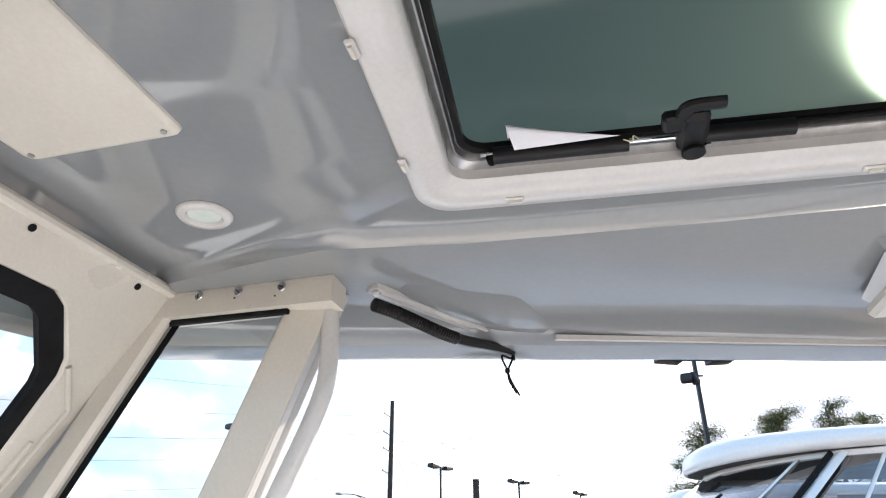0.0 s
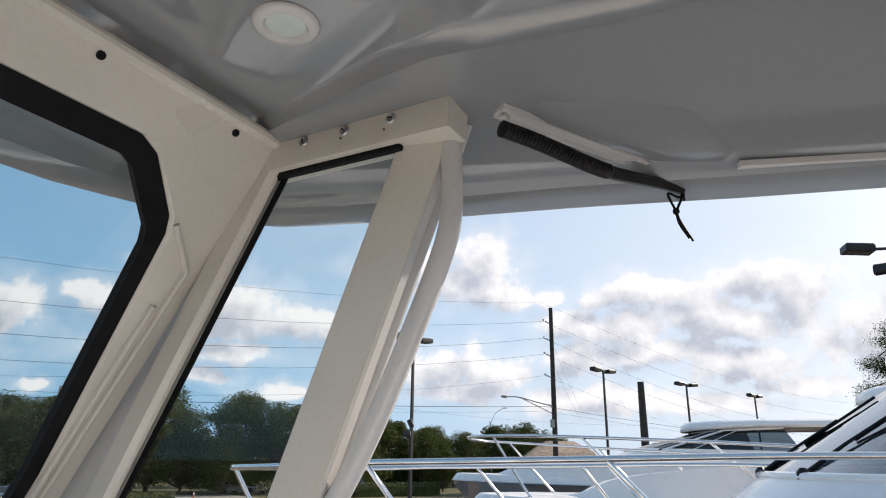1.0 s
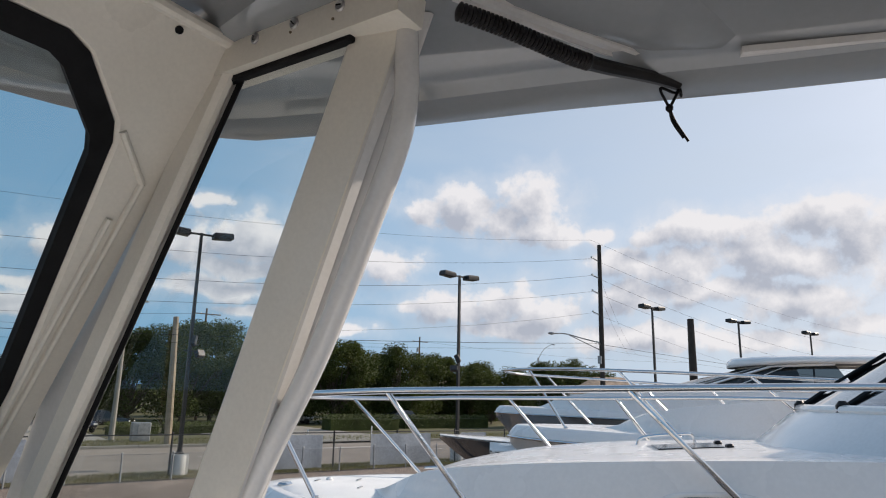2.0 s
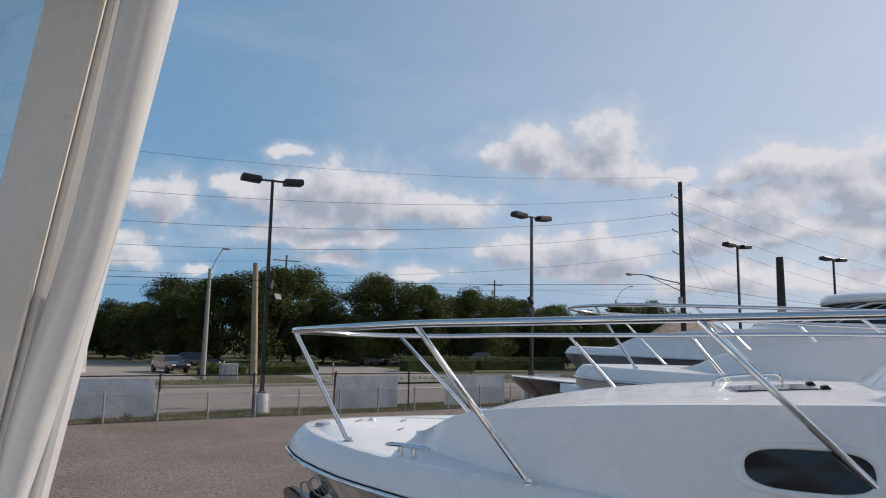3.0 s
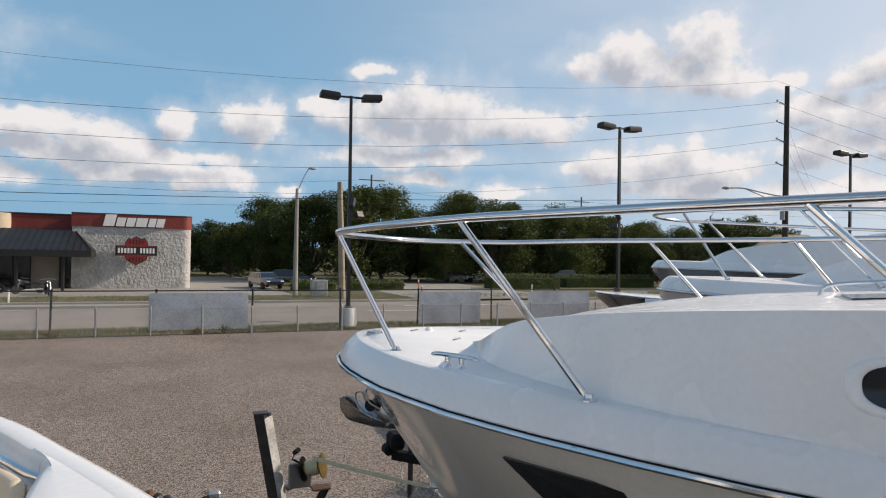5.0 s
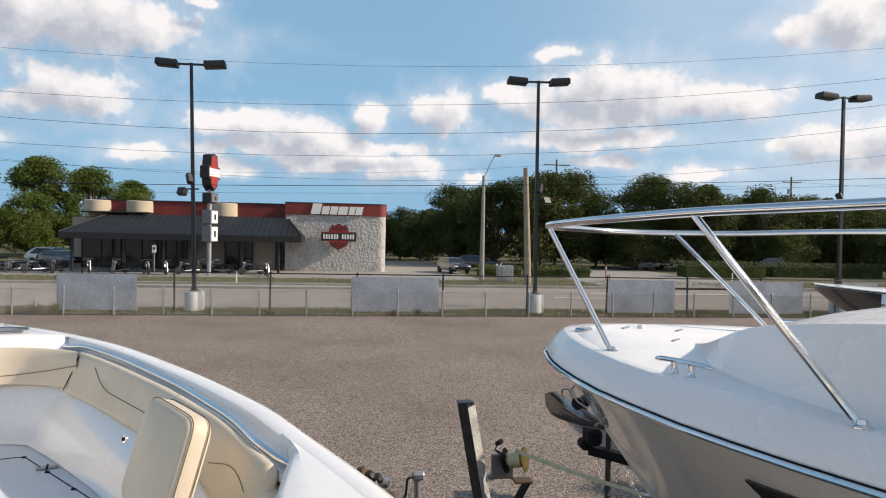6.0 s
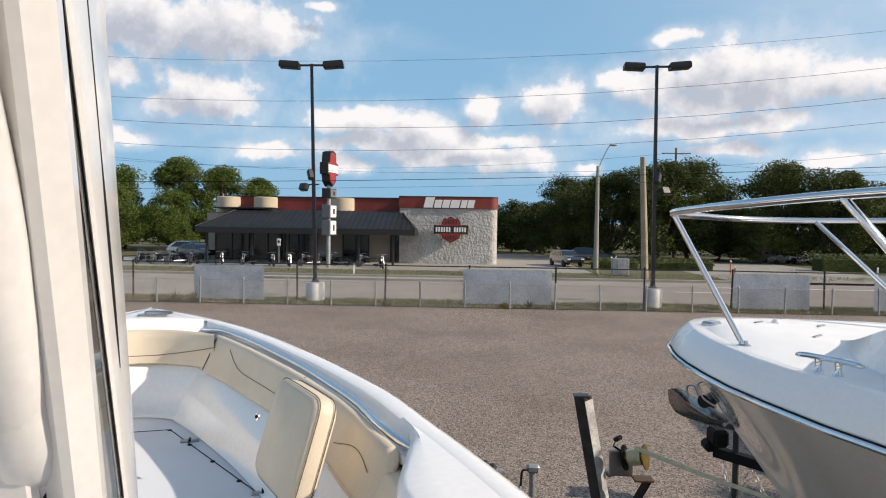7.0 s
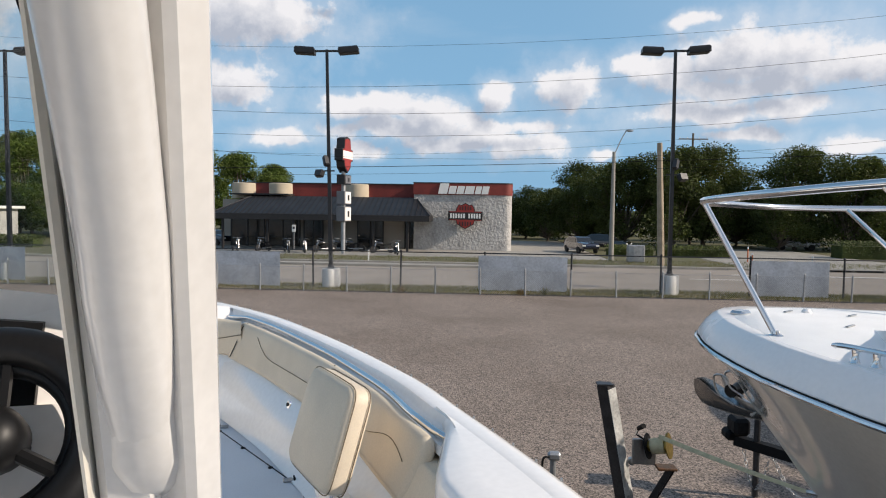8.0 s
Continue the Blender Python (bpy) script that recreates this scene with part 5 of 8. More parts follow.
        Geo().tube(b3, 0.035, 8).ob("windscreen_sill", "gel", boat)
        Geo().tube(t3, 0.03, 8).ob("windscreen_header", "gel", boat)
        for k in (2, 3, 4, 8, 9, 10):
            Geo().tube([b3[k], t3[k]], 0.075 if k in (3, 9) else 0.022, 6, flat=0.4).ob("pillar", "gel", boat, "white windscreen pillar")
        for k, dx in ((3, 1), (3, -1), (9, 1), (9, -1)):
            off = Vector((0.0, 0.085 * dx, 0.0))
            Geo().tube([Vector(b3[k]) + off, Vector(t3[k]) + off], 0.022, 6).ob("pillar_seal", "gasket", boat, "black rubber seal along the pillar")
        out = [(0, 5.54), (0.48, 5.60), (0.84, 5.77), (1.10, 6.02), (1.25, 6.36), (1.33, 6.8), (1.38, 9.0)]
        up = glass_z[1] - 4.30
        def plate(k, z):
            return both([(x * k, s + (1 - k) * (0.9 if s < 5.52 else 0.2)) for x, s in out], lambda s: z + up + 0.09 + 0.055 * (s - 5.6) - 0.008 * (s - 5.6) ** 2)
        Geo().loft([plate(0.2, 4.25), plate(0.93, 4.25), plate(0.985, 4.27), plate(1.0, 4.31), plate(0.98, 4.36), plate(0.9, 4.41), plate(0.6, 4.46), plate(0.2, 4.48)]).ob("hardtop", "gel", boat, "rounded white hardtop", smooth=60)
        Geo().loft([plate(0.90, 4.243), plate(0.90, 4.247)]).ob("headliner", "headliner", boat, "dark hardtop headliner")
        for x0 in ((-0.35, 0.62) if near else ()):
            sw = 4.02 + back * 1.3 + 0.12 * abs(x0)
            tilt = (glass_z[1] - glass_z[0]) / 1.2
            def on_glass(x, d, off):
                return (x, -sw - d, glass_z[0] + off + tilt * d)
            Geo().tube([on_glass(x0, -0.02, 0.05), on_glass(x0 - 0.06, 0.22, 0.06), on_glass(x0 - 0.16, 0.55, 0.05)], [0.02, 0.014, 0.01], 6).ob("wiper", "plastic", boat, "black windscreen wiper")
            Geo().tube([on_glass(x0 - 0.05, 0.30, 0.035), on_glass(x0 - 0.28, 0.82, 0.035)], 0.012, 5).ob("wiper_blade", "plastic", boat)
            Geo().lathe([(0.045, 0), (0.045, 0.05), (0.02, 0.08)], 10, pose(x0, -sw + 0.06, glass_z[0] - 0.02)).ob("wiper_motor", "plastic", boat)
        # white moulding that rises from the trunk to the glass, and the dark shelf behind the glass
        foot = both([(x * 1.10 + 0.02, q - 0.40) for x, q in base], 3.26)
        waist = both([(x * 1.03, q - 0.10) for x, q in base], lambda q: glass_z[0] - 0.06 - 0.01 * (q - 4))
        Geo().loft([foot, waist, b3], closed=False).ob("screen_moulding", "gel", boat, "smooth white moulding below the windscreen", smooth=60)
        Geo().add([(x * 0.97, y - 0.03, z - 0.02) for x, y, z in b3], [tuple(range(len(b3)))]).ob("dash_shelf", "headliner", boat)
    # bow rail, dipping towards the stem and lower on the heeled side
    def rail_height(s, x):
        return rail_z + rail_tilt * max(0, min(s, 4.2) - 0.9) - rail_dip * max(0, 1 - (s - 0.2) / 1.2) - (0.028 * x if x > 0 else 0)

    if rail_z is None:
        return boat
    path = []
    tab = RAIL + [(5.6, 1.66), (7.0, 1.64), (7.5, 1.62)]
    for x, s in [(-h, s) for s, h in tab[::-1]] + [(h, s) for s, h in tab[1:]]:
        path.append((x, -s + reach * max(0.0, 1 - s / 1.5), rail_height(s, x) - (0.62 if s > 7.2 else 0.0)))
    Geo().tube(curve(path, 5), 0.0205, 12).ob("bow_rail", "steel", boat, "polished stainless bow rail")
    struts = [(-1, 0.868, 0.757, 0.40), (-1, 2.17, 1.417, 1.52), (-1, 3.75, 1.60, 2.95), (1, 1.25, 0.98, 0.58), (1, 2.68, 1.50, 2.03), (1, 3.7, 1.62, 3.1)]
    for side, sb, xb, stp in struts:
        xt = lerp(RAIL, stp)
        a, b = Vector((side * (xb if sb < 1.4 else lerp(HALF, sb) - 0.145), -sb, rub_z(sb) + 0.172)), Vector((side * xt, -stp, rail_height(stp, side * xt) - 0.01))
        p = Geo().tube([a, b], 0.0165, 10).ob("stanchion", "steel", boat)
        Geo().lathe([(0.038, 0), (0.038, 0.006), (0.022, 0.014), (0.019, 0.03)], 14, Matrix.Translation(a)).ob("base_flange", "steel", p)
    if near:
        for side in (-1, 1):
            cm = pose(side * 1.10, -1.40, rub_z(1.4) + 0.172, 0, 0, side * 13)
            cl = Geo().tube(curve([(0, -0.15, 0.062), (0, -0.08, 0.068), (0, 0.08, 0.068), (0, 0.15, 0.062)], 4), [0.008] + [0.013] * 11 + [0.008], 10, cm).ob("cleat", "steel", boat, "stainless horn cleat")
            for y in (-0.045, 0.045):
                Geo().lathe([(0.026, 0), (0.02, 0.01), (0.013, 0.03), (0.016, 0.06)], 10, cm @ Matrix.Translation((0, y, 0))).ob("cleat_foot", "steel", cl)
        # anchor stowed at the stem: scoop-shaped fluke, shank, bent roller frame
        an = Geo().loft([[(0.02 + x, y, z) for x, y, z in ring] for ring in (
            [(-0.012, -0.16, 2.42), (0.012, -0.16, 2.42), (0.012, -0.19, 2.39), (-0.012, -0.19, 2.39)],
            [(-0.014, -0.20, 2.33), (0.014, -0.20, 2.33), (0.014, -0.25, 2.29), (-0.014, -0.25, 2.29)],
            [(-0.014, -0.36, 2.27), (0.014, -0.36, 2.27), (0.014, -0.38, 2.20), (-0.014, -0.38, 2.20)],
            [(-0.012, -0.62, 2.26), (0.012, -0.62, 2.26), (0.012, -0.63, 2.21), (-0.012, -0.63, 2.21)])]).ob("anchor", "steel_dull", boat, "galvanised anchor on its stem roller")
        outer, inner = [], []
        for k in range(11):
            u = k / 10
            yy = 0.025 - 0.50 * u
            lo = lerp([(0, 2.25), (0.12, 2.185), (0.6, 2.16), (1, 2.17)], u)
            w = lerp([(0, 0.02), (0.12, 0.05), (0.35, 0.075), (0.7, 0.07), (1, 0.03)], u)
            up = lerp([(0, 0.09), (0.12, 0.17), (0.35, 0.12), (0.7, 0.07), (1, 0.03)], u)
            ring = [(0.02 + w * v, yy, lo + up * abs(v) ** 1.6) for v in (-1, -0.8, -0.5, -0.2, 0, 0.2, 0.5, 0.8, 1)]
            outer.append(ring)
            inner.append([(x * 0.97, y, z + 0.012) for x, y, z in ring])
        Geo().loft([a + b[::-1] for a, b in zip(outer, inner)]).ob("fluke", "anchor_steel", an, "dark polished scoop-shaped fluke", smooth=40)
        for sx in (-0.055, 0.095):
            Geo().tube(curve([(sx, -0.30, 2.25), (sx, -0.19, 2.30), (sx, -0.15, 2.40), (sx, -0.18, 2.43), (sx, -0.24, 2.42), (sx, -0.27, 2.36), (sx, -0.36, 2.32)], 5), 0.007, 8).ob("roller_frame", "steel_dull", an)
        Geo().lathe([(0.045, -0.05), (0.03, 0), (0.045, 0.05)], 14, pose(0.02, -0.26, 2.33, 0, 90, 0)).ob("roller", "plastic", an)
        Geo().lathe([(0.012, -0.08), (0.012, 0.08)], 8, pose(0.02, -0.42, 2.215, 0, 90, 0)).ob("shackle_pin", "steel", an)
    return boat


# winch post's camera-side face: sunlight put into the colour as a pale tone
M["lit_face"] = mat("worn_lit_face", (0.50, 0.50, 0.48), 0.6, var=0.2, scale=6, fine=40)
M["headliner"] = mat("dark_headliner", (0.05, 0.045, 0.04), 0.6, var=0.2, scale=3)
M["anchor_steel"] = mat("dark_polished_steel", (0.34, 0.34, 0.34), 0.2, metal=1.0, var=0.15, scale=5)
NB = pose(1.44, 4.66, 0, 0, 0, 42)
cruiser(NB, "white cabin cruiser with grey hull and steel bow rail")


def small_bow(m, label, hull_mat, top, crown=0.22):
    """A bow-first open boat, seen from afar: hull with a pale deck and dark cockpit cover."""
    boat = thing("motor_boat", label, "boat", m, group="boats along the fence")
    rings, deck = [], []
    for s in (0, 0.08, 0.25, 0.6, 1.1, 1.8, 2.8, 4.5, 7.0):
        h = 1.25 * (1 - (1 - min(s, 4.5) / 4.5) ** 2) ** 0.6 + 0.02
        zk, zr = lerp([(0, top - 0.1), (0.6, top - 0.55), (1.5, top - 1.05), (3, top - 1.3), (7, top - 1.35)], s), top - 0.03 * s
        sec = [(h * (k / 6) ** 0.9, zk + (zr - zk) * (k / 6)) for k in range(7)]
        rings.append([(x, -s, z) for x, z in sec[::-1]] + [(-x, -s, z) for x, z in sec[1:]])
        deck.append([(h + 0.02, -s, zr), (h + 0.02, -s, zr + 0.06), (max(h - 0.12, 0), -s, zr + 0.06 + crown * 0.36), (0, -s, zr + 0.06 + crown * 0.7), (-max(h - 0.12, 0), -s, zr + 0.06 + crown * 0.36), (-h - 0.02, -s, zr + 0.06), (-h - 0.02, -s, zr)])
    Geo().loft(rings, closed=False).ob("hull", hull_mat, boat, smooth=50)
    Geo().loft(deck, closed=False).ob("deck", "gel", boat, smooth=50)
    for k in (-1, 1):
        Geo().tube([(k * (1.25 * (1 - (1 - s / 4.5) ** 2) ** 0.6 + 0.04), -s, top - 0.03 * s + 0.02) for s in (0.02, 0.25, 0.6, 1.1, 1.8, 2.8, 4.4)], 0.014, 6).ob("rub_rail", "gasket", boat)
    Geo().loft([[(-0.9, -2.6, top + 0.1), (0.9, -2.6, top + 0.1), (1.0, -4.2, top + 0.05), (-1.0, -4.2, top + 0.05)], [(-0.75, -3.3, top + 0.42), (0.75, -3.3, top + 0.42), (0.85, -4.0, top + 0.42), (-0.85, -4.0, top + 0.42)]]).ob("windscreen", "tinted", boat, "clear tinted windscreen")
    tr = Geo()
    tr.box((0, -1.0, 0.62), (0.12, 6.0, 0.12)).box((0, -4.5, 0.7), (2.2, 0.12, 0.12))
    tr.ob("trailer_beam", "trailer", boat)
    for x in (-1.1, 1.1):
        Geo().lathe([(0.18, -0.1), (0.33, -0.1), (0.35, -0.05), (0.35, 0.05), (0.33, 0.1), (0.18, 0.1)], 18, pose(x, -4.5, 0.35, 0, 90, 0)).ob("wheel", "tyre", boat)
    Geo().tube([(0, 1.8, 0.0), (0, 1.8, 0.68)], 0.04, 8).ob("jack", "galv", boat)
    return boat

M["hull_mid"] = mat("mid_grey_hull", (0.16, 0.16, 0.165), 0.12, var=0.05, coat=1.0)
M["hull_navy"] = mat("dark_grey_hull", (0.05, 0.055, 0.065), 0.12, var=0.05, coat=1.0)
# the next boats of the row
cruiser(pose(10.3, 11.6, 0.53, 0, 0, 42), "large grey-hulled cabin cruiser with white hardtop", "hull_mid", near=False, rail_z=None, glass_z=(3.45, 3.84), back=0.2, group="boats along the fence")
cruiser(pose(5.80, 6.28, 0.36, 0, 0, 42), "white cabin cruiser with a tall steel bow rail", "gel", near=False, rail_z=3.62, rail_tilt=-0.034, rail_dip=0.0, reach=0.22, trunk_back=0.28, glass_z=(3.40, 4.1), back=0.5, group="boats along the fence")
small_bow(pose(13.7, 18.2, 0, 0, 0, 34), "motor boat with a dark grey hull and white deck edge", "hull_navy", 2.24, 0.02)
small_bow(pose(9.86, 11.2, 0, 0, 0, 42), "low white open motor boat", "gel", 2.36)

# ---- the centre console boat that carries the camera ----
M["deck_grey"] = mat("pale_non_skid", (0.70, 0.72, 0.75), 0.55, var=0.04, scale=2, fine=150, bump=0.15, bump_scale=240)
OWN = pose(-0.45, -0.78, 0, 0, 0, 20)
own = thing("centre_console_boat", "white centre console boat with cream hardtop frame and tan cushions", "boat", OWN)
CX = 0.10
OUT = [(-4.0, 1.40), (0.0, 1.42), (2.0, 1.41), (2.4, 1.385), (2.8, 1.345), (3.4, 1.265), (4.0, 1.095), (4.6, 0.875), (5.0, 0.70), (5.4, 0.48), (5.7, 0.27), (5.88, 0.12), (5.97, 0.02)]
FF = [-4.0, -2, 0, 1, 1.6, 2.0, 2.4, 2.8, 3.1, 3.4, 3.7, 4.0, 4.3, 4.6, 4.8, 5.0, 5.2, 5.4, 5.55, 5.7, 5.8, 5.88, 5.94, 5.97]


def own_half(f):
    return smooth(OUT, f) if f < 5.7 else lerp(OUT, f)


def own_z(f):
    return lerp([(-4, 2.66), (3.0, 2.70), (4.0, 2.735), (5.0, 2.775), (5.97, 2.80)], f)


def band(name, material, table, f0, f1, label="", z=None, closed=False, sides=(-1, 1), n=30, caps=True):
    """A strip of the inner liner drawn along the gunwale; table: (inset from the outer edge, height from the edge)."""
    for side in sides:
        rings = []
        for k in range(n + 1):
            f = f0 + (f1 - f0) * k / n
            h, zz = own_half(f), own_z(f)
            rings.append([(CX + side * max(h - i, 0.0), f, (zz + d) if d > -9 else -d - 20) for i, d in table])
        Geo().loft(rings, closed=closed, caps=caps).ob(name, material, own, label, smooth=50)


# hull shell
rings = []
for f in FF:
    h, zr = own_half(f), own_z(f)
    zk = lerp([(-4, 0.75), (2.5, 0.80), (4.0, 1.05), (5.0, 1.6), (5.6, 2.15), (5.97, 2.72)], f)
    p = 0.5 if f < 2 else 0.5 + 0.75 * (f - 2) / 4
    sec = [(h * (k / 10) ** p if k else 0.0, zk + (zr - zk) * (k / 10) ** (1.4 if f < 3 else 1.1)) for k in range(11)]
    rings.append([(CX + x, f, z) for x, z in sec[::-1]] + [(CX - x, f, z) for x, z in sec[1:]])
Geo().loft(rings, closed=False).add(rings[0], [tuple(range(len(rings[0])))]).ob("hull", "gel", own, "white hull side", smooth=50)
# gunwale: raised outer lip, then the recessed tray
band("gunwale", "gel", [(-0.012, -0.02), (-0.014, 0.005), (0.0, 0.022), (0.02, 0.03), (0.085, 0.032), (0.10, 0.026)], -4.0, 5.96, "white rounded gunwale", n=60)
band("gunwale_tray", "gel", [(0.10, 0.026), (0.108, 0.0), (0.122, -0.026), (0.16, -0.034), (0.178, -0.030), (0.185, -0.06)], 2.72, 5.32, "recessed gunwale tray", n=30)
WIDE = [(-4.0, 0.36), (2.38, 0.345), (2.48, 0.315), (2.71, 0.205), (2.84, 0.140), (2.94, 0.108), (3.04, 0.098)]
for side in (-1, 1):
    rings = []
    for f in (-4.0, -2.0, 0.0, 1.0, 1.6, 2.0, 2.2, 2.38, 2.44, 2.48, 2.56, 2.64, 2.71, 2.79, 2.84, 2.89, 2.94, 3.04):
        h, z, wi = own_half(f), own_z(f), lerp(WIDE, f)
        rings.append([(CX + side * (h - i), f, z + d) for i, d in ((0.088, 0.031), (0.09 + (wi - 0.10) * 0.5, 0.034), (max(wi - 0.035, 0.092), 0.032), (max(wi - 0.012, 0.094), 0.024), (wi, 0.0), (wi + 0.006, -0.36))])
    Geo().loft(rings, closed=False).ob("gunwale_top", "gel", own, "wide white gunwale top", smooth=50)
band("rub_rail", "gasket", [(-0.012, -0.055), (-0.035, -0.05), (-0.04, -0.035), (-0.03, -0.022), (-0.01, -0.02)], -4.0, 5.96, n=60)
# bow deck
rings = []
for f in [5.27, 5.32, 5.37, 5.45, 5.52, 5.6, 5.75, 5.85, 5.93]:
    h, z = max(own_half(f) - 0.085, 0.01), own_z(f)
    d = -0.05 if f < 5.3 else (0.0 if f < 5.35 else 0.03)
    rings.append([(CX - h, f, z + d), (CX - h * 0.5, f, z + d + 0.012), (CX, f, z + d + 0.016), (CX + h * 0.5, f, z + d + 0.012), (CX + h, f, z + d)])
Geo().loft(rings, closed=False).ob("bow_deck", "gel", own, "white bow deck", smooth=60)
Geo().box((CX + 0.06, 5.5, own_z(5.5) + 0.052), (0.20, 0.06, 0.012), b=0.005).ob("anchor_hatch_latch", "steel_dull", own)
Geo().tube(curve([(CX + 0.0, 5.62, own_z(5.6) + 0.05), (CX + 0.02, 5.60, own_z(5.6) + 0.058), (CX + 0.16, 5.56, own_z(5.6) + 0.058), (CX + 0.18, 5.55, own_z(5.6) + 0.05)], 5), 0.010, 8).ob("bow_cleat", "steel_dull", own)
# cushioned coaming, then the white liner down to the deck
FLOOR = 2.27
band("coaming_bolster", "vinyl", [(0.180, -0.055), (0.182, -0.022), (0.192, -0.008), (0.208, -0.004), (0.226, -0.010), (0.240, -0.028), (0.252, -0.06), (0.275, -0.12), (0.312, -0.198), (0.318, -0.214), (0.312, -0.226), (0.28, -0.232)], 2.84, 4.97, "tan padded vinyl coaming bolster", n=36)
BOLSTER = [(0.180, -0.055), (0.182, -0.022), (0.192, -0.008), (0.208, -0.004), (0.226, -0.010), (0.240, -0.028), (0.252, -0.06), (0.275, -0.12), (0.312, -0.198), (0.318, -0.214), (0.312, -0.226), (0.28, -0.232), (0.215, -0.15)]
for side in (-1, 1):
    rings = []
    for k in range(7):
        a = k / 6 * math.pi / 2
        c, f = max(math.cos(a), 0.02), 2.842 - 0.055 * math.sin(a)
        rings.append([(CX + side * (own_half(f) - (0.235 + (i - 0.235) * c)), f, own_z(f) - 0.11 + (d + 0.11) * c) for i, d in BOLSTER])
    Geo().loft(rings).ob("bolster_end", "vinyl", own, "rounded tan vinyl bolster end", smooth=60)
band("liner", "gel_grey", [(0.27, -0.22), (0.335, -0.25), (0.43, -20 - FLOOR - 0.10), (0.47, -20 - FLOOR - 0.02), (0.51, -20 - FLOOR)], -4.0, 4.97, "smooth white inner liner", n=60)
front = []
for k in range(13):
    a = k / 12 * 2 - 1
    front.append(Vector((CX + a * 0.475, 5.31 - 0.30 * a * a, 0)))
rings = []
for inset, z in ((0.0, own_z(5.2) - 0.03), (-0.03, own_z(5.2) - 0.006), (-0.055, own_z(5.2) - 0.004), (-0.08, own_z(5.2) - 0.02), (-0.10, own_z(5.2) - 0.06), (-0.125, own_z(5.2) - 0.21), (-0.08, own_z(5.2) - 0.23)):
    rings.append([(p.x, p.y + inset, z) for p in front])
Geo().loft(rings, closed=False).ob("bow_bolster", "vinyl", own, "tan padded vinyl bow bolster", smooth=50)
pl = [(p.x, p.y - 0.118, own_z(5.2) - 0.165 + 0.09 * ((p.x - CX) / 0.475) ** 2) for p in front]
Geo().tube(pl, 0.0022, 5).ob("stitching", "thread", own)
rings = []
for inset, z in ((-0.07, own_z(5.2) - 0.22), (-0.13, own_z(5.2) - 0.25), (-0.21, FLOOR + 0.12), (-0.26, FLOOR + 0.02), (-0.32, FLOOR)):
    rings.append([(p.x * (1 + inset * 0.3), p.y + inset, z) for p in front])
Geo().loft(rings, closed=False).ob("bow_liner", "gel_grey", own, smooth=50)
# seams where bolster sections meet
for side in (-1, 1):
    for f in (4.94, 3.85):
        h, z = own_half(f), own_z(f)
        Geo().tube([(CX + side * (h - 0.205), f, z - 0.003), (CX + side * (h - 0.242), f - 0.005, z - 0.03), (CX + side * (h - 0.277), f - 0.012, z - 0.12), (CX + side * (h - 0.318), f - 0.02, z - 0.21)], 0.003, 5).ob("bolster_seam", "gasket", own)
    pts = []
    for k in range(15):
        f = 4.72 - 1.2 * k / 14
        dz = -0.13 + 0.085 * max(0, 1 - k / 3) ** 2
        pts.append((CX + side * (own_half(f) - (0.2525 + (-0.06 - dz) * 0.42 if dz < -0.06 else 0.25)), f, own_z(f) + dz))
    Geo().tube(pts, 0.0018, 5).ob("stitching", "thread", own)
# deck with its non-skid and hatch
fl = [(CX - (own_half(f) - 0.42), f) for f in FF if -4 <= f < 5.0] + [(CX - 0.25, 5.0), (CX, 5.12), (CX + 0.25, 5.0)] + [(CX + (own_half(f) - 0.42), f) for f in FF[::-1] if -4 <= f < 5.0]
Geo().slab(fl, FLOOR - 0.05, FLOOR - 0.004).ob("deck", "deck_grey", own, "pale blue-grey non-skid cockpit deck", smooth=0)
g = Geo()
hatch_out = [(CX - 0.24, 4.70), (0.339, 4.69), (0.845, 3.50), (0.86, 2.9), (CX - 0.76, 2.9), (CX - 0.745, 3.50)]
loop = [(x, y, FLOOR - 0.003) for x, y in hatch_out + hatch_out[:1]]
Geo().tube(loop, 0.003, 5).ob("hatch_joint", "gasket", own)
for k in range(5):
    t = k / 4
    Geo().lathe([(0.012, 0), (0.012, 0.005), (0.0, 0.007)], 8, pose(0.339 + 0.508 * t, 4.677 - 1.2 * t, FLOOR - 0.004)).ob("screw", "gasket", own)
for r, f in ((0.462, 4.437), (0.82, 3.60)):
    hg = Geo().box((r, f, FLOOR + 0.002), (0.10, 0.035, 0.010), pose(0, 0, 0), b=0.003).ob("hinge", "steel_dull", own)
    Geo().lathe([(0.006, 0), (0.006, 0.05)], 8, pose(r, f - 0.025, FLOOR + 0.008, -90, 0, 0)).ob("hinge_pin", "gasket", hg)
# rails let into the gunwale tray
for side in (-1, 1):
    pts = []
    for k in range(25):
        f = 2.80 + 2.50 * k / 24
        lift = min(1.0, min(k, 24 - k) / 2.0)
        ins = lerp([(2.80, 0.12), (2.93, 0.165), (3.05, 0.178), (3.45, 0.165), (4.1, 0.14), (4.8, 0.125), (5.3, 0.14)], f)
        pts.append((CX + side * (own_half(f) - ins), f, own_z(f) - 0.025 + 0.027 * lift))
    Geo().tube(curve(pts, 2), 0.0155, 12).ob("grab_rail", "steel", own, "polished stainless grab rail")
Geo().loft([[(1.00, 4.28, 2.70), (1.05, 4.26, 2.70), (1.03, 4.40, 2.70), (0.99, 4.41, 2.70)], [(1.005, 4.30, 2.745), (1.04, 4.28, 2.745), (1.025, 4.39, 2.752), (0.995, 4.40, 2.752)]]).ob("tray_cleat", "gel", own, "white wedge-shaped fitting in the gunwale tray", smooth=20)
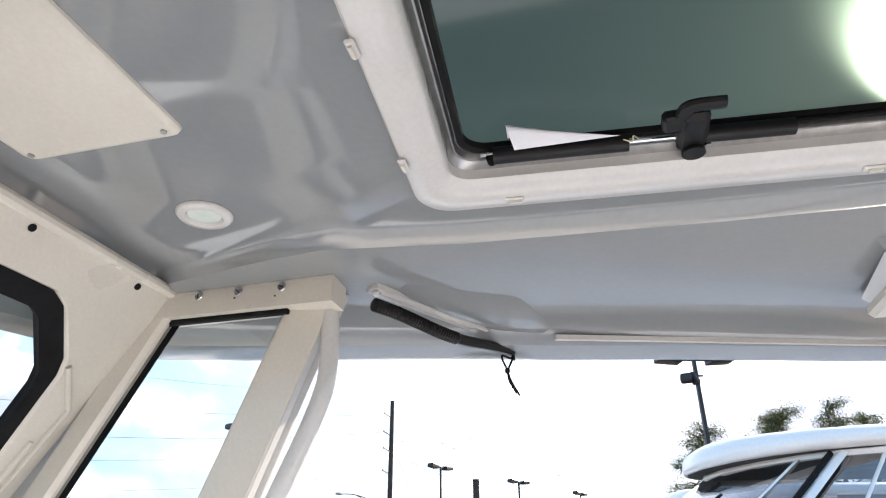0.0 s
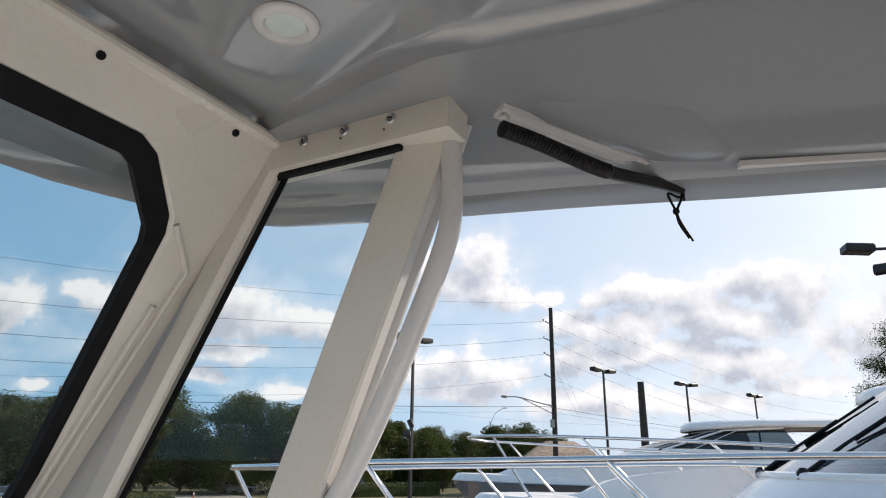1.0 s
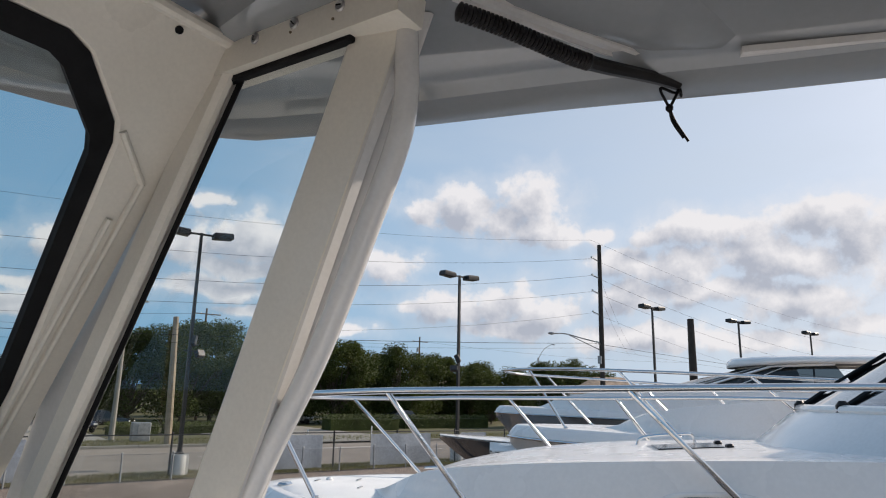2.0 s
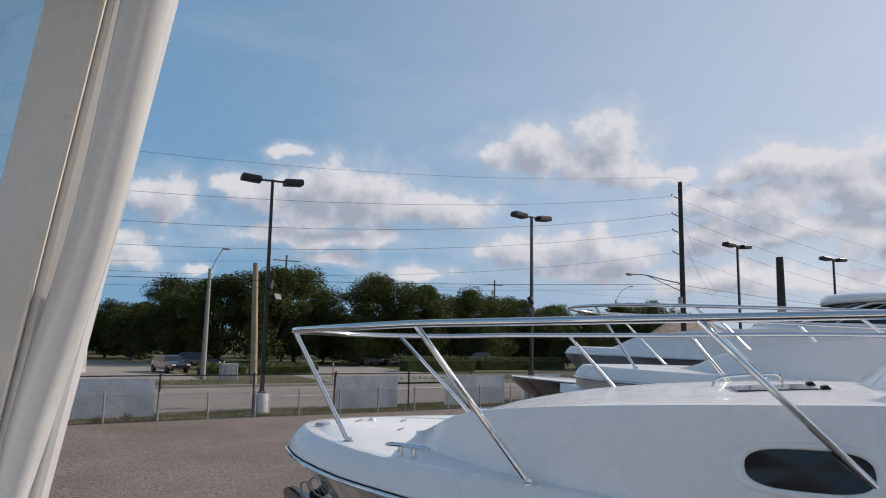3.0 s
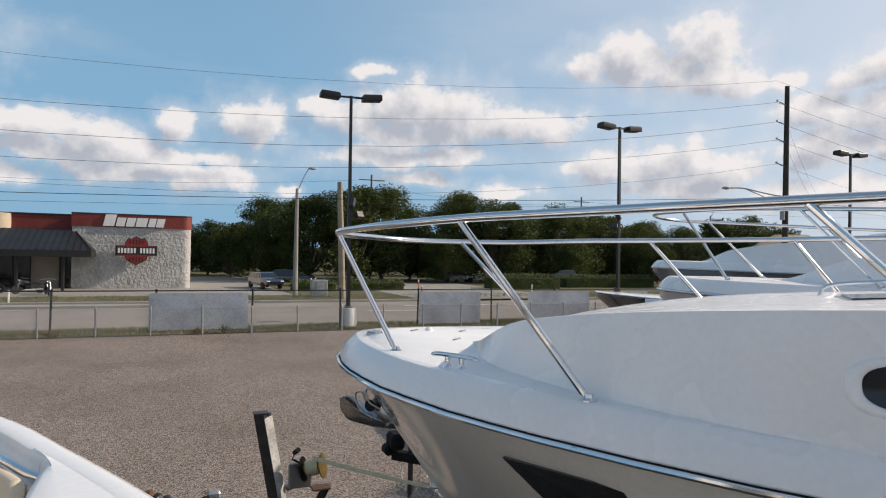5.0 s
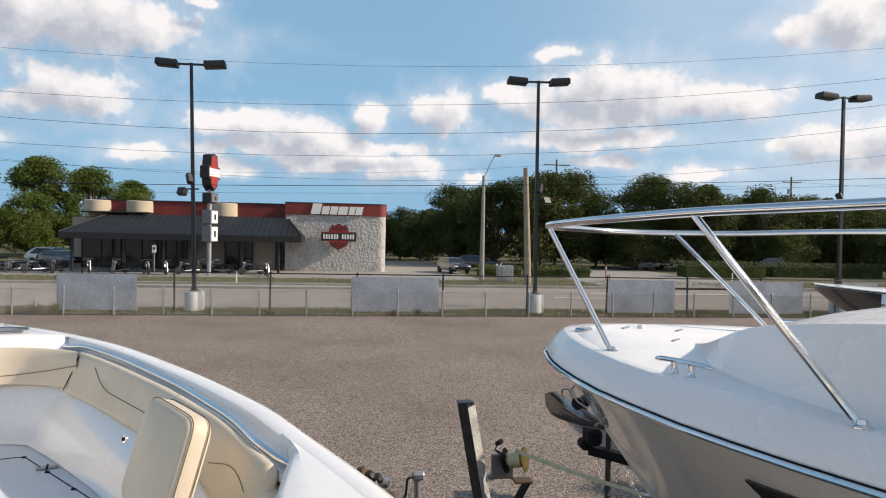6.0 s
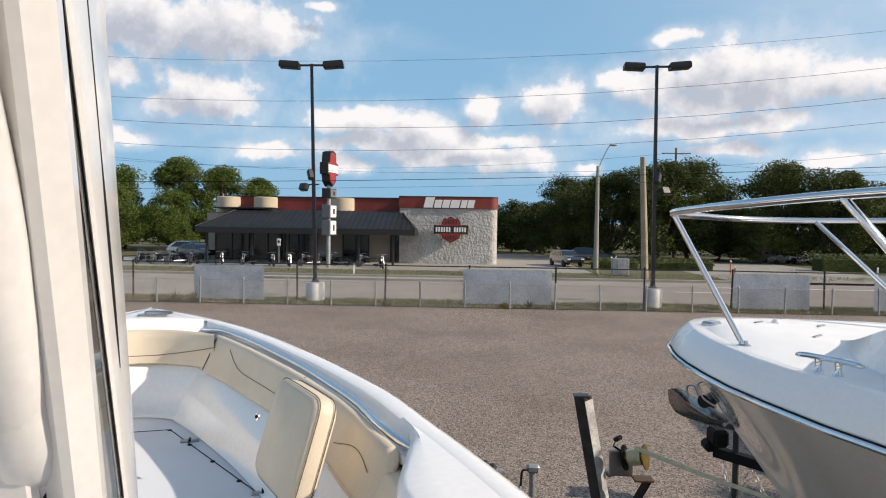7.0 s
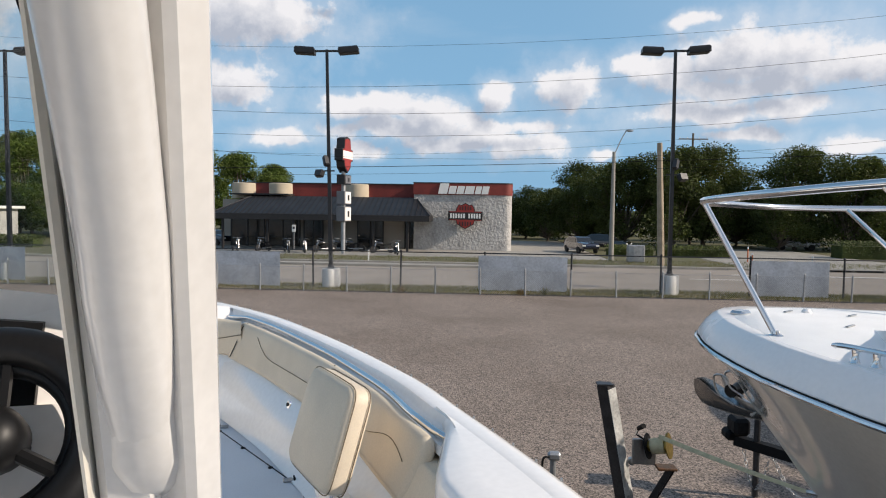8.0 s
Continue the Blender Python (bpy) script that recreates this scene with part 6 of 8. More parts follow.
# hull studs along the outer edge
for k in range(26):
    f = 2.0 + 0.15 * k
    Geo().lathe([(0.0055, 0), (0.0055, 0.010), (0.003, 0.017)], 6, pose(CX + own_half(f) - 0.002, f, own_z(f) + 0.016)).ob("snap_stud", "steel_dull", own)


# forward seat with its backrest, tan vinyl
def cushion(name, w, d, h, m, material="vinyl", r=0.05, label="", parent=None):
    rings = []
    for z, k in ((0, 0.86), (0.12, 0.97), (0.3, 1.0), (0.7, 1.0), (0.88, 0.97), (1.0, 0.86)):
        ring = []
        for i in range(24):
            t = 2 * math.pi * i / 24
            cx, sy = math.cos(t), math.sin(t)
            ring.append((math.copysign(abs(cx) ** 0.25, cx) * (w / 2 - r * (1 - k) * 3), math.copysign(abs(sy) ** 0.25, sy) * (h / 2 - r * (1 - k) * 3), (z - 0.5) * d))
        rings.append(ring)
    o = Geo().loft(rings, m=m).ob(name, material, parent or own, label, smooth=60)
    for zz in (-0.3, 0.3):
        ring = []
        for i in range(33):
            t = 2 * math.pi * i / 32
            cx, sy = math.cos(t), math.sin(t)
            ring.append((math.copysign(abs(cx) ** 0.25, cx) * (w / 2 + 0.002), math.copysign(abs(sy) ** 0.25, sy) * (h / 2 + 0.002), zz * d))
        Geo().tube(ring, 0.0022, 5, m).ob("piping", "thread", o)
    return o


bx, by = Vector((0.243, -0.97, 0)), Vector((0.32, -0.12, 0.93))
bz = bx.cross(by).normalized()
by = bz.cross(bx).normalized()
BACK = Matrix.Translation((0.915, 3.13, 2.655)) @ Matrix((bx, by, bz)).transposed().to_4x4()
cushion("seat_backrest", 0.45, 0.10, 0.40, BACK, label="tan vinyl fold-down backrest with dark stitching")
band("side_pad", "vinyl", [(0.10, -0.085), (0.235, -0.08), (0.25, -0.09), (0.262, -0.12), (0.30, -0.20), (0.335, -0.30), (0.36, -0.46), (0.34, -0.47)], 2.30, 3.30, "tan vinyl side pad", sides=(1,), n=14)
pts = []
for k in range(21):
    f = 2.90 + 0.40 * k / 20
    dz = -0.115 + 0.03 * math.sin(k / 20 * 4.0)
    pts.append((CX + own_half(f) - (0.2525 + (-0.06 - dz) * 0.43), f, own_z(f) + dz))
Geo().tube(pts, 0.0016, 5).ob("stitching", "thread", own)
Geo().box((1.06, 3.05, 2.33), (0.34, 0.9, 0.12), b=0.03).ob("seat_base", "gel", own)
Geo().tube([(0.93, 3.08, FLOOR), (0.93, 3.08, 2.52)], 0.014, 10).ob("backrest_post", "steel", own)
for f, r in ((3.62, 0.82), ):
    Geo().lathe([(0.018, 0), (0.018, 0.006), (0.010, 0.008)], 12, pose(0.80, 3.66, 2.60, 0, -75, 20)).ob("bolt", "steel", own)
    Geo().lathe([(0.009, 0.008), (0.009, 0.012), (0.0, 0.012)], 8, pose(0.80, 3.66, 2.60, 0, -75, 20)).ob("bolt_hole", "gasket", own)

# ---- console, screen frame and hardtop ----
CEIL = 4.40


def wing_f(z):
    return 1.094 + (4.319 - z) * 0.56      # forward edge of the side pane


def rear_f(z):
    return 0.799 + (4.30 - z) * 0.39       # after edge of the side pane


def screen_f(z):
    return 1.15 + (4.33 - z) * 0.75        # plane of the front screen


def raked(fn, r, a, b, d, z0, z1, name, material="cream", label="", e=0.008, n=6):
    """A raked member whose section runs from fn(z)+a to fn(z)+b along the boat and is d thick about r."""
    rings = []
    for k in range(n + 1):
        z = z0 + (z1 - z0) * k / n
        f = fn(z)
        pts = []
        for x, y in ((-1, -1), (1, -1), (1, 1), (-1, 1)):
            lo, hi = (a, b) if b > a else (b, a)
            yy = lo if y < 0 else hi
            for ex, ey in (((0, 1), (1, 0)) if x * y > 0 else ((1, 0), (0, 1))):
                pts.append((r + x * (d / 2 - e * ex), f + yy - y * e * ey, z))
        rings.append(pts)
    return Geo().loft(rings).ob(name, material, own, label, smooth=30)


ZB = FLOOR - 0.02
# front corner post, its groove and the side pane's seal
raked(wing_f, 0.482, 0.014, 0.10, 0.036, ZB, 4.36, "front_post", label="cream raked front corner post", e=0.012)
raked(wing_f, 0.5015, -0.006, 0.016, 0.004, 2.6, 4.30, "pane_seal", "gasket", "black rubber pane seal", e=0.001)
rings = []
for k in range(9):
    z = ZB + (4.36 - ZB) * k / 8
    a, b = wing_f(z) + 0.004, 1.677 - 0.397 * (z - 3.75)
    rings.append([(0.5062, a + 0.002, z), (0.508, a, z), (0.511, a + 0.003, z), (0.513, a + 0.012, z), (0.513, b - 0.02, z), (0.510, b - 0.006, z), (0.503, b, z), (0.49, b - 0.004, z)])
Geo().loft(rings).ob("post_cover", "frame_white", own, "smooth white outer cover of the corner post", smooth=40)
rings = []
for k in range(13):
    z = 3.24 + 1.0 * k / 12
    f, w = 1.546 - 0.47 * (z - 3.71), 0.004 + (0.009 * math.sin(math.pi * k / 4) if k < 4 else 0)
    rings.append([(0.5133, f - w, z), (0.5140, f, z), (0.5133, f + w, z)])
Geo().loft(rings, closed=False).ob("post_seam", "gasket", own, "thin black rubber seam")
# rear post, track and pipe
rings = []
for z in (ZB, 3.0, 3.4, 3.8, 4.2, 4.375):
    f = rear_f(z)
    rings.append([(0.497, f - 0.004, z), (0.499, f, z), (0.525, f, z), (0.525, f - 0.108, z), (0.522, f - 0.112, z), (0.5195, f - 0.110, z), (0.497, f - 0.012, z)])
Geo().loft(rings).ob("rear_post", "cream", own, "cream raked rear frame post", smooth=20)
raked(rear_f, 0.5455, -0.110, -0.072, 0.037, ZB, 4.345, "curtain_track", "frame_white", "off-white curtain track on the rear post", e=0.006)
raked(rear_f, 0.5845, -0.114, -0.072, 0.035, ZB, 4.345, "track_lip", "frame_white", "rounded off-white lip of the curtain track", e=0.014)
raked(rear_f, 0.5655, -0.100, -0.074, 0.006, ZB, 4.34, "track_groove", "gasket", "dark groove along the curtain track", e=0.001)
pipe = curve([(0.556, 1.125, 3.28), (0.556, 1.078, 3.35), (0.555, 1.03, 3.43), (0.555, 0.992, 3.50), (0.551, 0.882, 3.68), (0.535, 0.768, 3.90), (0.534, 0.702, 4.06), (0.538, 0.690, 4.15), (0.538, 0.692, 4.23), (0.542, 0.700, 4.31), (0.548, 0.708, 4.40)], 6)
Geo().tube(pipe, 0.0235, 24).ob("support_pipe", "frame_white", own, "off-white powder-coated support pipe", smooth=70)
Geo().lathe([(0.010, -0.045), (0.024, -0.032), (0.031, -0.01), (0.031, 0.012), (0.026, 0.035), (0.023, 0.05)], 20, pose(0.557, 1.095, 3.33, 35, 0, 0)).ob("pipe_weld", "frame_white", own, "lumpy white weld where the pipe meets the post", smooth=70)
# header over the side pane with its screws
g = Geo()
g.loft([[(0.462, f, z0), (0.540, f, z0), (0.555, f, 4.385), (0.470, f, 4.385), (0.458, f, 4.34)] for f, z0 in ((1.20, 4.285), (0.66, 4.285))])
g.ob("side_header", "cream", own, "cream header over the side pane")
Geo().box((0.545, 0.70, 4.375), (0.11, 0.20, 0.035), pose(0, 0, 0), b=0.012).ob("header_foot", "cream", own)
Geo().box((0.493, 0.97, 4.281), (0.02, 0.36, 0.016), b=0.003).ob("pane_seal", "gasket", own)
for k, f in enumerate((1.036, 0.921, 0.798)):
    m = pose(0.459, f, 4.335, 0, -98, 0)
    sc = Geo().lathe([(0.0125, -0.004), (0.0125, 0.002), (0.009, 0.005), (0.006, 0.002), (0.0, 0.001)], 14, m).ob("screw", "steel_dull", own)
    Geo().box((0, 0, 0.0068), (0.012, 0.0025, 0.002), m @ pose(0, 0, 0, 0, 0, 40 * k)).ob("screw_slot", "gasket", sc)
for k, (f, z) in enumerate(((0.93, 4.318), (0.815, 4.312))):
    Geo().lathe([(0.003, 0), (0.003, 0.002), (0, 0.002)], 8, pose(0.459, f, z, 0, -98, 0)).ob("rivet_hole", "thread", own)
# side pane
Geo().add([(0.505, wing_f(4.29) + 0.01, 4.29), (0.505, rear_f(4.29), 4.29), (0.505, rear_f(2.6), 2.6), (0.505, wing_f(2.6) + 0.01, 2.6)], [(0, 1, 2, 3)]).ob("side_pane", "clear", own, "clear side pane", smooth=0).visible_shadow = False
# front screen: cream surround with its opening, seal and pane
OPEN_HALF = [(0.165, 4.258), (0.215, 4.240), (0.318, 4.150), (0.335, 4.115), (0.390, 3.60), (0.395, 3.0)]
SEAL_HALF = [(0.150, 4.215), (0.185, 4.202), (0.288, 4.112), (0.302, 4.082), (0.358, 3.60), (0.365, 3.02)]
OPEN_OUT = [(-r, z) for r, z in OPEN_HALF[:1]] + OPEN_HALF + [(-r, z) for r, z in OPEN_HALF[:0:-1]]
OPEN_IN = [(-r, z) for r, z in SEAL_HALF[:1]] + SEAL_HALF + [(-r, z) for r, z in SEAL_HALF[:0:-1]]
EDGE = [(-0.20, 4.365), (0.20, 4.365), (0.30, 4.365), (0.44, 4.365), (0.475, 4.34), (0.475, 3.45), (0.475, 2.98), (-0.475, 2.98), (-0.475, 3.45), (-0.475, 4.34), (-0.44, 4.365), (-0.30, 4.365)]


def on_screen(loop, out=0.0):
    n = Vector((0, -1, -0.75)).normalized()
    return [Vector((r, screen_f(z), z)) + n * out for r, z in loop]


Geo().loft([on_screen(EDGE, -0.03), on_screen(EDGE, 0.012), on_screen([(r * 1.03, z + (0.004 if z > 4 else 0)) for r, z in OPEN_OUT], 0.012), on_screen(OPEN_OUT, 0.004), on_screen(OPEN_OUT, -0.03)], caps=False).ob("screen_surround", "cream", own, "cream front screen surround", smooth=30)
Geo().loft([on_screen(OPEN_OUT, 0.008), on_screen(OPEN_IN, 0.006), on_screen(OPEN_IN, -0.02), on_screen(OPEN_OUT, -0.02)], caps=False).ob("screen_seal", "gasket", own, "wide black screen seal", smooth=30)
Geo().add(on_screen(OPEN_IN, -0.006), [tuple(range(12))]).ob("front_screen", "tinted", own, "clear front screen", smooth=0).visible_shadow = False
for a, b in (((0.340, 4.14), (0.434, 4.06)), ((0.434, 4.06), (0.420, 3.3)), ((0.405, 3.98), (0.400, 3.3))):
    Geo().tube(on_screen([a, b], 0.014), 0.008, 8).ob("surround_bead", "cream", own)
# rolled upper edge of the surround against the ceiling
Geo().tube([(-0.475, screen_f(4.352) - 0.012, 4.352), (0.47, screen_f(4.352) - 0.012, 4.352)], 0.016, 10).ob("top_bead", "cream", own)
for r in (-0.30, 0.016, 0.346):
    Geo().lathe([(0.009, 0), (0.009, 0.003), (0.0, 0.004)], 10, Matrix.Translation(on_screen([(r, 4.335)], 0.012)[0]) @ pose(0, 0, 0, 122, 0, 0)).ob("screw", "gasket", own)
# console body, dash and wheel
Geo().loft([[(-0.42, 1.38, FLOOR), (0.40, 1.38, FLOOR), (0.40, 2.05, FLOOR), (-0.42, 2.05, FLOOR)], [(-0.42, 1.48, 3.0), (0.40, 1.48, 3.0), (0.38, 1.97, 2.92), (-0.42, 1.97, 2.92)], [(-0.40, 1.62, 3.22), (0.38, 1.62, 3.22), (0.34, 1.93, 3.12), (-0.40, 1.93, 3.12)]]).ob("console", "gel", own, "white moulded console")
Geo().loft([[(-0.40, 1.60, 3.14), (0.40, 1.60, 3.14), (0.36, 1.92, 3.12), (-0.40, 1.92, 3.12)], [(-0.38, 1.68, 3.46), (0.40, 1.70, 3.355), (0.36, 1.80, 3.345), (-0.38, 1.80, 3.43)]]).ob("dash_hood", "gel", own)
wm = pose(0.315, 1.53, 3.205, -30, 0, 0)
ring = [(0.118 * math.cos(t), 0, 0.118 * math.sin(t)) for t in (2 * math.pi * k / 48 for k in range(49))]
wheel = Geo().tube(ring, 0.0265, 14, wm).ob("steering_wheel", "plastic", own, "black padded steering wheel", smooth=70)
Geo().tube([(x * 0.80, 0.012, z * 0.80) for x, y, z in ring], 0.014, 10, wm).ob("inner_ring", "plastic", wheel, "dark grey inner ring of the wheel", smooth=70)
for a in (90, 210, 330):
    Geo().tube([(0, 0.02, 0), (0.115 * math.cos(radians(a)), 0.005, 0.115 * math.sin(radians(a)))], 0.020, 8, wm, flat=0.5).ob("spoke", "plastic", wheel)
Geo().lathe([(0.040, -0.03), (0.042, 0.0), (0.035, 0.020), (0.020, 0.030), (0.0, 0.033)], 24, wm @ pose(0, 0.0, 0, 90, 0, 0)).ob("hub", "plastic", wheel, "rounded black wheel hub", smooth=60)
Geo().tube([(0, 0.03, 0), (0, 0.10, 0)], 0.03, 10, wm).ob("column", "plastic", wheel)
Geo().loft([[(-0.36, 1.588, 3.15), (0.34, 1.588, 3.15), (0.34, 1.60, 3.15), (-0.36, 1.60, 3.15)], [(-0.35, 1.655, 3.40), (0.34, 1.668, 3.325), (0.34, 1.68, 3.325), (-0.35, 1.67, 3.40)]]).ob("dash_panel", "plastic", own, "black dash panel behind the wheel")
Geo().box((0.20, 1.56, 3.12), (0.10, 0.10, 0.14), b=0.03).ob("throttle_box", "plastic", own)
Geo().tube([(0.20, 1.54, 3.16), (0.20, 1.48, 3.27)], 0.013, 8).ob("throttle_lever", "plastic", own)
Geo().tube(curve([(0.42, 1.95, 2.72), (0.46, 1.98, 2.92), (0.455, 2.02, 2.97), (0.44, 2.08, 2.92), (0.42, 2.1, 2.74)], 6), 0.016, 10).ob("console_handle", "steel", own, "bent steel handle at the console")

# hardtop: one moulding, with the hatch opening through it
TOP_OUT = [(0.0, 1.66), (0.25, 1.64), (0.42, 1.585), (0.60, 1.51), (0.74, 1.40), (0.83, 1.14), (0.90, 0.88), (0.985, 0.54), (1.10, 0.16), (1.19, -0.18), (1.42, -0.9), (1.50, -1.5), (1.50, -2.6), (0.8, -2.8), (0.0, -2.82)]
POLY = TOP_OUT + [(-x, y) for x, y in TOP_OUT[-2:0:-1]]
HC = Vector((-0.115, -0.15))
NA = 96


def cast(poly, c, t):
    """Where the ray from c at angle t leaves the polygon."""
    d = Vector((math.cos(t), math.sin(t)))
    best = None
    for (ax, ay), (bx, by) in zip(poly, poly[1:] + poly[:1]):
        e = Vector((bx - ax, by - ay))
        den = d.x * e.y - d.y * e.x
        if abs(den) < 1e-9:
            continue
        s = ((ax - c.x) * e.y - (ay - c.y) * e.x) / den
        u = ((ax - c.x) * d.y - (ay - c.y) * d.x) / den
        if s > 0 and -1e-6 <= u <= 1 + 1e-6 and (best is None or s > best):
            best = s
    return c + d * best


def rounded(hx0, hx1, hy0, hy1, r, n=6, turn=0.0):
    out = []
    for cx, cy, a0 in ((hx1 - r, hy1 - r, 0), (hx0 + r, hy1 - r, 90), (hx0 + r, hy0 + r, 180), (hx1 - r, hy0 + r, 270)):
        for k in range(n + 1):
            a = radians(a0 + 90 * k / n)
            out.append((cx + r * math.cos(a), cy + r * math.sin(a)))
    if turn:
        px, py, t = hx1, hy1, radians(turn)
        out = [(px + (x - px) * math.cos(t) - (y - py) * math.sin(t), py + (x - px) * math.sin(t) + (y - py) * math.cos(t)) for x, y in out]
    return out


HT = 5.0
HOLE = rounded(-0.44, 0.195, -0.66, 0.295, 0.05, turn=HT)
RECESS = [(-0.46, 1.05), (-0.36, 1.30), (0.36, 1.30), (0.40, 1.08), (0.30, 0.64), (0.36, 0.30), (0.40, -0.30), (0.44, -1.3), (-0.44, -1.3), (-0.40, 0.3)]


def inset(poly, d):
    n, out = len(poly), []
    for i in range(n):
        a, b, c = Vector(poly[i - 1]), Vector(poly[i]), Vector(poly[(i + 1) % n])
        t = (c - a).normalized()
        nrm = Vector((-t.y, t.x))
        if nrm.dot(HC - b) < 0:
            nrm = -nrm
        out.append(tuple(b + nrm * d))
    return out


def ring(poly, z):
    return [(*cast(poly, HC, 2 * math.pi * k / NA), z) for k in range(NA)]


rec2 = [(x * 1.10, y + (0.05 if y > 0.5 else 0)) for x, y in RECESS]
rings = [ring(HOLE, 4.47), ring(HOLE, CEIL), ring(RECESS, CEIL), ring([(x * 1.03, y + 0.01) for x, y in RECESS], CEIL - 0.006), ring(rec2, 4.362), ring(inset(POLY, 0.30), 4.345), ring(inset(POLY, 0.16), 4.325), ring(inset(POLY, 0.13), 4.305), ring(inset(POLY, 0.11), 4.285),
         ring(inset(POLY, 0.02), 4.272), ring(POLY, 4.272), ring(inset(POLY, -0.012), 4.28), ring(inset(POLY, -0.012), 4.34), ring(inset(POLY, 0.05), 4.41), ring(inset(POLY, 0.25), 4.46), ring(HOLE, 4.49), ring(HOLE, 4.47)]
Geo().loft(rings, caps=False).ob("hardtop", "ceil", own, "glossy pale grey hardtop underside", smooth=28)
# moulded pad under the starboard edge
pad = Geo()
pad.loft([[(0.56, 0.50, 4.352), (0.70, 0.24, 4.350), (1.02, 0.13, 4.318), (1.00, 0.30, 4.325), (0.62, 0.56, 4.345)], [(0.60, 0.47, 4.340), (0.72, 0.29, 4.338), (0.96, 0.19, 4.310), (0.95, 0.28, 4.314), (0.64, 0.52, 4.335)]])
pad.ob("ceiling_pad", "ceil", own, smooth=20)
# hatch: moulded frame, metal rims, seal, pane
def hat(g, z):
    base = rounded(-0.44 - g, 0.195 + g, -0.66 - g, 0.295 + g, 0.045 + max(0, g * 0.4), turn=HT)
    return [(x, y, z) for x, y in base]
Geo().loft([hat(0.078, 4.402), hat(0.078, 4.388), hat(0.072, 4.382), hat(0.030, 4.378), hat(0.004, 4.388), hat(-0.004, 4.392), hat(-0.012, 4.40), hat(-0.014, 4.425)], caps=False).ob("hatch_frame", "frame_white", own, "off-white moulded hatch frame", smooth=40)
Geo().loft([hat(-0.010, 4.424), hat(-0.017, 4.418), hat(-0.020, 4.424), hat(-0.026, 4.432), hat(-0.030, 4.432), hat(-0.034, 4.446), hat(-0.038, 4.446)], caps=False).ob("hatch_rim", "steel_dull", own, "brushed aluminium hatch rim", smooth=30)
Geo().loft([hat(-0.036, 4.444), hat(-0.040, 4.441), hat(-0.050, 4.444), hat(-0.052, 4.456)], caps=False).ob("hatch_seal", "gasket", own, smooth=30)
pane = hat(-0.045, 4.457)
Geo().add(pane, [tuple(range(len(pane)))]).ob("hatch_pane", "hatch_glass", own, "smoked green acrylic hatch pane", smooth=0)
for x, y, a in ((0.066, 0.348, 92), (0.248, 0.165, 8), (0.31, -0.52, 5), (-0.25, 0.325, 92)):
    m = pose(x, y, 4.376, 0, 0, a)
    c = Geo().box((0, 0, 0), (0.016, 0.040, 0.008), m, b=0.003).ob("frame_clip", "frame_white", own)
    Geo().tube([(0, -0.014, -0.005), (0.0, 0.012, -0.006)], 0.004, 6, m).ob("clip_tab", "cream", c)
# stay tubes and latch along the hatch's edge
def along(f):
    return 0.152 - 0.10 * (f - 0.2) * 0.87
Geo().tube([(along(0.19), 0.19, 4.426), (along(-0.07), -0.07, 4.426)], 0.0175, 14).ob("hatch_stay", "plastic", own, "black hatch stay tube")
Geo().tube([(along(0.215), 0.215, 4.43), (along(0.18), 0.18, 4.43)], 0.004, 8).ob("stay_pin", "steel", own)
Geo().lathe([(0.010, -0.01), (0.010, 0.01)], 10, pose(along(0.195) + 0.008, 0.195, 4.424, 0, 90, 0)).ob("stay_pivot", "gasket", own)
Geo().tube([(along(-0.06), -0.06, 4.428), (along(-0.17), -0.17, 4.428)], 0.0055, 10).ob("stay_rod", "steel", own)
Geo().tube([(along(-0.19), -0.19, 4.428), (along(-0.37), -0.37, 4.426)], 0.0165, 14).ob("hatch_stay", "plastic", own, "black hatch stay tube")
Geo().tube([(along(-0.37), -0.37, 4.437), (along(-0.64), -0.64, 4.437)], 0.006, 8).ob("seal_edge", "gasket", own)
latch = Geo().box((0.155, -0.186, 4.424), (0.11, 0.055, 0.036), b=0.010).ob("hatch_latch", "plastic", own, "black plastic hatch latch")
Geo().lathe([(0.022, 0), (0.022, 0.022), (0.014, 0.028)], 14, pose(0.205, -0.188, 4.398)).ob("latch_knob", "plastic", latch)
Geo().tube(curve([(0.12, -0.165, 4.42), (0.085, -0.17, 4.418), (0.078, -0.19, 4.418), (0.082, -0.235, 4.418)], 5), 0.015, 10, flat=0.7).ob("latch_lever", "plastic", latch)
Geo().box((0.125, -0.150, 4.424), (0.045, 0.04, 0.028), b=0.007).ob("latch_catch", "plastic", latch)
Geo().lathe([(0.006, 0), (0.006, 0.006), (0, 0.008)], 10, pose(along(-0.2) + 0.012, -0.215, 4.408)).ob("latch_screw", "steel", latch)
# curled slip of paper caught above the stay
rings = []
for k in range(15):
    u = k / 14
    y = 0.145 - 0.20 * u
    w = 0.040 * (1 - u) ** 0.8 + 0.003
    x0 = 0.135 + 0.004 * u
    rings.append([(x0 - w * 1.1 * math.sin(v * 3.6) * (0.35 + 0.65 * (1 - u)) - w * v * 0.55, y + 0.012 * v, 4.420 + 0.030 * (1 - u) * (1 - math.cos(v * 3.6)) * 0.5) for v in (j / 12 for j in range(13))])
curl = Geo().loft(rings, closed=False)
curl.ob("paper_slip", "paper", own, "curled slip of white paper", smooth=80)
Geo().tube(curve([(0.148, -0.06, 4.416), (0.142, -0.075, 4.405), (0.135, -0.078, 4.412), (0.128, -0.085, 4.40)], 4), 0.0015, 5).ob("thread_end", "strap", own)

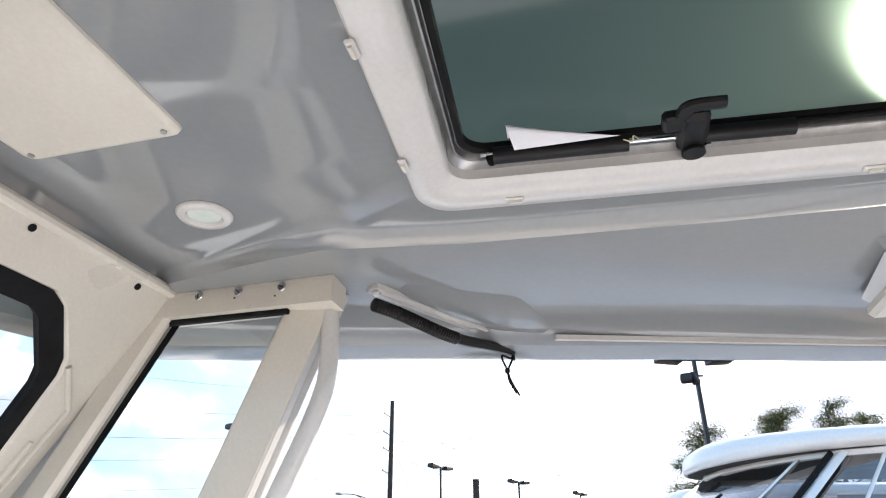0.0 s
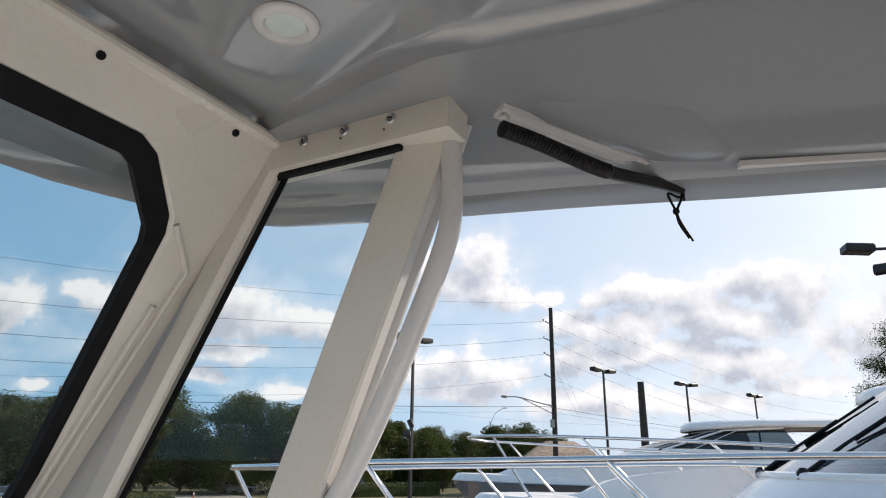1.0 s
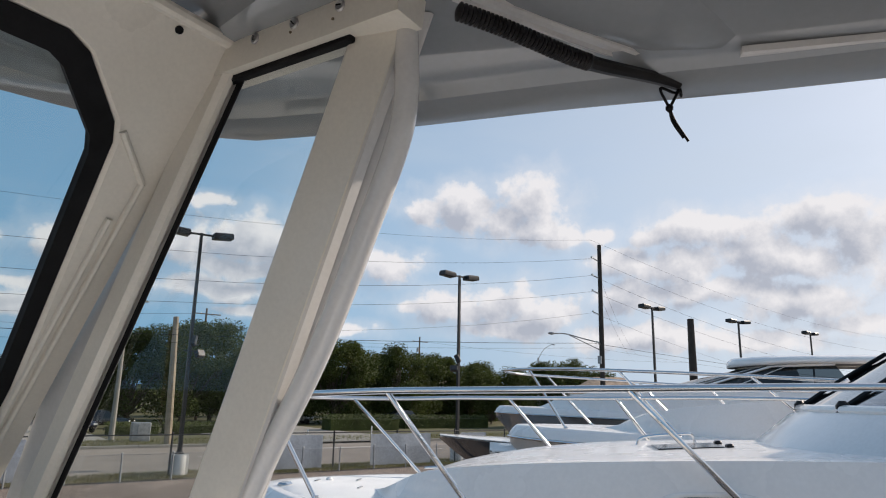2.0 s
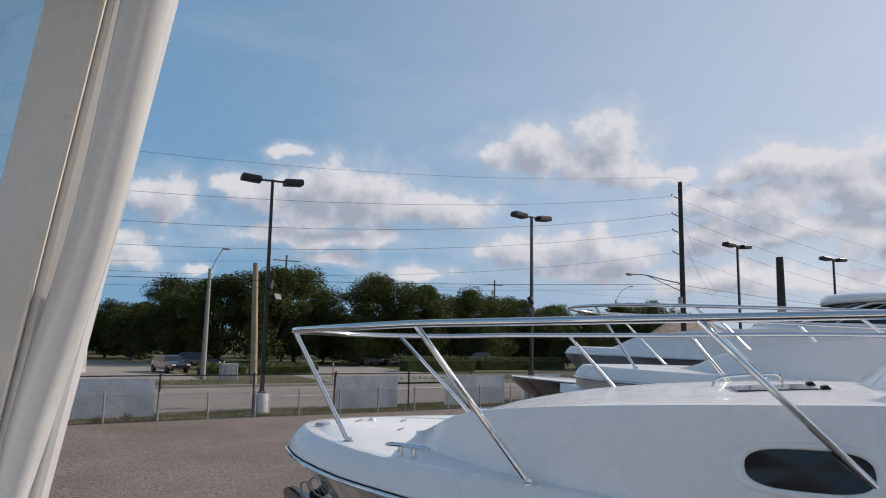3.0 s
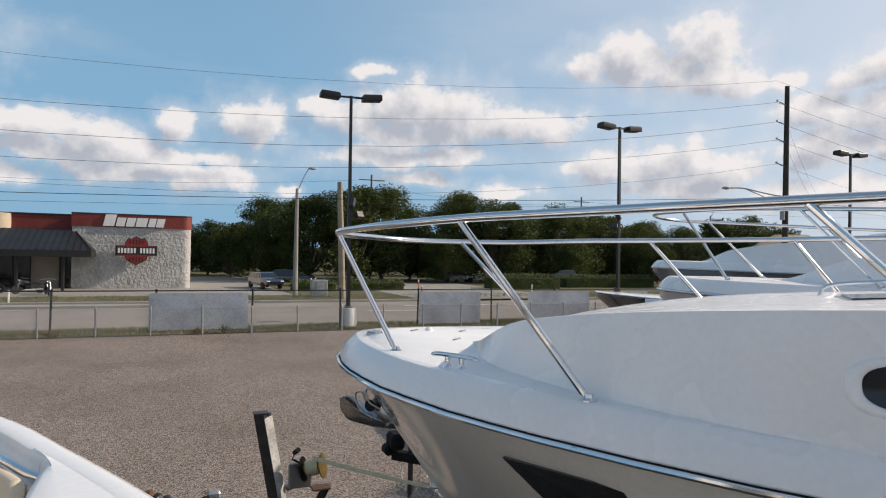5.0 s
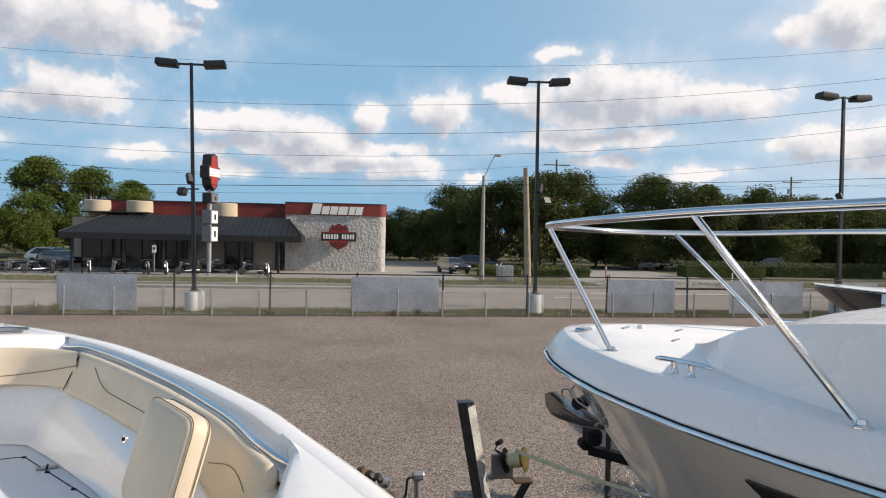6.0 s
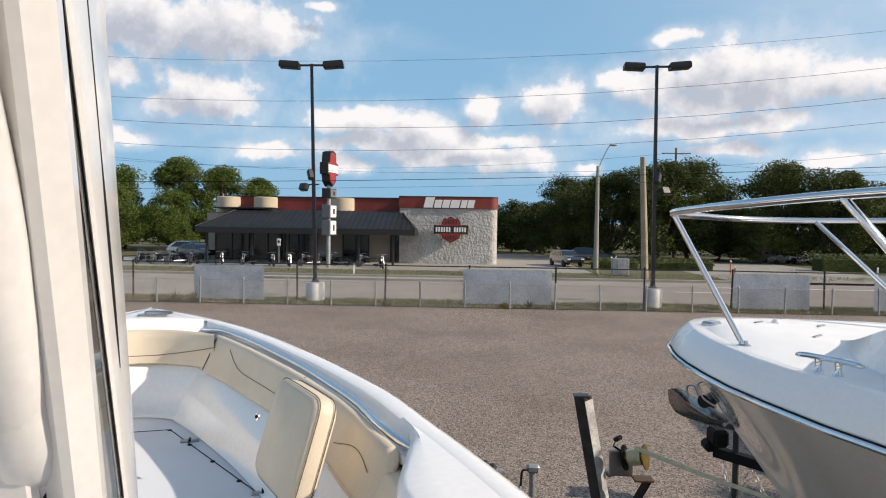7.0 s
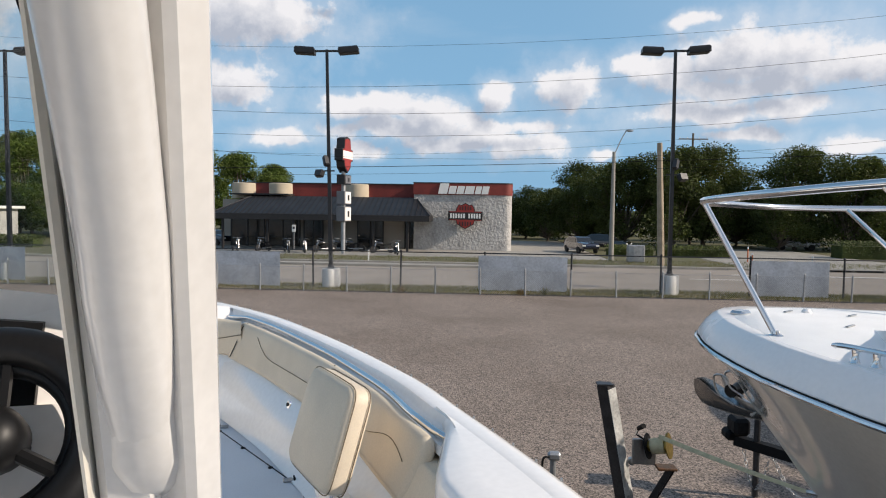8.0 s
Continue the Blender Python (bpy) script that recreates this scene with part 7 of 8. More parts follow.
# round ceiling light
lm = pose(0.172, 0.846, CEIL - 0.001, 180, 0, 0)
light = Geo().lathe([(0.062, 0.0), (0.062, 0.004), (0.055, 0.010), (0.042, 0.011), (0.038, 0.006), (0.036, 0.002)], 40, lm).ob("ceiling_light", "frame_white", own, "round white ceiling light, switched off", smooth=50)
Geo().lathe([(0.038, 0.0025), (0.02, 0.005), (0.0, 0.0055)], 32, lm).ob("lens", "lens", light, "frosted lens")
# screwed cover plate
plate = rounded(-0.62, -0.118, 0.71, 1.03, 0.02, 4)
g = Geo()
g.loft([[(x, y, CEIL - 0.0005) for x, y in rounded(-0.63, -0.108, 0.70, 1.04, 0.025, 4)], [(x, y, CEIL - 0.006) for x, y in rounded(-0.628, -0.110, 0.702, 1.038, 0.024, 4)], [(x, y, CEIL - 0.012) for x, y in plate], [(x, y, CEIL - 0.013) for x, y in rounded(-0.615, -0.123, 0.715, 1.025, 0.018, 4)]])
cover = g.ob("cover_plate", "cream", own, "cream screwed cover plate", smooth=30)
for x, y in ((-0.134, 0.728), (-0.134, 1.012), (-0.60, 0.728), (-0.60, 1.012)):
    Geo().lathe([(0.006, 0), (0.006, 0.003), (0, 0.0035)], 10, pose(x, y, CEIL - 0.013, 180, 0, 0)).ob("screw", "steel_dull", cover)


# curtain tracks at the edge, one with its rolled black sleeve and cord
def track(a, b, label):
    a, b = Vector(a), Vector(b)
    d = (b - a).normalized()
    t = Geo().bar([(-0.022, 0), (0.022, 0), (0.022, -0.014), (0.014, -0.016), (0.008, -0.010), (-0.008, -0.010), (-0.014, -0.016), (-0.022, -0.014)], [a, b]).ob("curtain_track", "frame_white", own, label, smooth=20)
    return t


track((0.548, 0.588, 4.352), (1.027, 0.288, 4.322), "white plastic curtain track")
Geo().box((0.562, 0.58, 4.333), (0.02, 0.02, 0.012), b=0.003).ob("track_stop", "frame_white", own)
track((0.965, 0.165, 4.306), (1.36, -1.05, 4.300), "white plastic curtain track")
p0, p1 = Vector((0.528, 0.575, 4.290)), Vector((1.005, 0.296, 4.280))
pts, rad = [], []
for k in range(121):
    u = k / 120
    q = p0.lerp(p1, u) + Vector((0, 0, -0.012 * math.sin(u * math.pi) + 0.004 * math.sin(u * 9)))
    pts.append(q)
    rib = 0.0022 * (1 if k % 2 else -1) if u < 0.55 else 0.0
    rad.append((0.0165 - 0.007 * max(0, u - 0.5)) * (0.7 if k in (0, 120) else 1.0) + rib)
Geo().tube(pts, rad, 10).ob("rolled_sleeve", "plastic", own, "black ribbed rolled curtain sleeve")
kn = Vector((0.963, 0.310, 4.213))
Geo().tube(curve([p1, p1 + Vector((0.012, 0.0, -0.02)), kn + Vector((0.026, -0.015, 0.045)), kn], 8), 0.0032, 6).ob("cord", "gasket", own, "thin black cord")
Geo().tube(curve([p1, p1 + Vector((-0.014, 0.006, -0.022)), kn + Vector((-0.02, 0.012, 0.04)), kn], 8), 0.0032, 6).ob("cord", "gasket", own, "thin black cord")
Geo().lathe([(0.004, -0.008), (0.008, -0.003), (0.008, 0.004), (0.003, 0.009)], 10, Matrix.Translation(kn)).ob("cord_knot", "gasket", own)
Geo().tube(curve([kn, kn + Vector((0.004, -0.004, -0.03)), kn + Vector((0.026, -0.02, -0.062))], 6), 0.003, 6).ob("cord_end", "gasket", own)
Geo().tube(curve([kn, kn + Vector((0.012, -0.008, -0.028)), kn + Vector((0.042, -0.026, -0.065))], 6), 0.003, 6).ob("cord_end", "gasket", own)
# after leg bracket with its screws
g = Geo()
g.loft([[(0.60, -0.60, 4.357), (0.66, -0.64, 4.355), (0.95, -0.66, 4.335), (0.95, -0.95, 4.335), (0.60, -1.0, 4.357)], [(0.70, -0.66, 4.33), (0.74, -0.67, 4.32), (0.93, -0.69, 4.30), (0.93, -0.92, 4.30), (0.70, -0.95, 4.33)]])
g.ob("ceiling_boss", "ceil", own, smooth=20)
br = Geo().box((0.84, -0.76, 4.285), (0.16, 0.22, 0.04), pose(0, 0, 0), b=0.012).ob("leg_bracket", "cream", own, "cream leg bracket with screws")
for y in (-0.685, -0.735):
    Geo().lathe([(0.010, 0), (0.010, 0.003), (0.006, 0.006), (0, 0.007)], 12, pose(0.762, y, 4.285, 0, -90, 0)).ob("screw", "steel", br)
Geo().tube([(0.86, -0.80, 4.28), (0.80, -1.9, 3.2), (0.76, -2.3, FLOOR)], 0.03, 14).ob("after_leg", "cream", own)

# ---- trailers ----
def rod(t, name, a, b, r, material, label="", n=10):
    return Geo().tube([a, b], r, n).ob(name, material, t, label)


def channel(t, name, a, b, w, d, material, side, label=""):
    """An open steel channel from a to b."""
    k = 0.006
    prof = [(-w / 2, 0), (w / 2, 0), (w / 2, d), (w / 2 - k, d), (w / 2 - k, k), (-w / 2 + k, k), (-w / 2 + k, d), (-w / 2, d)]
    return Geo().bar(prof, [a, b], side=side).ob(name, material, t, label, smooth=20)


def chain(t, a, b, sag, n=16, r=0.011):
    """Separate oval links hanging between a and b."""
    a, b = Vector(a), Vector(b)
    for k in range(n):
        u = (k + 0.5) / n
        p = a.lerp(b, u) - Vector((0, 0, 4 * sag * u * (1 - u)))
        u2 = u + 0.01
        q = a.lerp(b, u2) - Vector((0, 0, 4 * sag * u2 * (1 - u2)))
        d = (q - p).normalized()
        s = d.orthogonal().normalized() if k % 2 else d.cross(d.orthogonal()).normalized()
        L = (b - a).length / n * 0.75 + sag / n * 1.5
        loop = [p + d * L * math.cos(v) + s * r * 1.6 * math.sin(v) for v in (2 * math.pi * i / 10 for i in range(11))]
        Geo().tube(loop, r * 0.36, 5).ob("chain_link", "galv", t)


trailer = thing("boat_trailer", "dark steel boat trailer with winch stand under the cruiser", "trailer")
ux, uy = -0.52, 0.854
def on_tongue(s, r, z):
    return Vector((1.22 + ux * s + uy * r, 5.62 + uy * s - ux * r, z))
Geo().bar([(-0.05, -0.06), (0.05, -0.06), (0.05, 0.06), (-0.05, 0.06)], [on_tongue(1.6, 0, 0.60), on_tongue(-2.0, 0, 0.60)]).ob("tongue", "trailer", trailer)
for sgn in (-1, 1):
    Geo().bar([(-0.04, -0.06), (0.04, -0.06), (0.04, 0.06), (-0.04, 0.06)], [on_tongue(0.2, 0, 0.60), on_tongue(-2.6, sgn * 0.95, 0.60), on_tongue(-8.5, sgn * 0.95, 0.60)]).ob("side_beam", "trailer", trailer)
    Geo().bar([(-0.06, -0.03), (0.06, -0.03), (0.06, 0.03), (-0.06, 0.03)], [on_tongue(-3.0, sgn * 0.55, 0.80), on_tongue(-8.3, sgn * 0.6, 0.80)]).ob("bunk", "wood_dark", trailer)
    for k, s in enumerate((-5.6, -6.5)):
        w = Geo().lathe([(0.19, -0.10), (0.33, -0.11), (0.36, -0.06), (0.36, 0.06), (0.33, 0.11), (0.19, 0.10)], 24, Matrix.Translation(on_tongue(s, sgn * 1.25, 0.36)) @ pose(0, 0, 0, 0, 90, 31)).ob("wheel", "tyre", trailer)
        Geo().lathe([(0.19, -0.08), (0.08, -0.03), (0.08, 0.05), (0.19, 0.08)], 20, Matrix.Translation(on_tongue(s, sgn * 1.25, 0.36)) @ pose(0, 0, 0, 0, 90, 31)).ob("rim", "galv", w)
for s in (-3.2, -5.6, -6.5, -8.2):
    Geo().bar([(-0.04, -0.04), (0.04, -0.04), (0.04, 0.04), (-0.04, 0.04)], [on_tongue(s, -1.2, 0.56), on_tongue(s, 1.2, 0.56)]).ob("crossmember", "trailer", trailer)
for s in (-3.4, -5.0, -7.0):
    Geo().box((0, 0, 0), (0.9, 0.1, 0.16), Matrix.Translation(on_tongue(s, 0, 0.68)) @ pose(0, 0, 0, 0, 0, 31)).ob("keel_pad", "trailer", trailer)
# winch stand
POST = [(1.26, 5.62, 0.60), (0.985, 5.60, 2.05)]
Geo().bar([(-0.048, -0.055), (-0.044, -0.06), (0.044, -0.06), (0.048, -0.055), (0.048, 0.055), (0.044, 0.06), (-0.044, 0.06), (-0.048, 0.055)], POST, side=(0.8, 0.6, 0)).ob("stand_post", "trailer", trailer, "tall dark steel winch post", smooth=20)
Geo().box((0.975, 5.60, 2.055), (0.13, 0.11, 0.02), pose(0, 0, 0), b=0.004).ob("post_cap", "trailer", trailer)
# thin plate over one post face, pale to stand for the sun on it
n1 = Vector((0.6, -0.8, 0)) * 0.064
Geo().bar([(-0.046, -0.003), (0.046, -0.003), (0.046, 0.003), (-0.046, 0.003)], [Vector((1.20, 5.615, 0.92)) + n1, Vector((0.989, 5.60, 2.03)) + n1], side=(0.8, 0.6, 0)).ob("stand_face", "lit_face", trailer, "worn face plate of the post, coloured pale as if sunlit")
channel(trailer, "stand_strut", (1.20, 5.72, 0.64), (1.50, 5.46, 1.42), 0.10, 0.05, "trailer", (0.6, 0.8, 0))
Geo().box((1.30, 5.50, 1.52), (0.20, 0.03, 0.22), pose(0, 0, 0), b=0.01).ob("winch_plate", "steel_dull", trailer)
Geo().box((1.47, 5.45, 1.41), (0.16, 0.12, 0.02), b=0.004).ob("strut_plate", "rust", trailer)
wm = pose(1.395, 5.42, 1.60, 0, 78, -28)
winch = Geo().lathe([(0.045, -0.085), (0.045, 0.085)], 20, wm).ob("winch_drum", "brass", trailer, "gold-zinc winch reel with webbing")
for z in (-0.085, 0.085):
    Geo().lathe([(0.03, z - 0.004), (0.105, z - 0.004), (0.105, z + 0.004), (0.03, z + 0.004)], 26, wm).ob("winch_flange", "brass" if z > 0 else "gasket", winch)
Geo().lathe([(0.064, -0.055), (0.066, 0.0), (0.064, 0.055)], 24, wm).ob("strap_roll", "strap", winch)
Geo().tube([(1.30, 5.50, 1.62), (1.22, 5.46, 1.68), (1.235, 5.43, 1.74)], 0.010, 8).ob("winch_handle", "steel", winch)
Geo().lathe([(0.02, 0), (0.02, 0.1)], 10, pose(1.235, 5.43, 1.74, 60, 20, 0)).ob("handle_grip", "gasket", winch)
Geo().lathe([(0.03, 0), (0.03, 0.05), (0.0, 0.06)], 12, pose(1.22, 5.62, 1.40, 90, 0, 0)).ob("pivot_bolt", "steel_dull", trailer)
for z in (0.9, 1.1):
    Geo().lathe([(0.02, 0), (0.02, 0.02), (0, 0.025)], 6, pose(1.19, 5.56, z, 90, 0, 20)).ob("bolt", "steel_dull", trailer)
# webbing strap to the bow eye
a, b = Vector((1.385, 5.39, 1.69)), Vector((1.972, 4.085, 1.80))
rings = []
for k in range(13):
    u = k / 12
    p = a.lerp(b, u) - Vector((0, 0, 0.012 * 4 * u * (1 - u)))
    tw = radians(70 - 50 * u)
    ax = Vector((0.91, 0.40, 0)) * math.cos(tw) + Vector((0, 0, 1)) * math.sin(tw)
    rings.append([p + ax * 0.016, p + ax * 0.016 + Vector((0, 0, 0.003)), p - ax * 0.016 + Vector((0, 0, 0.003)), p - ax * 0.016])
Geo().loft(rings).ob("winch_strap", "strap", trailer, "yellowed webbing winch strap", smooth=60)
Geo().tube([b + Vector((-0.02, 0.03, 0)), b + Vector((0.03, -0.06, 0.02)), b + Vector((0.05, -0.1, 0.06))], 0.014, 8).ob("bow_hook", "steel_dull", trailer)
# tongue jack with crank, coupler
rod(trailer, "jack_tube", (0.665, 6.54, 0.10), (0.665, 6.54, 1.04), 0.032, "galv")
Geo().lathe([(0.12, 0), (0.12, 0.03), (0.05, 0.10)], 16, pose(0.665, 6.54, 0.0)).ob("jack_foot", "galv", trailer)
Geo().box((0.675, 6.54, 1.07), (0.13, 0.09, 0.08), pose(0, 0, 0), b=0.02).ob("jack_head", "galv", trailer, "galvanised jack head")
Geo().tube(curve([(0.62, 6.50, 1.07), (0.56, 6.47, 1.06), (0.54, 6.46, 0.90), (0.46, 6.42, 0.86)], 5), 0.012, 8).ob("jack_crank", "gasket", trailer)
Geo().box((0.42, 6.98, 0.62), (0.16, 0.34, 0.14), pose(0, 0, 0), b=0.03).ob("coupler", "rust", trailer)
chain(trailer, (0.62, 6.75, 0.58), (0.50, 6.25, 0.30), 0.14, 12)
for k, (x, y, z, m) in enumerate(((0.10, 6.06, 1.30, "rust"), (0.17, 6.04, 1.27, "trailer"), (0.24, 6.05, 1.24, "trailer"), (0.31, 6.06, 1.19, "steel_dull"))):
    Geo().lathe([(0.02, -0.05), (0.045, -0.03), (0.05, 0.02), (0.025, 0.05)], 12, pose(x, y, z, 70, 20 * k, 30)).ob("own_winch_piece", m, None)
for ob_ in [o for o in bpy.data.objects if o.name.startswith("own_winch_piece")]:
    ob_.name = "winch_gear"

# our own boat's trailer: posts, beams and winch gear ahead of the bow
trail2 = thing("boat_trailer", "dark steel boat trailer under the centre console boat", "trailer", OWN)
for ob_ in [o for o in bpy.data.objects if o.name.startswith("winch_gear")]:
    ob_.parent = trail2
    ob_.matrix_parent_inverse = OWN.inverted()
Geo().box((CX, 2.6, 0.6), (0.1, 9.0, 0.12), b=0.01).ob("tongue", "trailer", trail2)
Geo().bar([(-0.05, -0.04), (0.05, -0.04), (0.05, 0.04), (-0.05, 0.04)], [(CX + 0.1, 6.3, 0.6), (CX + 0.32, 6.62, 1.24)], side=(1, 0, 0)).ob("stand_post", "trailer", trail2)
for sgn in (-1, 1):
    Geo().box((CX + sgn * 0.9, -0.8, 0.6), (0.1, 6.4, 0.12), b=0.01).ob("side_beam", "trailer", trail2)
    Geo().box((CX + sgn * 0.55, -0.6, 0.80), (0.12, 5.6, 0.10), b=0.01).ob("bunk", "wood_dark", trail2)
    for y in (-1.6, -2.5):
        Geo().lathe([(0.19, -0.10), (0.33, -0.11), (0.36, -0.06), (0.36, 0.06), (0.33, 0.11), (0.19, 0.10)], 24, pose(CX + sgn * 1.12, y, 0.36, 0, 90, 0)).ob("wheel", "tyre", trail2)
for y in (1.4, -0.6, -2.0, -3.6):
    Geo().box((CX, y, 0.58), (2.0, 0.1, 0.1), b=0.01).ob("crossmember", "trailer", trail2)
    Geo().box((CX, y, 0.70), (0.3, 0.12, 0.16), b=0.01).ob("keel_pad", "trailer", trail2)
Geo().tube([(CX, 7.0, 0), (CX, 7.0, 0.7)], 0.035, 10).ob("jack", "galv", trail2)

# the next trailer's tongue showing under the bow, with its chains
tr3 = thing("boat_trailer", "rusty trailer tongue with coupler and hanging safety chains", "trailer")
Geo().bar([(-0.06, -0.06), (0.06, -0.06), (0.06, 0.06), (-0.06, 0.06)], [(3.18, 8.44, 0.66), (6.6, 4.65, 0.62), (9.5, 1.4, 0.62)]).ob("tongue", "gasket", tr3)
Geo().box((3.12, 8.50, 0.72), (0.15, 0.22, 0.14), pose(0, 0, 0), b=0.04).ob("coupler", "gasket", tr3)
Geo().box((3.2, 8.42, 0.86), (0.20, 0.30, 0.22), b=0.04).ob("brake_actuator", "gasket", tr3)
Geo().tube([(3.36, 8.24, 0.02), (3.36, 8.24, 1.02)], 0.038, 10).ob("jack", "trailer", tr3)
Geo().box((3.36, 8.24, 1.06), (0.12, 0.12, 0.1), b=0.02).ob("jack_head", "galv", tr3)
Geo().tube([(3.42, 8.20, 1.05), (3.56, 8.10, 1.04), (3.57, 8.09, 0.92)], 0.011, 6).ob("jack_crank", "galv", tr3)
chain(tr3, (3.25, 8.36, 0.58), (3.45, 8.10, 0.52), 0.42, 22, 0.014)
chain(tr3, (3.50, 8.10, 0.60), (3.95, 7.60, 0.56), 0.40, 24, 0.014)
for sgn in (-1, 1):
    Geo().lathe([(0.19, -0.10), (0.33, -0.11), (0.36, -0.06), (0.36, 0.06), (0.33, 0.11), (0.19, 0.10)], 20, pose(9.0 + sgn * 0.8, 2.0 + sgn * 0.7, 0.36, 0, 90, 42)).ob("wheel", "tyre", tr3)
# stands that carry the far cruiser
st = thing("boat_stand", "steel boat stands with blocks under a cruiser", "stand")
for s, r in ((2.2, 0), (5.0, 0.7), (5.0, -0.7), (8.0, 0.7), (8.0, -0.7)):
    q = pose(10.3, 11.65, 0, 0, 0, 42) @ Vector((r, -s, 0))
    Geo().loft([[(q.x + x * 0.4, q.y + y * 0.4, 0) for x, y in ((-1, -1), (1, -1), (1, 1), (-1, 1))], [(q.x + x * 0.15, q.y + y * 0.15, 1.38) for x, y in ((-1, -1), (1, -1), (1, 1), (-1, 1))]]).ob("stand", "trailer", st)


# ---- parked vehicles and motorcycles across the road ----
def car(m, paint, label, tall=1.0):
    t = thing("car", label, "car", m)
    sec = [(-2.3, 0.55, 0.78), (-2.2, 0.42, 0.92), (-1.5, 0.36, 0.98), (-1.0, 0.36, 1.02), (-0.4, 0.36, 1.42 * tall), (0.5, 0.36, 1.47 * tall), (1.3, 0.36, 1.42 * tall), (1.9, 0.38, 1.08 * tall), (2.25, 0.45, 1.0), (2.32, 0.6, 0.85)]
    rings = []
    for y, zb, zt in sec:
        w = 0.86 if abs(y) < 2.1 else 0.76
        top = min(zt, 0.95)
        rings.append([(-w, y, zb), (w, y, zb), (w + 0.03, y, (zb + top) / 2), (w - 0.03, y, top), (w * (0.72 if zt > 1.2 else 0.94), y, zt), (-w * (0.72 if zt > 1.2 else 0.94), y, zt), (-w + 0.03, y, top), (-w - 0.03, y, (zb + top) / 2)])
    Geo().loft(rings).ob("body", paint, t, smooth=40)
    g = Geo()
    for s in (-1, 1):
        Geo().add([(s * 0.862, -0.85, 0.97), (s * 0.66, -0.38, 1.36 * tall), (s * 0.655, 1.2, 1.37 * tall), (s * 0.85, 1.75, 1.0)], [(0, 1, 2, 3)]).ob("side_window", "dark_glass", t, smooth=0)
        for y in (-1.45, 1.4):
            w = Geo().lathe([(0.2, -0.1), (0.31, -0.1), (0.33, -0.05), (0.33, 0.05), (0.31, 0.1), (0.2, 0.1)], 18, pose(s * 0.79, y, 0.33, 0, 90, 0)).ob("wheel", "tyre", t)
            Geo().lathe([(0.2, -0.02), (0.05, 0.02), (0.2, 0.04)], 14, pose(s * 0.84, y, 0.33, 0, 90, 0)).ob("rim", "steel_dull", w)
        Geo().box((s * 0.62, -2.27, 0.72), (0.34, 0.08, 0.15), b=0.03).ob("headlight", "lamp_glass", t)
        Geo().box((s * 0.62, 2.31, 0.82), (0.3, 0.05, 0.16), b=0.02).ob("tail_light", "sign_red", t)
    Geo().add([(-0.80, -1.02, 1.03), (0.80, -1.02, 1.03), (0.60, -0.42, 1.405 * tall), (-0.60, -0.42, 1.405 * tall)], [(0, 1, 2, 3)]).ob("windscreen", "dark_glass", t, smooth=0)
    Geo().add([(-0.60, 1.36, 1.39 * tall), (0.60, 1.36, 1.39 * tall), (0.78, 1.92, 1.10 * tall), (-0.78, 1.92, 1.10 * tall)], [(0, 1, 2, 3)]).ob("rear_window", "dark_glass", t, smooth=0)
    Geo().box((0, -2.30, 0.52), (1.3, 0.06, 0.14), b=0.02).ob("grille", "gasket", t)
    return t


car(pose(8.75, 60.0, 0.06, 0, 0, 14), "car_blue", "dark blue saloon car parked beside the shop")
car(pose(11.8, 64.5, 0.06, 0, 0, 60), "car_black", "black car parked under the trees", 1.1)
car(pose(33.0, 72.0, 0.06, 0, 0, 80), "car_silver", "silver estate car parked beyond the trees", 1.12)
car(pose(-28.5, 66.0, 0.06, 0, 0, 75), "car_silver", "silver car parked beside the shop", 1.1)
car(pose(-26.0, 62.0, 0.06, 0, 0, 60), "car_blue", "dark blue car parked beside the shop")
car(pose(43.5, 64.0, 0.06, 0, 0, 85), "car_black", "dark van parked beyond the road", 1.25)


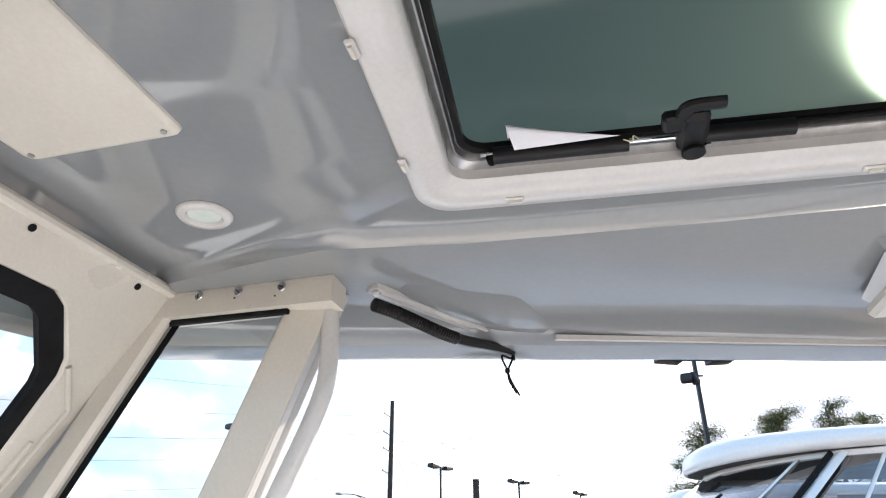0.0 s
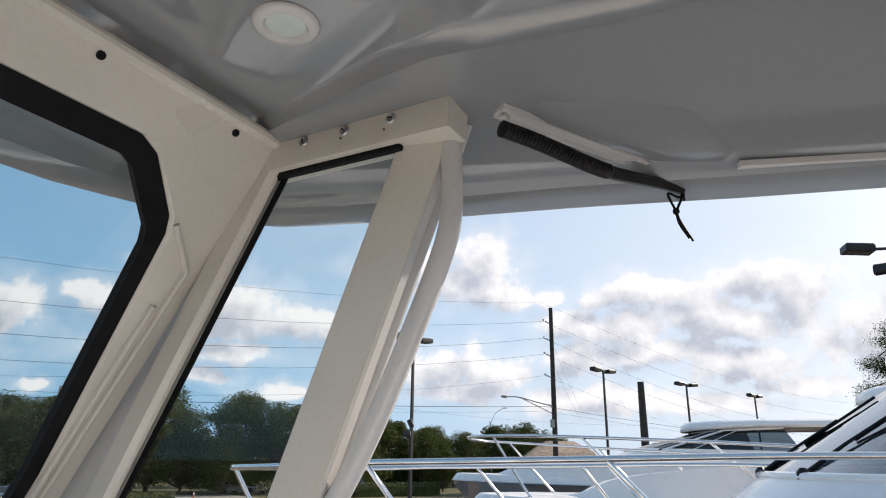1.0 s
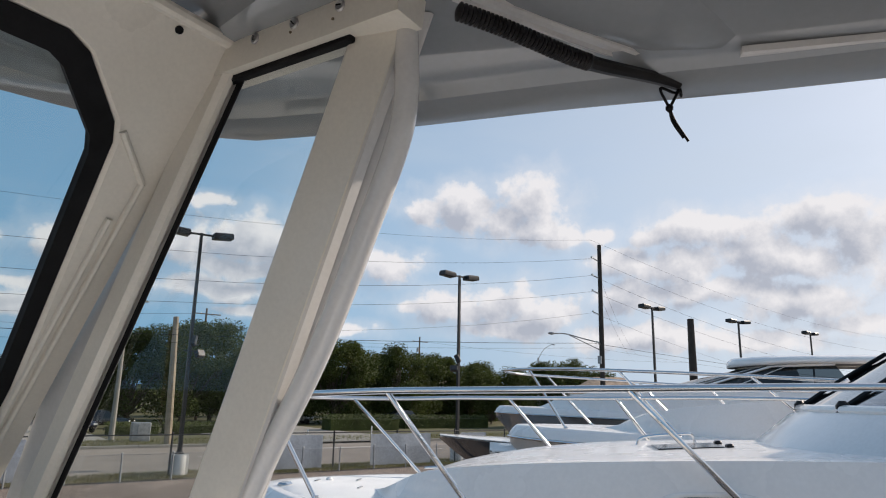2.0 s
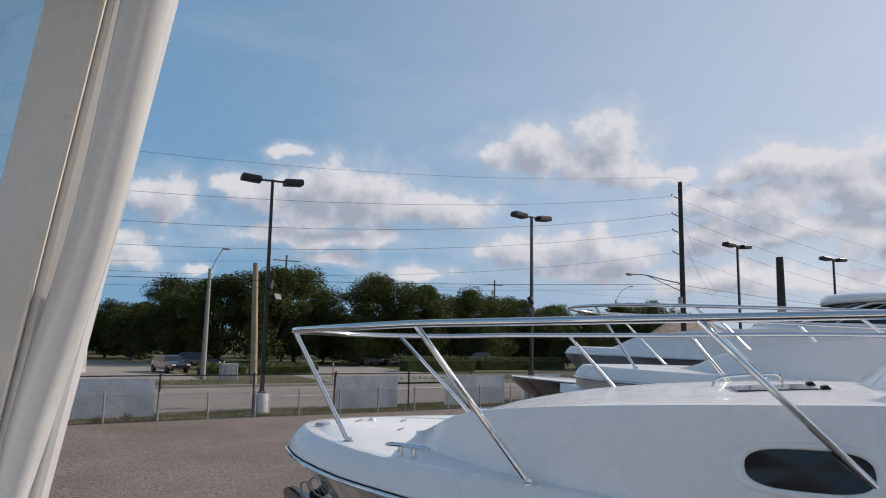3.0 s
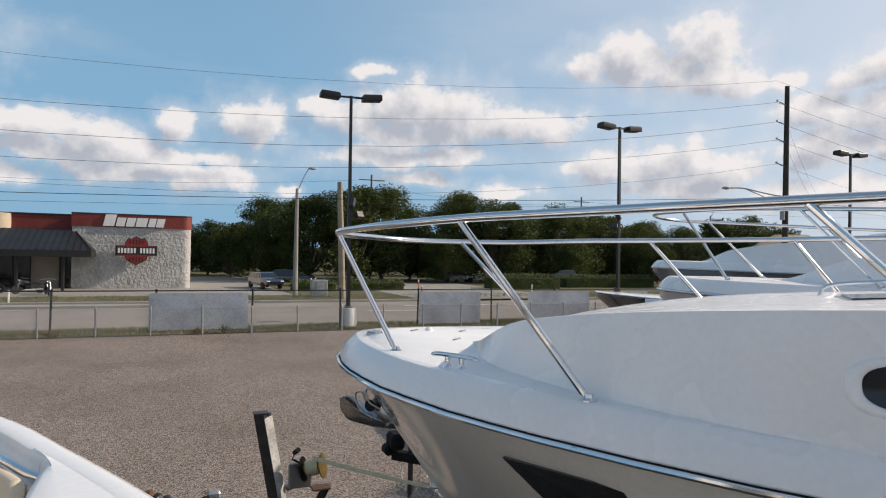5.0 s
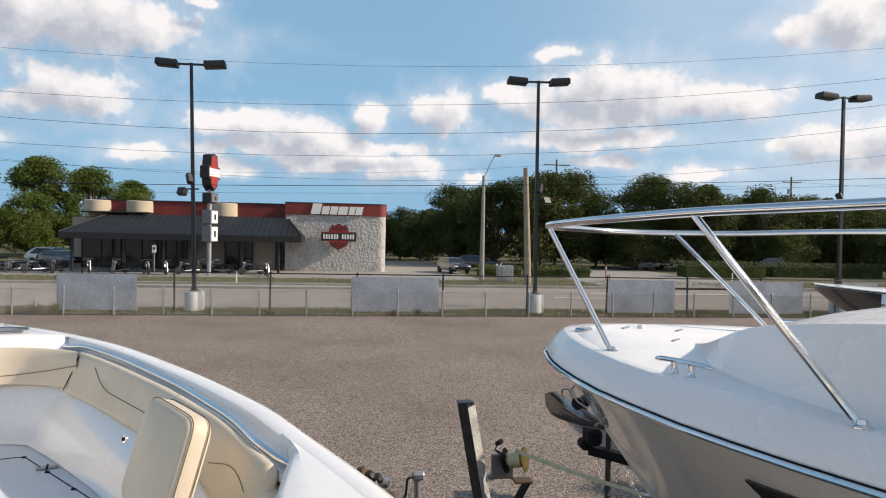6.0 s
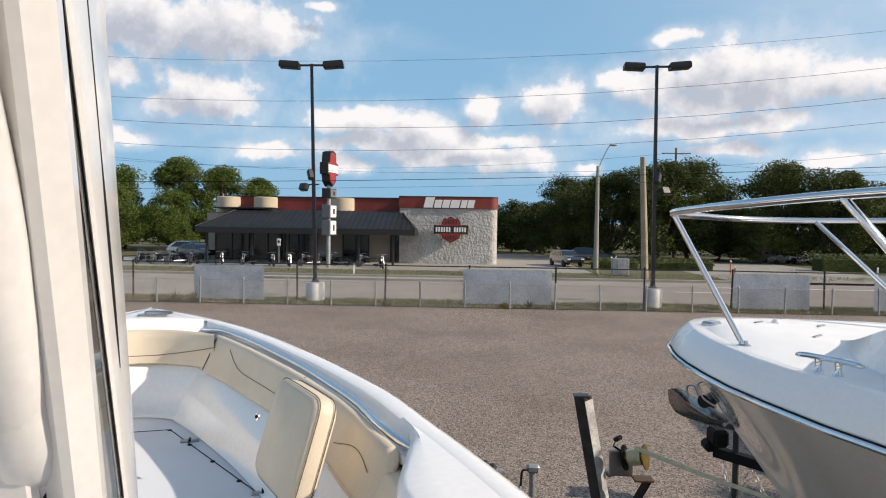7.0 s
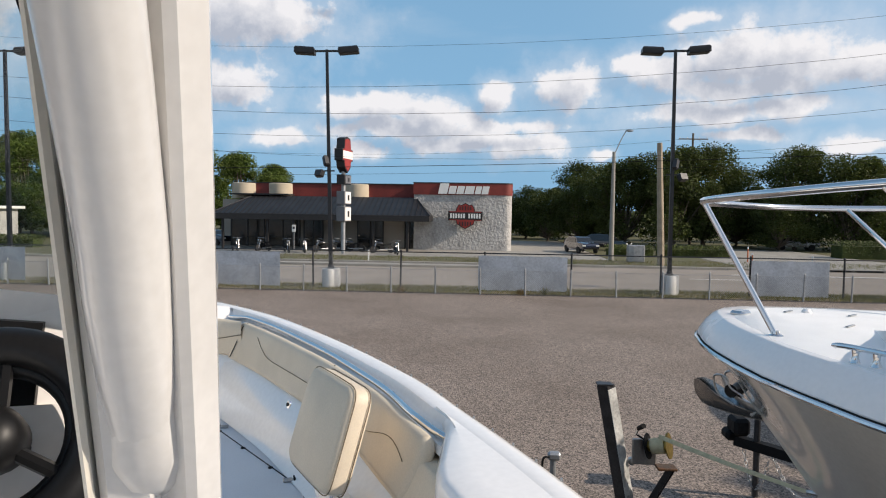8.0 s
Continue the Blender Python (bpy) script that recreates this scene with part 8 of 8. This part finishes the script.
def motorcycle(m, label="", parts=None):
    t = thing("motorcycle", label or "black and chrome motorcycle parked before the shop", "motorcycle", m, group="motorcycles before the shop")
    for y, r in ((-0.78, 0.31), (0.76, 0.31)):
        w = Geo().lathe([(r - 0.09, -0.05), (r - 0.02, -0.06), (r, 0), (r - 0.02, 0.06), (r - 0.09, 0.05)], 18, pose(0, y, r, 0, 90, 0)).ob("wheel", "tyre", t)
        Geo().lathe([(r - 0.09, -0.03), (0.04, -0.05), (0.04, 0.05), (r - 0.09, 0.03)], 14, pose(0, y, r, 0, 90, 0)).ob("rim", "gasket", w)
    Geo().lathe([(0.0, -0.3), (0.11, -0.26), (0.16, 0.0), (0.12, 0.24), (0.0, 0.3)], 12, pose(0, 0.22, 0.80, 95, 0, 0)).ob("tank", "car_black", t)
    Geo().box((0, 0.05, 0.46), (0.3, 0.5, 0.36), b=0.08).ob("engine", "gasket", t)
    Geo().loft([[(-0.12, -0.75, 0.66), (0.12, -0.75, 0.66), (0.14, -0.1, 0.66), (-0.14, -0.1, 0.66)], [(-0.10, -0.8, 0.80), (0.10, -0.8, 0.80), (0.10, -0.05, 0.76), (-0.10, -0.05, 0.76)]]).ob("saddle", "gasket", t)
    for s in (-1, 1):
        Geo().tube([(s * 0.09, 0.76, 0.31), (s * 0.09, 0.46, 1.0)], 0.024, 8).ob("fork", "chrome", t)
        Geo().tube([(s * 0.16, 0.3, 0.3), (s * 0.18, -0.9, 0.32)], 0.045, 8).ob("exhaust", "steel_dull", t)
    Geo().tube(curve([(-0.42, 0.18, 1.08), (-0.2, 0.42, 1.14), (0.2, 0.42, 1.14), (0.42, 0.18, 1.08)], 4), 0.016, 6).ob("handlebar", "chrome", t)
    Geo().lathe([(0.0, -0.08), (0.08, -0.04), (0.1, 0.04), (0.0, 0.05)], 12, pose(0, 0.6, 0.95, -90, 0, 0)).ob("headlamp", "chrome", t)
    Geo().loft([[(-0.07, 0.45 + 0.7 * math.sin(a), 0.31 + 0.37 * math.cos(a)) for a in (0.1, 0.6)], [(0.07, 0.45 + 0.7 * math.sin(a), 0.31 + 0.37 * math.cos(a)) for a in (0.1, 0.6)]], closed=False).ob("mudguard", "car_black", t)
    return t


mc = motorcycle(pose(-14.6, 52.6, 0.06, 0, 0, 200))
r5 = random.Random(5)
for x, y, a in ((-16.0, 52.5, 205), (-13.2, 53.6, 120), (-8.4, 53.8, 110), (-18.2, 53.2, 150), (-20.3, 53.0, 195), (-22.6, 53.0, 170), (-24.2, 53.2, 160), (-25.6, 53.4, 150), (-27.2, 53.6, 160), (-7.0, 52.2, 190), (-30.8, 55.0, 100), (-11.0, 54.6, 100), (-12.1, 54.8, 95)):
    copy_thing(mc, pose(x, y, 0.06, 0, 0, a + r5.uniform(-15, 15)))

# roadside markers and small signs
def marker(x, y, h, material, label):
    t = thing("road_marker", label, "marker")
    Geo().tube([(x, y, 0), (x, y, h)], 0.05, 8).ob("stake", material, t)
    Geo().lathe([(0.055, 0), (0.055, 0.12), (0.03, 0.16)], 8, pose(x, y, h - 0.1)).ob("cap", "sign_white", t)


marker(-7.9, 44.6, 0.8, "sign_white", "white roadside marker post")
marker(18.3, 46.0, 1.0, "orange", "orange roadside marker post")
marker(19.8, 50.6, 1.2, "orange", "orange roadside marker post")
marker(22.0, 45.4, 0.9, "sign_white", "white roadside marker post")
marker(28.5, 47.0, 1.0, "sign_white", "white roadside marker post")
box_ = thing("utility_box", "pale grey utility cabinet on the verge", "cabinet")
Geo().box((11.0, 48.4, 0.72), (1.2, 0.6, 1.25), b=0.05).ob("cabinet_body", "galv", box_)
Geo().box((11.0, 48.08, 0.75), (0.5, 0.03, 1.0), b=0.01).ob("cabinet_door", "galv", box_)
stop = thing("stop_sign", "red octagonal road sign on a post beside the drive", "sign")
Geo().tube([(-33.5, 57.0, 0), (-33.5, 57.0, 2.3)], 0.04, 8).ob("post", "galv", stop)
Geo().lathe([(0.4, 0), (0.4, 0.02)], 8, pose(-33.5, 56.94, 2.1, 90, 22.5, 0)).ob("plate", "sign_red", stop)
sg = thing("parking_sign", "small white sign on a steel post before the shop", "sign")
Geo().tube([(-16.2, 55.2, 0), (-16.2, 55.2, 2.3)], 0.035, 8).ob("post", "galv", sg)
Geo().box((-16.2, 55.14, 1.95), (0.32, 0.03, 0.6), b=0.01).ob("plate", "sign_white", sg)
Geo().box((-16.2, 55.12, 2.0), (0.18, 0.012, 0.2)).ob("sign_bar", "sign_black", sg)
# far pale building at the road's left end and one beyond the trees
fb = thing("far_building", "long low pale building with a flat roof far off", "building")
Geo().box((-58, 62, 1.6), (20, 6, 3.2)).ob("wall", "white_wall", fb)
Geo().box((-58, 61, 3.35), (21, 9, 0.3), b=0.05).ob("roof", "sign_white", fb)
for k in range(6):
    Geo().box((-66 + k * 3.2, 58.95, 1.5), (1.8, 0.1, 1.4)).ob("window", "dark_glass", fb)
for k in range(5):
    Geo().box((-67 + k * 4.6, 57.2, 1.6), (0.18, 0.18, 3.2)).ob("porch_post", "sign_white", fb)
fb2 = thing("far_building", "low tan building with a hipped roof behind trees", "building")
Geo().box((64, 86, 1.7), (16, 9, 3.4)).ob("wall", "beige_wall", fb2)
Geo().loft([[(54.8, 80.6, 3.4), (73.2, 80.6, 3.4), (73.2, 91.4, 3.4), (54.8, 91.4, 3.4)], [(59, 85.6, 6.0), (69, 85.6, 6.0), (69, 86.4, 6.0), (59, 86.4, 6.0)]]).ob("roof", "drum", fb2)
for k in range(4):
    Geo().box((58.5 + k * 3.6, 81.45, 1.6), (1.2, 0.1, 1.5)).ob("window", "dark_glass", fb2)
flag = thing("flag_pole", "white flag pole with a limp striped flag", "flag")
Geo().tube([(-36.6, 62, 0), (-36.6, 62, 8.0)], 0.06, 8).ob("pole", "sign_white", flag)
Geo().loft([[(-36.6 + 0.14 * k, 62 + 0.1 * math.sin(k), 6.9 - 0.05 * k + dz - 0.012 * k * k) for k in range(11)] for dz in (0, -0.4, -0.8)], closed=False).ob("flag", "sign_white", flag, smooth=60)
for dz in (-0.1, -0.3, -0.5, -0.7):
    Geo().loft([[(-36.6 + 0.14 * k, 61.99 + 0.1 * math.sin(k), 6.9 - 0.05 * k + dz + d - 0.012 * k * k) for k in range(11)] for d in (0, -0.1)], closed=False).ob("stripe", "sign_red", flag, smooth=60)


# ---- a tall feathery pine beyond the next lamp ----
def pine(x, y, h, seed):
    r6 = random.Random(seed)
    t = thing("pine_tree", "tall feathery pine with sparse hanging foliage", "tree", pose(x, y, 0))
    g = Geo().tube([(0, 0, -0.1), (0.1, 0, h * 0.5), (0, 0.1, h)], [0.24, 0.16, 0.03], 8)
    vs, fs = [], []
    for k in range(46):
        u = k / 45
        z = h * (0.22 + 0.78 * u)
        a = r6.uniform(0, 6.28)
        L = (1 - u) ** 0.6 * h * 0.26 + 0.5
        tip = Vector((L * math.cos(a), L * math.sin(a), z + r6.uniform(-0.2, 0.6)))
        g.tube([(0, 0, z), (tip.x * 0.5, tip.y * 0.5, z + 0.3), tip], [0.05, 0.03, 0.012], 5)
        for _ in range(420):
            v = r6.uniform(0.2, 1.05)
            p = Vector((tip.x * v, tip.y * v, z + (tip.z - z) * v)) + Vector((r6.gauss(0, 0.22), r6.gauss(0, 0.22), r6.gauss(0, 0.16)))
            d = Vector((r6.gauss(0, 0.7) + math.cos(a) * 0.4, r6.gauss(0, 0.7) + math.sin(a) * 0.4, r6.gauss(-0.3, 0.5))).normalized()
            s = d.orthogonal().normalized() * 0.022
            q = len(vs)
            vs += [p - s, p + d * r6.uniform(0.07, 0.17), p + s]
            fs.append((q, q + 1, q + 2))
    g.ob("trunk", "bark", t)
    Geo().add(vs, fs).ob("crown", "leaf", t, smooth=0)


pine(34.5, 7.6, 9.8, 1)
pine(39.0, 5.0, 10.6, 2)
pine(44.0, 5.5, 11.6, 3)
pine(37.3, 4.2, 10.8, 4)
pine(40.5, 2.2, 11.5, 5)
pine(43.6, 0.8, 11.2, 6)
